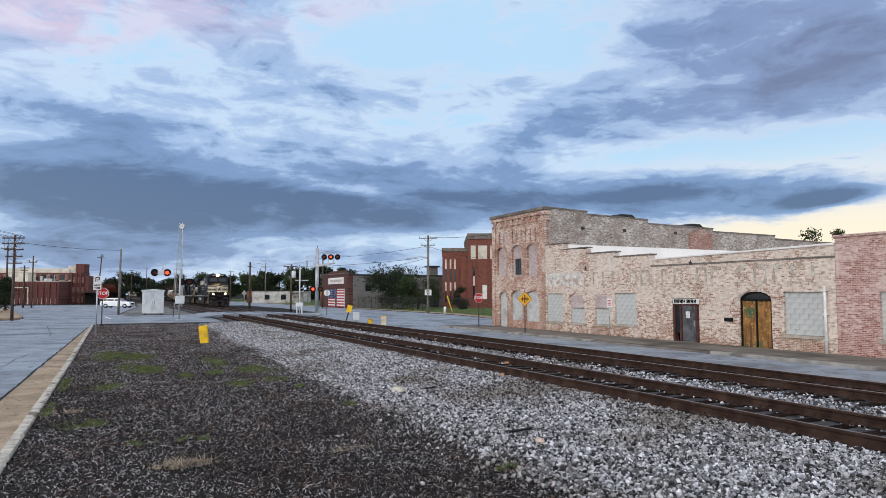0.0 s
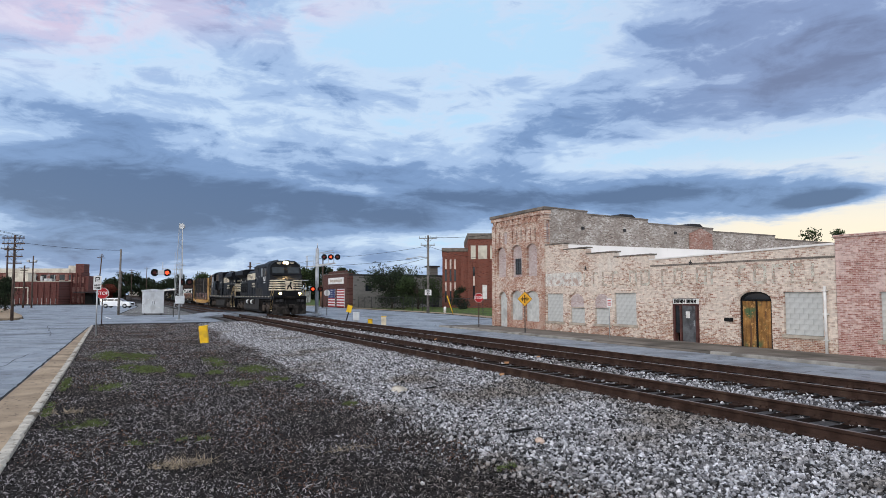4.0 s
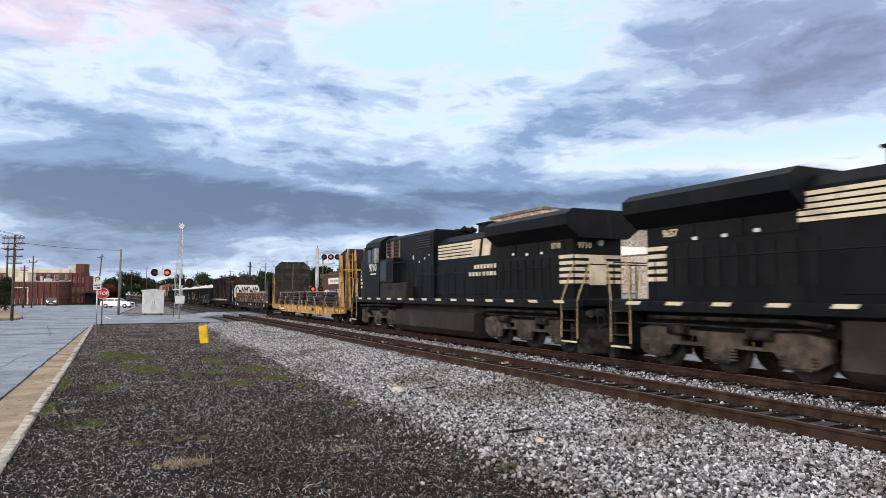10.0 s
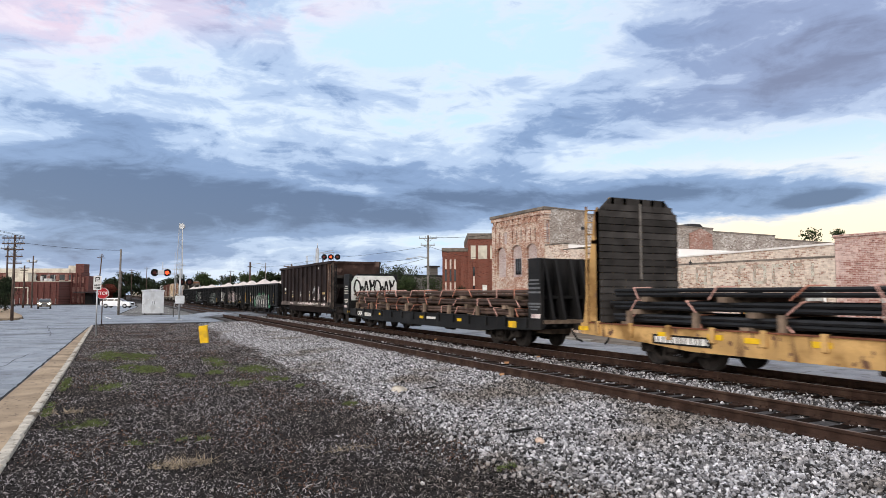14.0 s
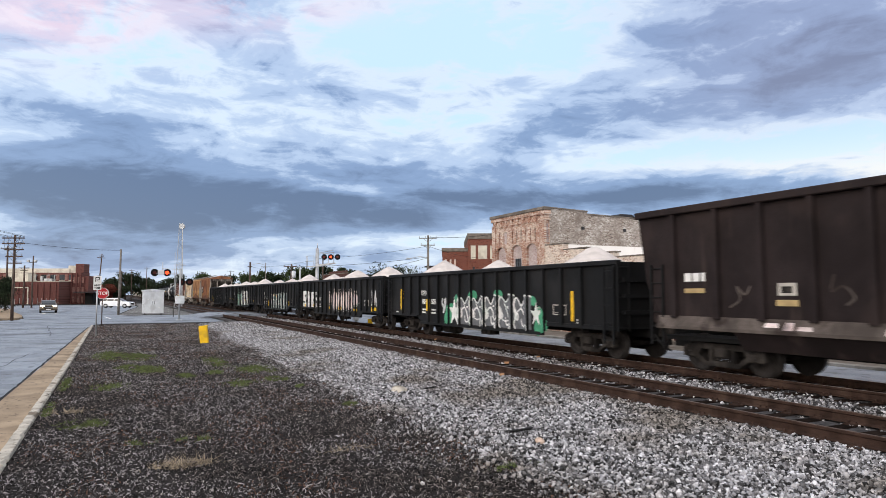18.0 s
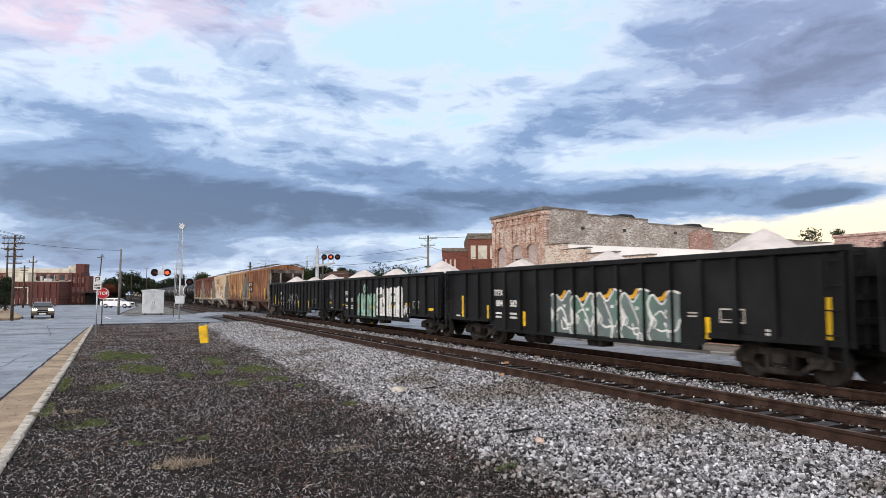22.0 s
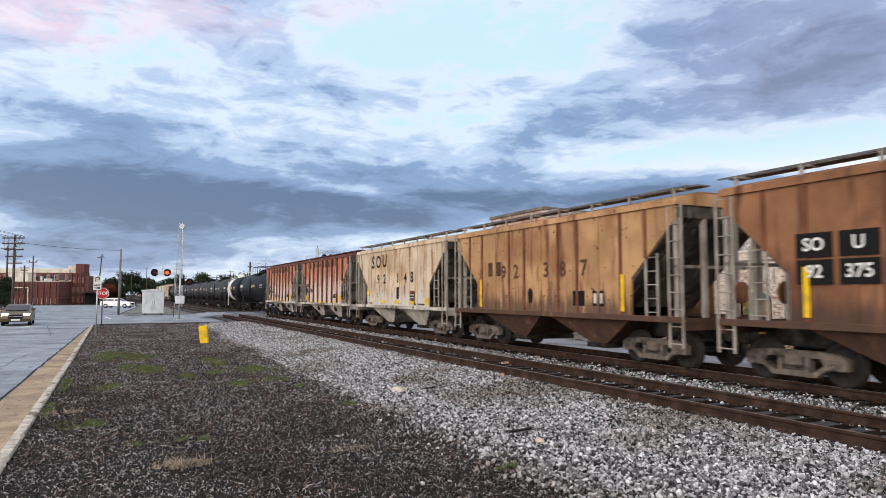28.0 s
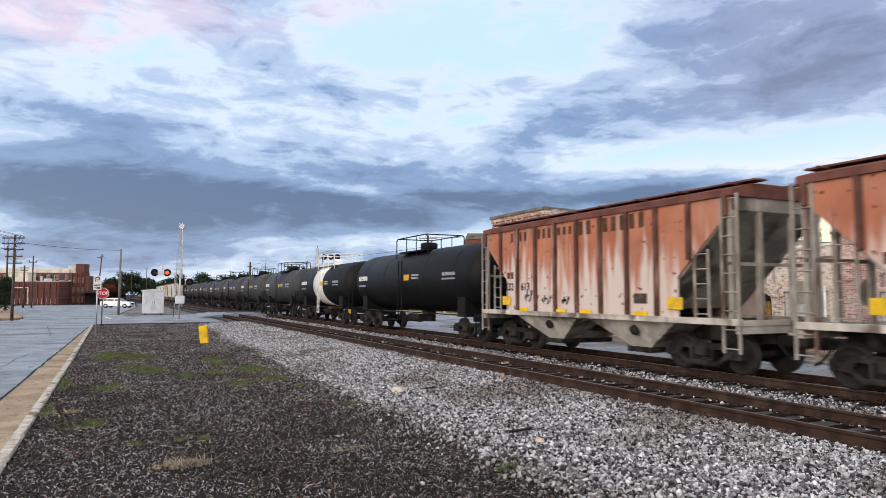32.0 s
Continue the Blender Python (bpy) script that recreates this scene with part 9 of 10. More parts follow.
# relay cabinet
ob = thing("relay_cabinet", "pale aluminium railway relay cabinet on skids", "cabinet", pose(-77.9, 3.6, -0.30, 0, 0, 0))
bm = B()
span(bm, -0.75, 0.75, -1.02, 1.02, 0.16, 2.48, 0.015)
body = part("body", bm, M_ALU, ob)
bm = B()
prism(bm, [(-1.12, 2.46), (1.12, 2.46), (1.12, 2.58), (0, 2.70), (-1.12, 2.58)], -0.85, 0.85, "x")
part("roof", bm, M_ALU, ob)
for y0 in (-0.96, 0.02):
    bm = B()
    span(bm, 0.75, 0.772, y0, y0 + 0.94, 0.24, 2.40, 0.008)
    d = part("door", bm, M_ALU, body)
    bm = B()
    span(bm, 0.772, 0.80, y0 + (0.84 if y0 < 0 else 0.06), y0 + (0.88 if y0 < 0 else 0.10), 1.1, 1.4)
    part("handle", bm, M_DARKSTEEL, d)
bm = B()
for y, z in ((-0.4, 0.8), (0.2, 1.2), (-0.55, 1.6), (0.5, 0.7), (-0.1, 1.5)):
    span(bm, 0.773, 0.777, y, y + 0.12, z, z + 0.08)
part("sticker", bm, M_WHITE, body)
for y in (-0.8, 0.8):
    bm = B()
    span(bm, -0.8, 0.8, y - 0.08, y + 0.08, 0.0, 0.17)
    part("skid", bm, M_DARKSTEEL, ob)


def signal_head(parent, y, z, lit, x=0.0):
    bm = B()
    rod(bm, (x, y, z), (x + 0.02, y, z), 0.30, None, 20)
    disc = part("background", bm, M_BLACKDULL, parent)
    bm = B()
    rod(bm, (x - 0.16, y, z), (x + 0.03, y, z), 0.15, 0.16, 14)
    part("housing", bm, M_BLACKDULL, disc)
    bm = B()
    rod(bm, (x + 0.03, y, z), (x + 0.05, y, z), 0.15, None, 18)
    part("lens", bm, M_SIGNAL if lit else M_LAMPOFF, disc)
    bm = B()
    revolve(bm, [(x + 0.02, 0.18), (x + 0.24, 0.18), (x + 0.24, 0.165), (x + 0.02, 0.165)], 16, "x", (0, y, z))
    for v in [v for v in bm.verts if v.co.z < z - 0.05]:
        v.co.x = x + 0.02 + (v.co.x - x - 0.02) * 0.15
    part("hood", bm, M_BLACKDULL, disc)
    return disc


ob = thing("crossing_signal", "railway crossing flasher on a silver mast, one lamp lit", "signal", pose(-60.1, 4.8, -0.32, 0, 0, -3), "crossing signals")
post(ob, 4.3, 0.075, M_GALV, "mast", 0, 0, 0, 14)
bm = B()
span(bm, -0.25, 0.25, -0.25, 0.25, 0.0, 0.1)
part("base", bm, M_GALV, ob)
bm = B()
rod(bm, (0, 0, 3.85), (0, -1.9, 3.85), 0.035), rod(bm, (0, -1.35, 3.85), (0, -1.35, 4.8), 0.03), rod(bm, (0, -1.35, 4.3), (0, 0, 4.2), 0.02)
arm = part("lamp_arm", bm, M_GALV, ob)
signal_head(ob, -1.95, 3.95, False), signal_head(ob, -1.0, 3.95, True)
bm = B()
box(bm, (0.05, -1.47, 3.97), (0.2, 0.5, 0.36), None, 0.03)
part("lamp_box", bm, M_ALU, arm)
signal_head(ob, 0.1, 3.2, False, -0.3), signal_head(ob, 0.75, 3.2, False, -0.3)
bm = B()
box(bm, (0.0, 0.02, 1.72), (0.35, 0.72, 0.66), None, 0.03)
gate = part("gate_mechanism", bm, M_ALU, ob, "grey gate drive box")
bm = B()
box(bm, (0.18, 0.02, 1.72), (0.03, 0.6, 0.54), None, 0.01)
part("cover", bm, M_ALU, gate)
bm = B()
prism(bm, [(-0.42, 1.5), (-0.36, 2.1), (-0.28, 2.1), (-0.2, 1.5)], -0.5, -0.3, "x")
rod(bm, (-0.1, -0.5, 1.6), (-0.1, -0.45, 0.3), 0.03)
part("counterweight", bm, M_GRIME, gate)

# lattice radio mast
ob = thing("radio_mast", "slender galvanised lattice radio mast with lamps", "mast", pose(-112.2, 9.0, -0.28, 0, 0, ACROSS))
bm = B()
H = 13.2
legs = lambda z: 0.62 - 0.36 * z / H
for a, b in ((-1, -1), (1, -1), (0, 1)):
    rod(bm, (a * legs(0), b * legs(0), 0), (a * legs(H), b * legs(H), H), 0.05, 0.04, 6)
part("leg", bm, M_GALV, ob)
bm = B()
tri = [(-1, -1), (1, -1), (0, 1)]
for k in range(22):
    z0, z1 = k * H / 22, (k + 1) * H / 22
    for i in range(3):
        p, q = tri[i], tri[(i + 1) % 3]
        if k % 2:
            p, q = q, p
        rod(bm, (p[0] * legs(z0), p[1] * legs(z0), z0), (q[0] * legs(z1), q[1] * legs(z1), z1), 0.025, None, 4, False)
part("lattice", bm, M_GALV, ob)
bm = B()
rod(bm, (0.35, -0.5, 12.6), (0.35, -0.9, 12.6), 0.42, None, 16)
part("dish", bm, M_GALV, ob)
bm = B()
rod(bm, (-0.9, 0, 3.0), (-0.9, 0, 8.6), 0.04), rod(bm, (-0.9, 0, 6.8), (0, 0, 6.8), 0.03), span(bm, -0.6, 0.7, -0.3, 0.3, 6.6, 6.7)
part("antenna", bm, M_GALV, ob)


# timber poles
def timber_pole(x, y, z, h, r, label, arms=(), lean=0.0, material=None, turn=ACROSS, name="utility_pole", group="timber poles"):
    """arms: (height, from, to, insulators) across the line."""
    ob = thing(name, label, "pole", pose(x, y, z, 0, lean, turn), group)
    bm = B()
    rod(bm, (0, 0, -0.3), (0, 0, h), r, r * 0.68, 12)
    part("pole", bm, material or M_WOODPOLE, ob)
    for za, a, b, n in arms:
        bm = B()
        span(bm, a, b, -0.16, -0.05, za - 0.045, za + 0.045)
        arm_ = part("crossarm", bm, material or M_WOODPOLE, ob)
        for i in range(n):
            u = a + 0.08 + (b - a - 0.16) * i / max(1, n - 1)
            if abs(u) < 0.1:
                continue
            bm = B()
            revolve(bm, [(za + 0.06, 0.02), (za + 0.12, 0.02), (za + 0.13, 0.045), (za + 0.17, 0.05), (za + 0.2, 0.03)], 8, "z", (u, -0.1, 0))
            part("insulator", bm, M_GALV, arm_)
        if b - a > 1.2:
            bm = B()
            rod(bm, (a * 0.55, -0.1, za - 0.04), (0, -0.1, za - 0.45), 0.015, None, 5), rod(bm, (b * 0.55, -0.1, za - 0.04), (0, -0.1, za - 0.45), 0.015, None, 5)
            part("brace", bm, M_DARKSTEEL, arm_)
    return ob


timber_pole(-64.9, -7.5, -0.17, 6.85, 0.125, "dark timber pole with five worn crossarms", ((6.6, -1.0, 0.85, 6), (6.15, -0.95, 0.85, 6), (5.65, -0.75, 0.78, 6), (5.1, -0.66, 0.72, 4), (4.55, -0.5, 0.68, 4)))
timber_pole(-98.5, -12.1, -0.15, 8.0, 0.13, "dark timber pole beside the corner lawn", ((7.6, -0.8, 0.8, 4),))
timber_pole(-125.8, -13.1, -0.28, 6.7, 0.16, "timber pole with one wide crossarm", ((6.3, -0.85, 0.85, 6), (5.9, -0.6, 0.6, 4)))
ob = timber_pole(-125.3, -11.9, -0.28, 8.2, 0.14, "slim timber pole with floodlights", ((7.2, -0.6, 0.6, 0),))
for u in (-0.6, 0.6):
    bm = B()
    box(bm, (u, -0.3, 7.4), (0.4, 0.3, 0.35), None, 0.05)
    part("floodlight", bm, M_GALV, ob)
timber_pole(-79.5, 0.35, -0.28, 6.9, 0.13, "plain grey timber pole by the gravel", (), 0.6, M_WOODGREY)
timber_pole(-134.6, -2.9, -0.28, 9.3, 0.13, "leaning timber pole with short crossarm", ((8.6, -0.7, 0.7, 4), (8.9, -0.4, 0.4, 2)), 4.0)
timber_pole(-93.2, 16.2, -0.25, 6.4, 0.16, "dark bare timber pole beside the tracks", ((5.8, -0.3, 0.3, 0),))
timber_pole(-207.4, 30.5, -0.3, 9.1, 0.15, "distant timber pole with crossarm", ((8.9, -1.1, 1.1, 4),))
ob = timber_pole(-172.5, 33.8, -0.3, 10.0, 0.15, "distant grey timber pole with street lamp", ((9.0, -1.1, 1.1, 4),), 0, M_WOODGREY)
bm = B()
pipe(bm, [(0, 0, 9.4), (-1.6, 0, 9.9), (-3.6, 0, 9.6)], 0.05)
part("lamp_arm", bm, M_GALV, ob)
ob = timber_pole(-68.5, 31.2, -0.30, 8.7, 0.16, "grey timber power pole with two crossarms and lamp", ((8.37, -1.02, 0.99, 4), (7.6, -0.83, 0.74, 3)), 0, M_WOODGREY)
bm = B()
pipe(bm, [(0, 0, 6.2), (-0.9, 0, 6.35), (-1.9, 0, 6.15)], 0.035)
part("lamp_arm", bm, M_GALV, ob)
bm = B()
box(bm, (-2.1, 0, 6.12), (0.6, 0.24, 0.14), None, 0.04)
part("lamp_head", bm, M_GALV, ob)
bm = B()
span(bm, -0.37, 0.37, -0.23, -0.215, 2.05, 2.66)
pl = part("speed_sign", bm, M_WHITE, ob, "white speed limit sign")
piece("lettering", lettering("30", 0.34, M_BLACKDULL), pl, pose(0, -0.24, 2.22))
bm = B()
span(bm, -0.2, 0.2, -0.237, -0.225, 2.45, 2.5), span(bm, -0.16, 0.16, -0.237, -0.225, 2.54, 2.59)
part("small_bars", bm, M_BLACKDULL, pl)
timber_pole(-105.0, 29.5, -0.3, 8.2, 0.14, "timber pole in front of the flag-painted garage", ((7.9, -0.2, 1.2, 2),))
ob = timber_pole(-78.0, 18.2, -0.25, 5.6, 0.12, "timber pole with a grey transformer can", ((5.3, -0.85, 0.7, 4),))
bm = B()
revolve(bm, [(4.0, 0.2), (4.05, 0.24), (4.75, 0.24), (4.8, 0.18)], 14, "z", (0.28, 0, 0))
part("transformer", bm, M_ALU, ob)
for x, y, h in ((-235, 4.5, 10), (-240, 9, 11), (-225, 1.5, 9)):
    timber_pole(x, y, -0.3, h, 0.14, "distant timber pole against the trees", ((h - 0.4, -0.9, 0.9, 4),))


def wires(name, label, runs, r=0.018, sag=0.35):
    bm = B()
    for p, q in runs:
        p, q = Vector(p), Vector(q)
        last = None
        for i in range(9):
            k = i / 8
            c = p.lerp(q, k) - Vector((0, 0, sag * 4 * k * (1 - k)))
            if last is not None:
                rod(bm, last, c, r, None, 4, False)
            last = c
    return solid(name, label, "cable", bm, M_BLACKDULL, None, "", "stuff")


A_ = Vector((math.cos(radians(ACROSS)), math.sin(radians(ACROSS)), 0))
P1 = Vector((-64.9, -7.5, -0.17))
runs = []
for u, z in ((-0.9, 6.75), (-0.5, 6.75), (0.45, 6.75), (0.75, 6.75)):
    runs.append((P1 + A_ * u + Vector((0, 0, z)), Vector((-20, -22, 8.5)) + A_ * u))
    runs.append((P1 + A_ * u + Vector((0, 0, z)), Vector((-98.5, -11.7, 7.6)) + A_ * u))
runs.append((Vector((-79.5, 0.35, 6.5)), P1 + Vector((0, 0, 6.3))))
wires("overhead_wires", "thin dark overhead wires between timber poles", runs, 0.014, 0.16)
wires("overhead_wires", "thin dark overhead wires above the side street", [((-68.5, 31.2, 7.2), (-105, 29.5, 7.6)), ((-68.5, 31.2, 6.0), (-78, 18.2, 5.0)), ((-68.5, 31.2, 8.2), (-42.6, 27, 6.6)), ((-68.5, 31.2, 7.2), (-84, 46, 7.0)), ((-93.2, 16.2, 5.6), (-172.5, 33.8, 8.6)),
                                                                      ((-105, 29.5, 7.6), (-172.5, 33.8, 8.7)), ((-68.5, 31.2, 5.9), (-97, 32, 5.2))], 0.018, 0.25)

# cantilever signal over the far lane
ob = thing("cantilever_signal", "silver cantilever railway signal with flashers on its arm", "signal", pose(-69.8, 19.0, -0.25, 0, 0, ACROSS), "crossing signals")
post(ob, 6.9, 0.19, M_GALV, "mast", 0, 0, 0, 16)
bm = B()
span(bm, -0.45, 0.45, -0.45, 0.45, 0, 0.15)
part("base", bm, M_GALV, ob)
bm = B()
prism(bm, [(-0.1, 4.95), (1.9, 5.30), (1.9, 5.42), (-0.1, 5.2)], -0.2, 0.2, "y"), span(bm, -1.1, -0.1, -0.3, 0.3, 4.95, 5.05)
part("arm", bm, M_GALV, ob)
bm = B()
for u in (-1.08, -0.3):
    rod(bm, (u, -0.3, 5.0), (u, -0.3, 6.1), 0.025), rod(bm, (u, 0.3, 5.0), (u, 0.3, 6.1), 0.025)
rod(bm, (-1.08, -0.3, 6.1), (-0.3, -0.3, 6.1), 0.025), rod(bm, (-1.08, -0.3, 5.5), (-0.3, -0.3, 5.5), 0.02), rod(bm, (0.1, 0, 6.4), (1.7, 0, 6.75), 0.03), rod(bm, (0.1, 0, 6.3), (1.8, 0, 6.5), 0.03)
rod(bm, (1.2, -0.1, 5.4), (1.2, -0.1, 6.35), 0.03), rod(bm, (1.7, -0.1, 5.4), (1.7, -0.1, 6.35), 0.03)
part("railing", bm, M_GALV, ob)
bm = B()
rod(bm, (0, 0, 6.9), (0, 0, 7.5), 0.05, 0.02)
part("finial", bm, M_GALV, ob)
for u in (0.75, 1.45, 2.15):
    bm = B()
    rod(bm, (u, -0.12, 6.0), (u, -0.16, 6.0), 0.30, None, 16)
    hd = part("flasher", bm, M_BLACKDULL, ob)
    bm = B()
    rod(bm, (u, -0.16, 6.0), (u, -0.2, 6.0), 0.12, None, 12)
    part("lens", bm, M_SIGNAL if u == 1.45 else M_LAMPOFF, hd)
for u, lit in ((-0.35, True), (0.4, False)):
    bm = B()
    rod(bm, (u, -0.25, 2.65), (u, -0.3, 2.65), 0.29, None, 18)
    hd = part("flasher", bm, M_BLACKDULL, ob)
    bm = B()
    rod(bm, (u, -0.3, 2.65), (u, -0.34, 2.65), 0.15, None, 14)
    part("lens", bm, M_SIGNAL if lit else M_LAMPOFF, hd)
bm = B()
span(bm, -0.5, 0.5, -0.24, -0.18, 2.55, 2.75)
part("lamp_bracket", bm, M_GALV, ob)
ob = thing("gate_mast", "pale gate mast with boxy drive on a stand", "signal", pose(-68.6, 16.9, -0.25, 0, 0, ACROSS), "crossing signals")
post(ob, 4.9, 0.06, M_ALU, "mast", 0, 0, 0, 12)
bm = B()
box(bm, (0, 0, 1.05), (0.72, 0.4, 0.42), None, 0.03)
part("gate_mechanism", bm, M_ALU, ob)
bm = B()
for u in (-0.25, 0.25):
    span(bm, u - 0.05, u + 0.05, -0.15, 0.15, 0, 0.85)
part("stand", bm, M_ALU, ob)
bm = B()
span(bm, -0.7, 0.75, -0.04, 0.04, 2.0, 2.06), span(bm, -0.45, 0.85, -0.04, 0.04, 3.5, 3.56)
part("crossarm", bm, M_ALU, ob)

# small markers beside the tracks
ob = thing("marker_post", "leaning bright yellow cable marker in mulch", "marker", pose(-31.7, 3.55, -0.30, 0, 0, ACROSS), "yellow markers")
bm = B()
box(bm, (0.02, 0, 0.36), (0.36, 0.16, 0.74), Matrix.Rotation(radians(-7), 3, "Y"), 0.02)
part("body", bm, M_YELLOW, ob)
bm = B()
box(bm, (0.0, 0, 0.75), (0.37, 0.17, 0.06), Matrix.Rotation(radians(-7), 3, "Y"), 0.02)
part("cap", bm, M_YELLOW, ob)
for x, y, w, h, lab in ((-46.5, 16.6, 0.33, 0.36, "short yellow pipe marker by the street"), (-44.4, 16.85, 0.34, 0.62, "yellow and white cable box by the street")):
    ob = thing("marker_post", lab, "marker", pose(x, y, -0.32, 0, 0, ACROSS), "yellow markers")
    bm = B()
    span(bm, -w / 2, w / 2, -0.12, 0.12, 0, h, 0.03)
    part("body", bm, M_YELLOW if h < 0.5 else M_CREAM, ob)
    bm = B()
    span(bm, -w / 2 - 0.02, w / 2 + 0.02, -0.14, 0.14, h, h + 0.05, 0.02)
    part("cap", bm, M_YELLOW, ob)
ob = thing("marker_post", "tilted yellow sign plate on a dark post", "marker", pose(-53.4, 17.0, -0.30, 0, 15, ACROSS), "yellow markers")
post(ob, 1.2, 0.05, M_DARKSTEEL)
bm = B()
span(bm, -0.2, 0.2, -0.08, -0.05, 0.72, 1.3)
part("sign_plate", bm, M_YELLOW, ob)
ob = thing("equipment_box", "pale grey trackside equipment box on a pedestal", "cabinet", pose(-49.8, 16.65, -0.32, 0, 0, ACROSS))
bm = B()
span(bm, -0.24, 0.24, -0.15, 0.15, 0.18, 0.82, 0.02)
bx = part("body", bm, M_ALU, ob)
post(ob, 0.2, 0.09, M_GALV, "pedestal")
bm = B()
span(bm, -0.2, 0.2, -0.165, -0.15, 0.24, 0.76)
part("door", bm, M_ALU, bx)
ob = thing("diamond_sign", "pale diamond sign seen from behind on a post", "sign", pose(-119.0, 19.8, -0.27, 0, 0, ACROSS))
post(ob, 2.8, 0.05, M_GALV)
bm = B()
prism(bm, [(0, 1.85), (0.45, 2.3), (0, 2.75), (-0.45, 2.3)], -0.07, -0.05, "y")
part("sign_plate", bm, M_GALV, ob)
ob = thing("bollard", "white plastic marker stub beside the lawn", "bollard", pose(-66.5, 32.3, -0.3, 0, 0, ACROSS))
bm = B()
revolve(bm, [(0, 0.14), (0.75, 0.14), (0.8, 0.09)], 12, "z")
part("body", bm, M_WHITE, ob)
ob = thing("guy_guard", "slanting yellow guy wire guard by the pole", "guard", pose(-65.0, 32.0, -0.3, 0, 0, ACROSS))
bm = B()
rod(bm, (0.5, 0, 0), (-0.15, 0, 2.0), 0.05)
part("sleeve", bm, M_YELLOW, ob)


# ---- buildings farther off ----
def slab(parent, name, material, x0, x1, y0, y1, z0, z1, label="", bevel=0.0):
    bm = B()
    span(bm, x0, x1, y0, y1, z0, z1, bevel)
    return part(name, bm, material, parent, label)


M_STUCCO = mat("cream_stucco", (0.62, 0.58, 0.50), 0.12, 1, 0.9, 0.2, 0, 20, stain=(0.45, 0.41, 0.35), stain_scale=0.6)
M_BLOCKGREY = brick_mat("grey_brick_wall", (0.17, 0.165, 0.16), (0.20, 0.195, 0.185), (0.22, 0.215, 0.21), size=(0.4, 0.2))
M_BLOCKGREYY = brick_mat("grey_block_side", (0.17, 0.165, 0.16), (0.20, 0.195, 0.185), (0.22, 0.215, 0.21), axis="y", size=(0.4, 0.2))
M_BROWNBRICK = brick_mat("brown_brick_wall", (0.095, 0.040, 0.034), (0.125, 0.056, 0.046), (0.13, 0.085, 0.075))
M_BRICKPALE = brick_mat("brick_faded_bay", (0.22, 0.10, 0.085), (0.27, 0.13, 0.11), (0.24, 0.17, 0.15))
M_FACTORY = brick_mat("brick_factory_maroon", (0.125, 0.042, 0.038), (0.165, 0.060, 0.052), (0.13, 0.075, 0.068))
M_PINKPANEL = mat("pale_window_panel", (0.62, 0.50, 0.45), 0.15, 2, 0.8, 0.1)
M_SHEDWALL = mat("peeling_white_wall", (0.48, 0.47, 0.45), 0.2, 1, 0.9, 0.3, 0, 20, stain=(0.26, 0.22, 0.19), stain_scale=0.6, stain_at=(0.52, 0.66))
M_FLAGRED, M_FLAGBLUE = mat("flag_red", (0.36, 0.045, 0.05), 0.1, 2, 0.7, 0.1), mat("flag_blue", (0.03, 0.05, 0.14), 0.1, 2, 0.7, 0.1)

ob = thing("factory", "large dark red brick factory with pale penthouse", "building", pose(-172.1, -11.6, -0.5, 0, 0, ACROSS))
slab(ob, "main_block", M_FACTORY, -46, 5.4, 0, 3.2, 0, 7.1)
slab(ob, "parapet", M_STUCCO, -46, 2.4, 0.3, 3.0, 7.1, 8.05, "white parapet band")
slab(ob, "front_block", M_FACTORY, -16, 2.9, -4.5, -0.004, 0, 5.05)
slab(ob, "coping", M_STUCCO, -16.1, 3.0, -4.6, 0, 5.05, 5.18)
slab(ob, "stair_tower", M_FACTORY, 3.6, 5.4, 0.6, 3.0, 7.1, 9.1)
slab(ob, "penthouse", M_STUCCO, 2.0, 3.6, 0.6, 2.6, 7.1, 8.7, "cream roof penthouse")
slab(ob, "stair_tower", M_FACTORY, 5.4, 6.7, 0.3, 3.0, 0, 6.4)
for i in range(14):
    x = -15 + i * 1.32
    slab(ob, "pilaster", M_FACTORY, x, x + 0.25, -4.72, -4.5, 0, 4.7)
for i in range(11):
    x = -18 + i * 2.05
    for z in (1.4, 3.6, 5.5):
        if z < 5.2 and x < 3.0:
            continue
        w = slab(ob, "window", M_GLASS, x, x + 1.15, -0.03, 0.02, z, z + 1.15)
        slab(w, "window_sill", M_STUCCO, x - 0.07, x + 1.22, -0.07, -0.028, z - 0.12, z)
for x in (3.1, 4.15, 5.1):
    slab(ob, "pilaster", M_FACTORY, x, x + 0.28, -0.3, 0, 0, 7.0)
for z in (2.2, 4.4, 6.5):
    slab(ob, "belt_course", M_FACTORY, 3.0, 5.4, -0.12, 0, z, z + 0.3)
for i in range(3):
    for k, z in enumerate((0.5, 2.6, 4.8)):
        x = 3.12 + i * 0.98
        slab(ob, "window_bay", M_BRICKPALE, x + 0.24, x + 0.78, -0.06, 0.01, z, z + 1.35, "faded bricked-in window bay")
for i in range(9):
    x = -15.2 + i * 1.95
    slab(ob, "window_bay", M_BRICKPALE, x + 1.25, x + 1.85, -0.05, 0.01, 5.45, 6.75, "faded bricked-in window bay")
slab(ob, "vent_duct", M_GALV, -2.6, -2.2, -2.0, -1.6, 5.18, 6.3)
slab(ob, "roof_unit", M_GALV, -1.4, 0.2, -2.6, -1.2, 5.18, 5.75)
slab(ob, "roof_house", M_STUCCO, -8.6, -4.4, -3.6, -0.6, 5.05, 6.9, "cream roof house with plant")
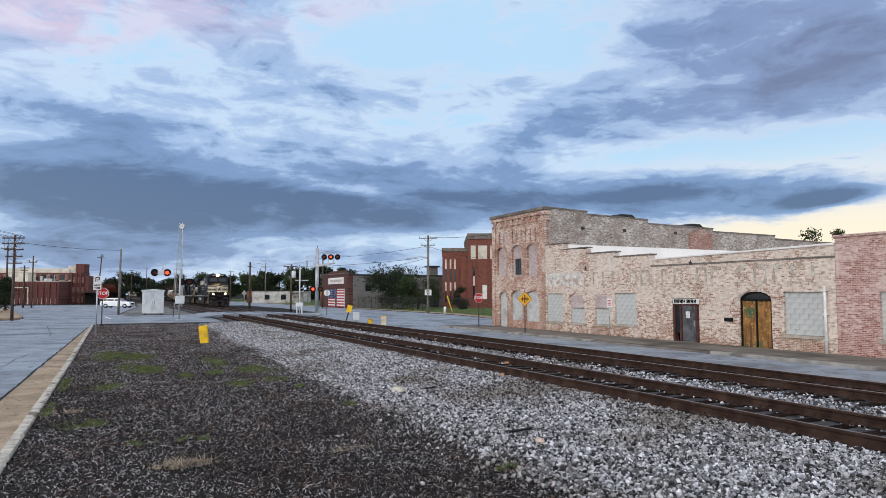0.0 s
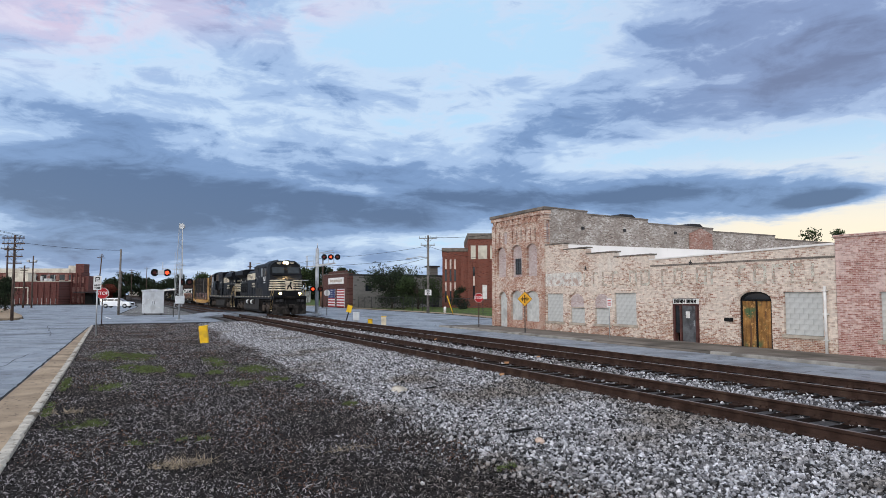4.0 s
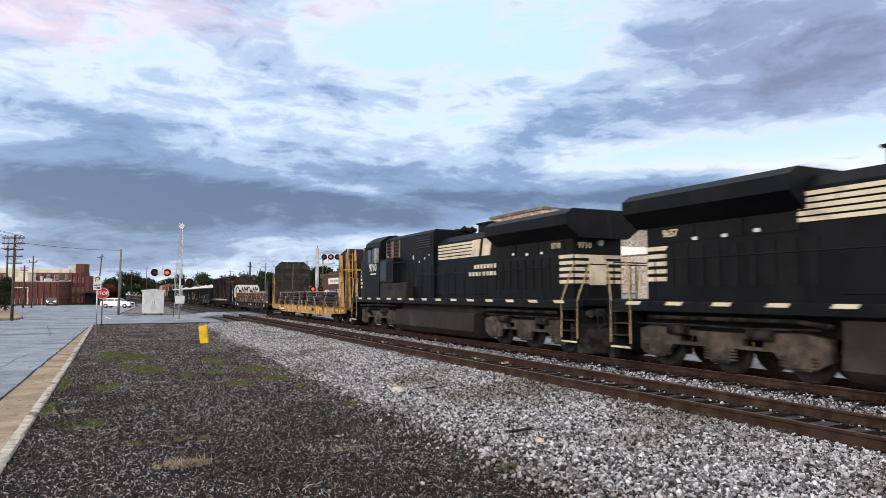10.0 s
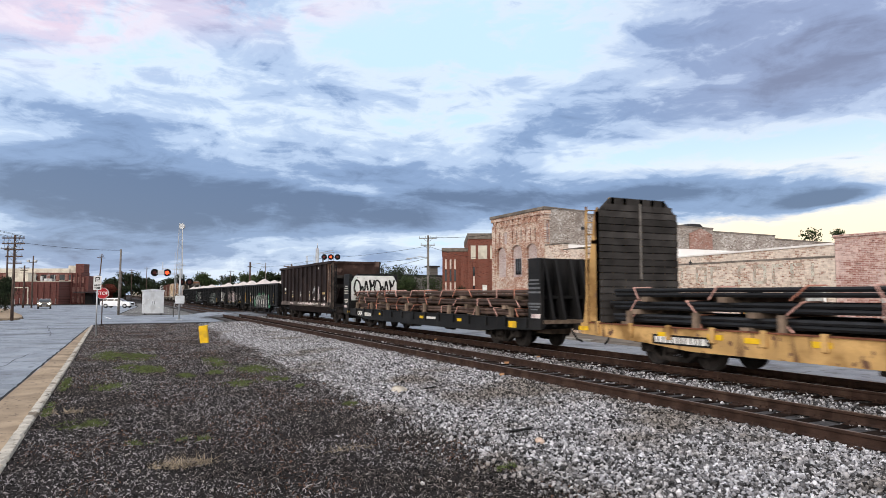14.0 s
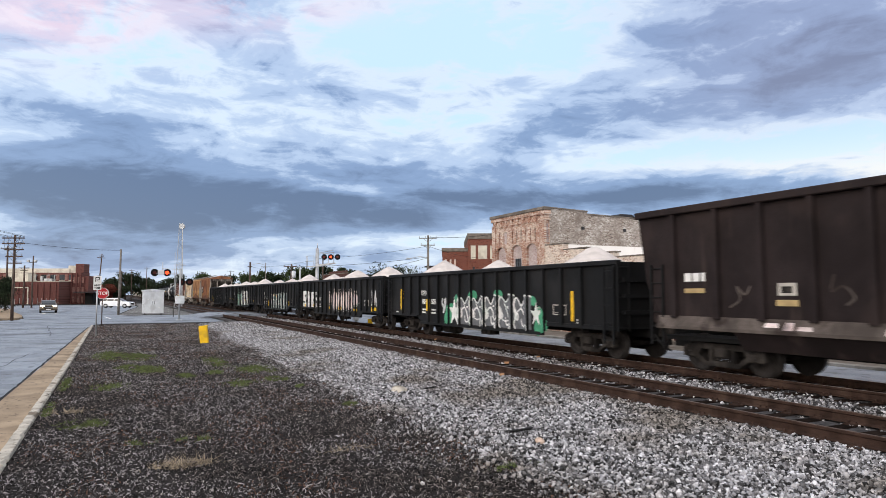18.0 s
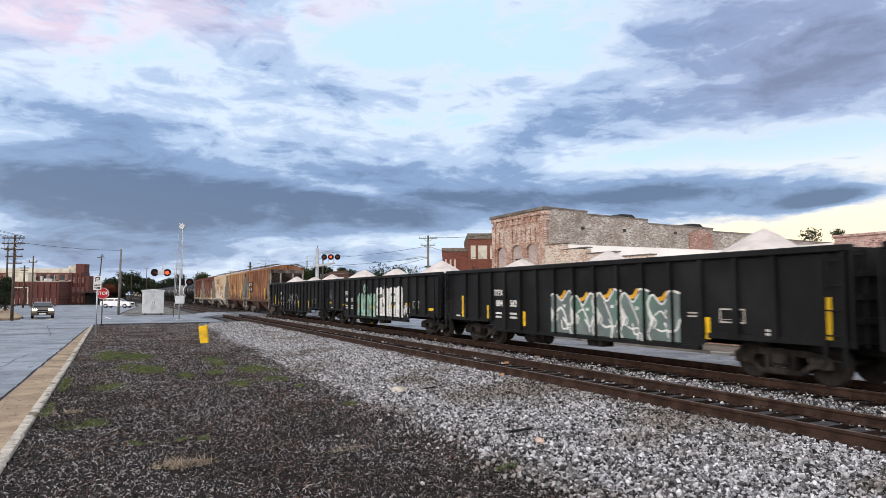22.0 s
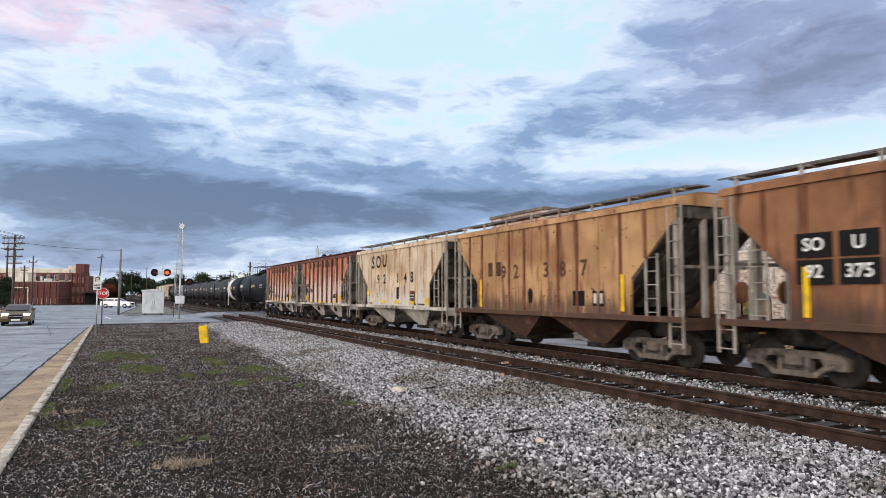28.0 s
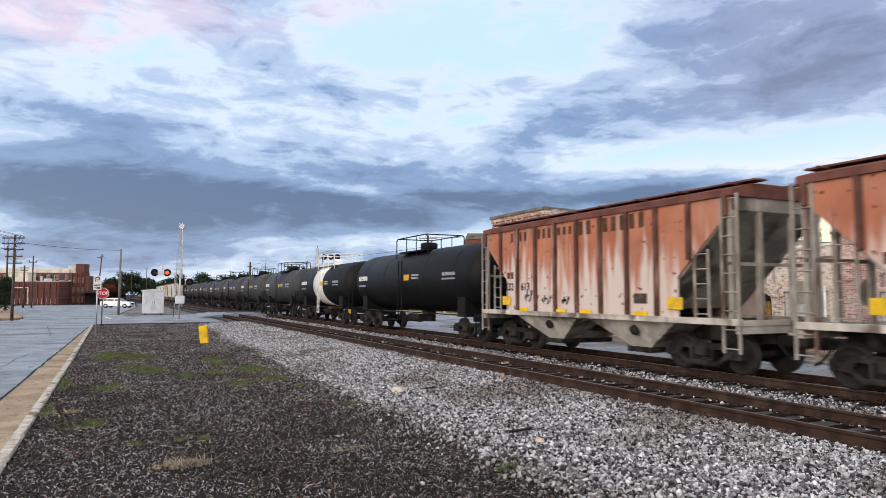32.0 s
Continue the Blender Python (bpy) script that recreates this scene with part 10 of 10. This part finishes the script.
for x in (-3.9, -3.0, -0.6, 1.0):
    bm = B()
    rod(bm, (x, -3.0, 5.18), (x, -3.0, 6.5), 0.06, None, 8), rod(bm, (x, -3.0, 6.5), (x + 0.5, -3.0, 6.5), 0.06, None, 8)
    part("vent_pipe", bm, M_GALV, ob)
pip = slab(ob, "pipe_frame", M_STUCCO, -8.5, -3.4, -4.95, -4.8, 3.7, 3.86)
slab(pip, "pipe_leg", M_STUCCO, -3.55, -3.38, -4.95, -4.8, 0, 3.7)
slab(ob, "dock_canopy", M_ROOFDARK, 6.0, 9.4, -4.5, 0.2, 2.7, 2.9)
slab(ob, "dock", M_BLACKDULL, 6.75, 8.4, -1, 2, 0, 2.6)
for i in range(20):
    slab(ob, "fence_post", M_GALV, -15 + i * 0.95, -14.95 + i * 0.95, -6, -5.95, 0, 1.5)

ob = thing("school_building", "dark red brick building with tall slit windows", "building", pose(-93.6, 47.7, -0.3, 0, 0, ACROSS))
slab(ob, "wing", M_BRICKRED, -2.4, 1.62, 1.2, 16, 0, 8.9)
slab(ob, "cornice", M_COPING, -2.5, 1.7, 1.1, 16, 8.85, 9.4)
slab(ob, "main_block", M_BRICKRED, 1.6, 15, 0, 18, 0, 10.9)
slab(ob, "cornice", M_COPING, 1.5, 15.1, -0.1, 18, 10.7, 11.6)
slab(ob, "bay", M_BRICKRED, 0.5, 2.0, 0.5, 2.5, 0, 8.0)
for x0 in (-2.0, -1.25, -0.55):
    for z0, z1, m in ((0.9, 2.6, M_GLASS), (2.7, 4.0, M_PINKPANEL), (4.2, 6.0, M_GLASS), (6.1, 7.6, M_PINKPANEL)):
        slab(ob, "window", m, x0, x0 + 0.26, 1.15, 1.22, z0, z1)
for x0 in (2.35, 5.6, 8.6):
    for z0, z1, m in ((1.4, 3.4, M_GLASS), (3.5, 4.9, M_PINKPANEL), (5.0, 6.4, M_GLASS)):
        slab(ob, "window", m, x0, x0 + 0.26, -0.05, 0.02, z0, z1)
for x0, x1 in ((2.0, 2.75), (3.15, 4.55), (5.0, 5.75), (7.2, 8.6)):
    slab(ob, "stone_panel", M_STUCCO, x0, x1, -0.06, 0.01, 7.6, 9.7, "pale carved stone panel")
for x in (2.05, 2.9, 4.75, 6.2):
    slab(ob, "pilaster", M_BRICKRED, x, x + 0.14, -0.1, 0, 0, 7.4)
slab(ob, "door_panel", M_WHITE, 3.8, 4.5, -0.05, 0.0, 1.4, 3.6)

ob = thing("garage", "brown brick garage, doors painted as a flag", "building", pose(-99.2, 31.6, -0.27))
slab(ob, "front_wall", M_BROWNBRICK, -13.6, 0, 0, 0.35, 0, 5.35)
slab(ob, "parapet", M_BROWNBRICK, -9.5, -0.5, -0.06, 0.3, 5.35, 5.75)
slab(ob, "coping", M_COPING, -13.7, 0.1, -0.12, 0.4, 5.3, 5.42)
slab(ob, "corner_pier", M_BROWNBRICK, -0.36, 0.02, 0.351, 1.0, 0, 5.3)
slab(ob, "side_wall", M_BLOCKGREYY, -0.35, 0, 1.0, 32, 0, 4.95, "long grey block side wall")
slab(ob, "roof", M_ROOFDARK, -13.6, 0.1, 0.36, 32, 4.955, 5.2)
cp = slab(ob, "cupola", M_BLOCKGREY, -4.6, -3.2, 15.4, 16.8, 5.2, 6.6, "grey roof cupola")
slab(cp, "cupola_roof", M_ROOFDARK, -4.8, -3.0, 15.1, 17.1, 6.6, 6.85)
slab(ob, "side_door", M_ROOFDARK, -0.02, 0.04, 13.5, 15.5, 0, 2.8)
for i in range(4):
    slab(ob, "side_window", M_GLASS, -0.02, 0.03, 3 + i * 2.4, 4 + i * 2.4, 2.6, 3.6)
sg = slab(ob, "name_board", M_WHITE, -9.6, -1.3, -0.1, -0.01, 3.75, 4.75, "white name board with faint bars")
bars(sg, -8.6, -2.2, 4.25, 0.36, M_GHOST, -0.11, 4)
for x0, x1 in ((-9.6, -5.9), (-4.9, -0.9)):
    d = slab(ob, "garage_door", M_WHITE, x0, x1, -0.05, 0.0, 0.1, 2.95, "garage door with painted stripes")
    for k in range(7):
        slab(d, "stripe", M_FLAGRED, x0, x1, -0.06, -0.045, 0.1 + k * 0.42, 0.31 + k * 0.42)
d = slab(ob, "flag_canton", M_FLAGBLUE, -9.6, -5.9, -0.075, -0.06, 1.5, 2.95)
for i in range(5):
    for j in range(4):
        bm = B()
        prism(bm, [(-9.2 + i * 0.74 + 0.11 * math.cos(a * 1.2566), 1.7 + j * 0.34 + 0.07 * math.sin(a * 1.2566)) for a in range(5)], -0.082, -0.074, "y")
        part("star", bm, M_WHITE, d)
slab(ob, "lean_to", M_RUST, -16.5, -13.7, 0.5, 6, 0, 3.6, "rusty sheet lean-to")

ob = thing("shed", "low peeling white block building with dark windows", "building", pose(-166.7, 34.1, -0.35, 0, 0, ACROSS))
slab(ob, "wall", M_SHEDWALL, -4.6, 7.8, 0, 9, 0, 2.95)
slab(ob, "wall", M_RUST, -6.0, -4.6, 0.3, 9, 0, 2.9)
slab(ob, "roof_edge", M_ROOFDARK, -4.7, 7.9, -0.1, 9, 2.9, 3.1)
for x0 in (-1.6, 2.4):
    w = slab(ob, "window", M_GLASS, x0, x0 + 1.2, -0.04, 0.02, 0.9, 2.1)
    slab(w, "window_frame", M_SHEDWALL, x0 - 0.1, x0 + 1.3, -0.08, -0.03, 0.78, 0.9)
slab(ob, "awning", M_WOODGREY, 4.6, 9.5, -2.2, 0, 2.5, 2.62)
for x in (5.0, 7.0, 9.2):
    slab(ob, "awning_post", M_WOODGREY, x, x + 0.12, -2.1, -2.0, 0, 2.5)

# wire fence round the lot
fence = thing("wire_fence", "grey chain-link fence with slim steel posts", "fence", pose(0, 0, 0))
bm = B()
rod(bm, (0, 0, 0), (0, 0, 1.72), 0.03, None, 6)
fp = to_mesh(bm, "post", M_DARKSTEEL)
px_ = [(-108 + i * 3.0, 33.4) for i in range(21)]
for x, y in px_:
    piece("post", fp, fence, pose(x, y, zr(x)))
bm = B()
for z in (0.1, 0.9, 1.66):
    for (x0, y0), (x1, y1) in zip(px_, px_[1:]):
        rod(bm, (x0, y0, zr(x0) + z), (x1, y1, zr(x1) + z), 0.016 if z > 1 else 0.008, None, 5)
part("rail", bm, M_DARKSTEEL, fence)
bm = B()
for (x0, y0), (x1, y1) in zip(px_, px_[1:]):
    for k in range(10):
        a, b = x0 + (x1 - x0) * k / 10, x0 + (x1 - x0) * (k + 1) / 10
        for z in (0.1, 0.38, 0.66, 0.94, 1.22, 1.5):
            rod(bm, (a, y0, zr(a) + z), (b, y0, zr(b) + z + 0.28), 0.0035, None, 3, False), rod(bm, (a, y0, zr(a) + z + 0.28), (b, y0, zr(b) + z), 0.0035, None, 3, False)
wf = part("wire_mesh", bm, M_DARKSTEEL, fence)
tagged(wf, "", "", "", "stuff")


# ---- trees and bushes ----
def tree(x, y, z, h, w, leafm, seed, label, leaves=2600, low=0.25, name="tree", group="", size=0.3):
    ob = thing(name, label, name, pose(x, y, z), group)
    r = random.Random(seed)
    bm = B()
    top = Vector((r.uniform(-0.3, 0.3), r.uniform(-0.3, 0.3), h * 0.75))
    rod(bm, (0, 0, -0.2), top * 0.5, 0.035 * h, 0.022 * h, 8), rod(bm, top * 0.5, top, 0.022 * h, 0.008 * h, 7)
    clumps = []
    for i in range(14):
        a, k = r.uniform(0, 6.283), r.uniform(low + 0.05, 0.95)
        rad = w * 0.5 * (1 - abs(k - 0.55) * 0.9) * r.uniform(0.45, 1.0)
        c = Vector((rad * math.cos(a), rad * math.sin(a), h * k))
        rod(bm, Vector((0, 0, h * max(0.15, k - 0.25))), c * 0.92, 0.012 * h, 0.004 * h, 5)
        clumps.append((c, w * r.uniform(0.14, 0.26)))
    part("trunk", bm, M_BARK, ob)
    rg2 = np.random.RandomState(seed)
    n = leaves
    idx = rg2.randint(0, len(clumps), n)
    C = np.array([tuple(c[0]) for c in clumps])[idx]
    Rr = np.array([c[1] for c in clumps])[idx]
    d = rg2.normal(size=(n, 3))
    d /= np.linalg.norm(d, axis=1)[:, None]
    P = C + d * (Rr * rg2.random_sample(n) ** 0.4 * rg2.uniform(0.7, 1.25, n))[:, None] * np.array([1, 1, 0.8])
    P[:, 2] = np.maximum(P[:, 2], 0.12)
    S = np.stack([rg2.uniform(0.6, 1.3, n), rg2.uniform(0.5, 1.0, n), np.full(n, 0.35)], 1) * size
    cr = shards("crown", "", "", TETRA, TETRA_F, P, S, leafm, 1.0, seed + 1)
    for k in ("category", "kind", "label"):
        if k in cr:
            del cr[k]
    cr.parent = ob
    return ob


for i, (x, y, h, w, m) in enumerate(((-252, 3.0, 8.8, 10, M_LEAFDARK), (-262, 8.5, 7.5, 9, M_LEAFDARK), (-248, -3.0, 6.0, 6, M_LEAFRED), (-265, -1.0, 7.0, 8, M_LEAFDARK), (-240, 20, 8.0, 9, M_LEAFDARK), (-236, 27, 8.6, 9, M_LEAF),
                                     (-232, 34, 8.2, 10, M_LEAFDARK), (-228, 41, 9.2, 10, M_LEAF), (-222, 48, 8.6, 10, M_LEAFDARK), (-214, 53, 10.2, 11, M_LEAF), (-208, 59, 10.5, 11, M_LEAFDARK), (-250, 13.5, 7.5, 9, M_LEAFDARK),
                                     (-200, 64, 10.2, 10, M_LEAFDARK), (-242, 45, 8.0, 12, M_LEAFDARK), (-225, 58, 9.0, 12, M_LEAFDARK))):
    tree(x, y, -0.4, h, w, m, 100 + i, "distant autumn-red tree" + " beside the railway line" if m == M_LEAFRED else "distant dark green broadleaf tree behind the street", 3200, 0.10, group="distant trees", size=0.62)
tree(-92.5, 36.4, -0.4, 5.9, 8.2, M_LEAFDARK, 140, "dense dark green tree overhanging the wire fence", 5200, 0.05, size=0.28)
tree(-88.0, 38.6, -0.4, 5.3, 6.5, M_LEAF, 141, "dark green shrub-like tree behind the fence", 4200, 0.05, size=0.26)
tree(-84.6, 43.3, -0.4, 3.2, 3.0, M_LEAFDARK, 142, "rounded dark bush by the brick school", 1800, 0.05, "bush", size=0.2)
tree(-45.9, 66.0, -0.4, 9.2, 5.0, M_LEAF, 143, "leafy treetop showing above the shop roofs", 2600, 0.3, size=0.25)
tree(-90.0, -12.2, -0.15, 4.6, 4.4, M_LEAFDARK, 144, "dense dark evergreen bush beside the corner pavement", 4200, 0.04, "bush", size=0.22)
tree(-171, 40, -0.4, 3.4, 4.0, M_LEAFDARK, 145, "scrubby dark bush beside the white shed", 1500, 0.05, "bush", size=0.25)
tree(-158, 46, -0.4, 3.0, 3.4, M_LEAFDARK, 146, "scrubby dark bush behind the awning", 1400, 0.05, "bush", size=0.25)


# ---- road vehicles ----
def vehicle(name, label, at, paint, L, W, H, lights):
    """A tall estate car facing +x."""
    ob = thing(name, label, "car", at)
    h2, w2 = L / 2, W / 2
    prof = [(-h2 + 0.05, 0.40), (-h2, 0.80), (-h2 + 0.06, 1.02), (0.9, 1.02), (h2 - 0.4, 0.93), (h2 - 0.08, 0.78), (h2, 0.48), (h2 - 0.1, 0.28), (h2 - 0.5, 0.28)]
    for cx in (h2 - 0.88, -h2 + 0.88):
        prof += [(cx + 0.38 * math.cos(a), 0.30 + 0.38 * math.sin(a)) for a in (0.0, 0.8, 1.57, 2.34, 3.14)]
    prof += [(-h2 + 0.4, 0.30)]
    bm = B()
    edges, ring_ = [], [bm.verts.new((a, -w2, b)) for a, b in prof]
    edges = [bm.edges.new((ring_[i], ring_[(i + 1) % len(ring_)])) for i in range(len(ring_))]
    bmesh.ops.triangle_fill(bm, edges=edges, use_beauty=True)
    ret = bmesh.ops.extrude_face_region(bm, geom=bm.faces[:])
    bmesh.ops.translate(bm, vec=(0, W, 0), verts=[g for g in ret["geom"] if isinstance(g, bmesh.types.BMVert)])
    for v in bm.verts:
        if v.co.z > 0.9:
            v.co.y *= 0.955
    body = part("body", bm, paint, ob)
    base = ((-h2 + 0.08, 1.0), (1.12, 1.0), (0.30, H - 0.08), (-0.2, H), (-h2 + 1.15, H - 0.03), (-h2 + 0.62, H - 0.14))
    half_at = lambda z: w2 * 0.93 - (z - 1.0) / (H - 1.0) * 0.20
    bm = B()
    a = [bm.verts.new((p, -half_at(q), q)) for p, q in base]
    b_ = [bm.verts.new((p, half_at(q), q)) for p, q in base]
    bm.faces.new(a), bm.faces.new(b_[::-1])
    for i in range(6):
        bm.faces.new((a[i], a[(i + 1) % 6], b_[(i + 1) % 6], b_[i]))
    part("cabin", bm, paint, body)
    z0, z1 = 1.06, H - 0.14
    for s in (-1, 1):
        for pts in ([(-h2 + 0.36, z0), (-h2 + 1.0, z0), (-h2 + 1.0, z1), (-h2 + 0.58, z1)], [(-h2 + 1.08, z0), (-0.28, z0), (-0.28, z1), (-h2 + 1.08, z1)], [(-0.18, z0), (0.92, z0), (0.26, z1), (-0.18, z1)]):
            bm = B()
            o = [bm.verts.new((p, s * (half_at(q) + 0.012), q)) for p, q in pts]
            n_ = [bm.verts.new((p, s * (half_at(q) - 0.02), q)) for p, q in pts]
            bm.faces.new(o), bm.faces.new(n_[::-1])
            for i in range(4):
                bm.faces.new((o[i], o[(i + 1) % 4], n_[(i + 1) % 4], n_[i]))
            part("side_window", bm, M_GLASS, body)
    bm = B()
    prism(bm, [(0.40, H - 0.11), (1.06, 1.04), (1.10, 1.06), (0.44, H - 0.09)], -w2 * 0.74, w2 * 0.74, "y")
    part("windscreen", bm, M_GLASS, body)
    bm = B()
    prism(bm, [(-h2 + 0.12, 1.10), (-h2 + 0.38, H - 0.16), (-h2 + 0.34, H - 0.15), (-h2 + 0.08, 1.10)], -w2 * 0.7, w2 * 0.7, "y")
    part("rear_window", bm, M_GLASS, body)
    for cx in (h2 - 0.88, -h2 + 0.88):
        for s in (-1, 1):
            bm = B()
            revolve(bm, [(s * (w2 - 0.22), 0.24), (s * (w2 - 0.22), 0.33), (s * (w2 - 0.03), 0.33), (s * (w2 - 0.01), 0.29), (s * (w2 - 0.01), 0.2)], 20, "y", (cx, 0, 0.33))
            wh = part("wheel", bm, M_RUBBER, ob)
            bm = B()
            revolve(bm, [(s * (w2 - 0.06), 0.21), (s * w2, 0.20), (s * w2, 0.05)], 16, "y", (cx, 0, 0.33))
            part("rim", bm, M_GALV, wh)
    for s in (-1, 1):
        bm = B()
        box(bm, (h2 - 0.10, s * (w2 - 0.28), 0.78), (0.16, 0.38, 0.16), None, 0.03)
        part("headlight", bm, M_CARLAMP if lights else M_GALV, body)
        bm = B()
        box(bm, (-h2 + 0.02, s * (w2 - 0.2), 0.95), (0.1, 0.22, 0.24), None, 0.02)
        part("tail_light", bm, M_RED, body)
        bm = B()
        box(bm, (0.75, s * (w2 + 0.06), 1.12), (0.12, 0.2, 0.14), None, 0.03)
        part("mirror", bm, paint, body)
    bm = B()
    span(bm, h2 - 0.06, h2 + 0.015, -0.42, 0.42, 0.50, 0.76, 0.02)
    gr = part("grille", bm, M_BLACKDULL, body)
    bm = B()
    span(bm, h2 + 0.01, h2 + 0.03, -0.26, 0.26, 0.36, 0.47)
    part("plate", bm, M_WHITE, gr)
    bm = B()
    span(bm, h2 + 0.012, h2 + 0.03, -0.4, 0.4, 0.62, 0.65)
    part("grille_bar", bm, M_GALV, gr)
    return ob


M_CARWHITE = mat("car_white", (0.72, 0.74, 0.77), 0.04, 1, 0.25, 0.0, 0, 20, spec=0.6)
M_CARGOLD = mat("car_bronze", (0.11, 0.085, 0.06), 0.08, 1, 0.28, 0.0, 0.3, 20, spec=0.6)
vehicle("car", "white estate car parked beside the gravel", pose(-119.3, 0.4, -0.284, 0, 0, ACROSS), M_CARWHITE, 4.75, 1.85, 1.56, False)
CAR = vehicle("car", "bronze estate car driving with its headlights on", pose(-58, -6, -0.284), M_CARGOLD, 4.5, 1.8, 1.46, True)


def run(t):
    """How far the train has come at t seconds: it slows slightly."""
    u = (t - 15) / 10
    return 107.08 * u - 2.076 * u * u


def motions():
    for ob, c, turn in TRAIN:
        walk(ob, [(t, pose(c + run(t), TRACK_FAR, 0, 0, 0, turn)) for t in range(0, 33, 4)])
    walk(CAR, [(t, pose(x, y, -0.284, 0, 0, turn)) for t, x, y, turn in (
        (0, -184.0, -10.0, 45), (3, -180.0, -6.0, 40), (4.6, -171.0, -1.5, -20), (6, -160.5, -8.0, -35), (9, -152.8, -10.7, -5), (11, -140.6, -10.6, 0), (13, -124.7, -10.0, 2), (15, -110.9, -8.9, 5), (17, -98.0, -7.6, 5),
        (20, -80.7, -6.2, 5), (23, -67.8, -5.85, 5), (25, -62.7, -5.8, 5), (26.5, -59.5, -5.95, 4), (28, -56.2, -6.1, 2), (28.6, -53.5, -6.1, 0), (29.2, -49.5, -6.05, 0), (30, -42.8, -6.1, 0),
        (31, -34.0, -6.3, 0), (32, -25.3, -6.5, 0))])
    spin = {}
    for w, x, r in WHEELS[:56]:
        top = w.parent
        turned = top.name.startswith("locomotive") and abs(top.matrix_basis.to_euler().z) > 1
        key = (r, turned)
        if key not in spin:
            every = 2 if r > 0.5 else 1
            spin[key] = [(i / FPS, Matrix.Rotation((-1 if turned else 1) * (run(i / FPS) - run(0)) / r, 4, "Y")) for i in range(0, 32 * FPS + 1, every)]
        at = Matrix.Translation((x, 0, r))
        walk(w, [(t, at @ m) for t, m in spin[key]])


motions()
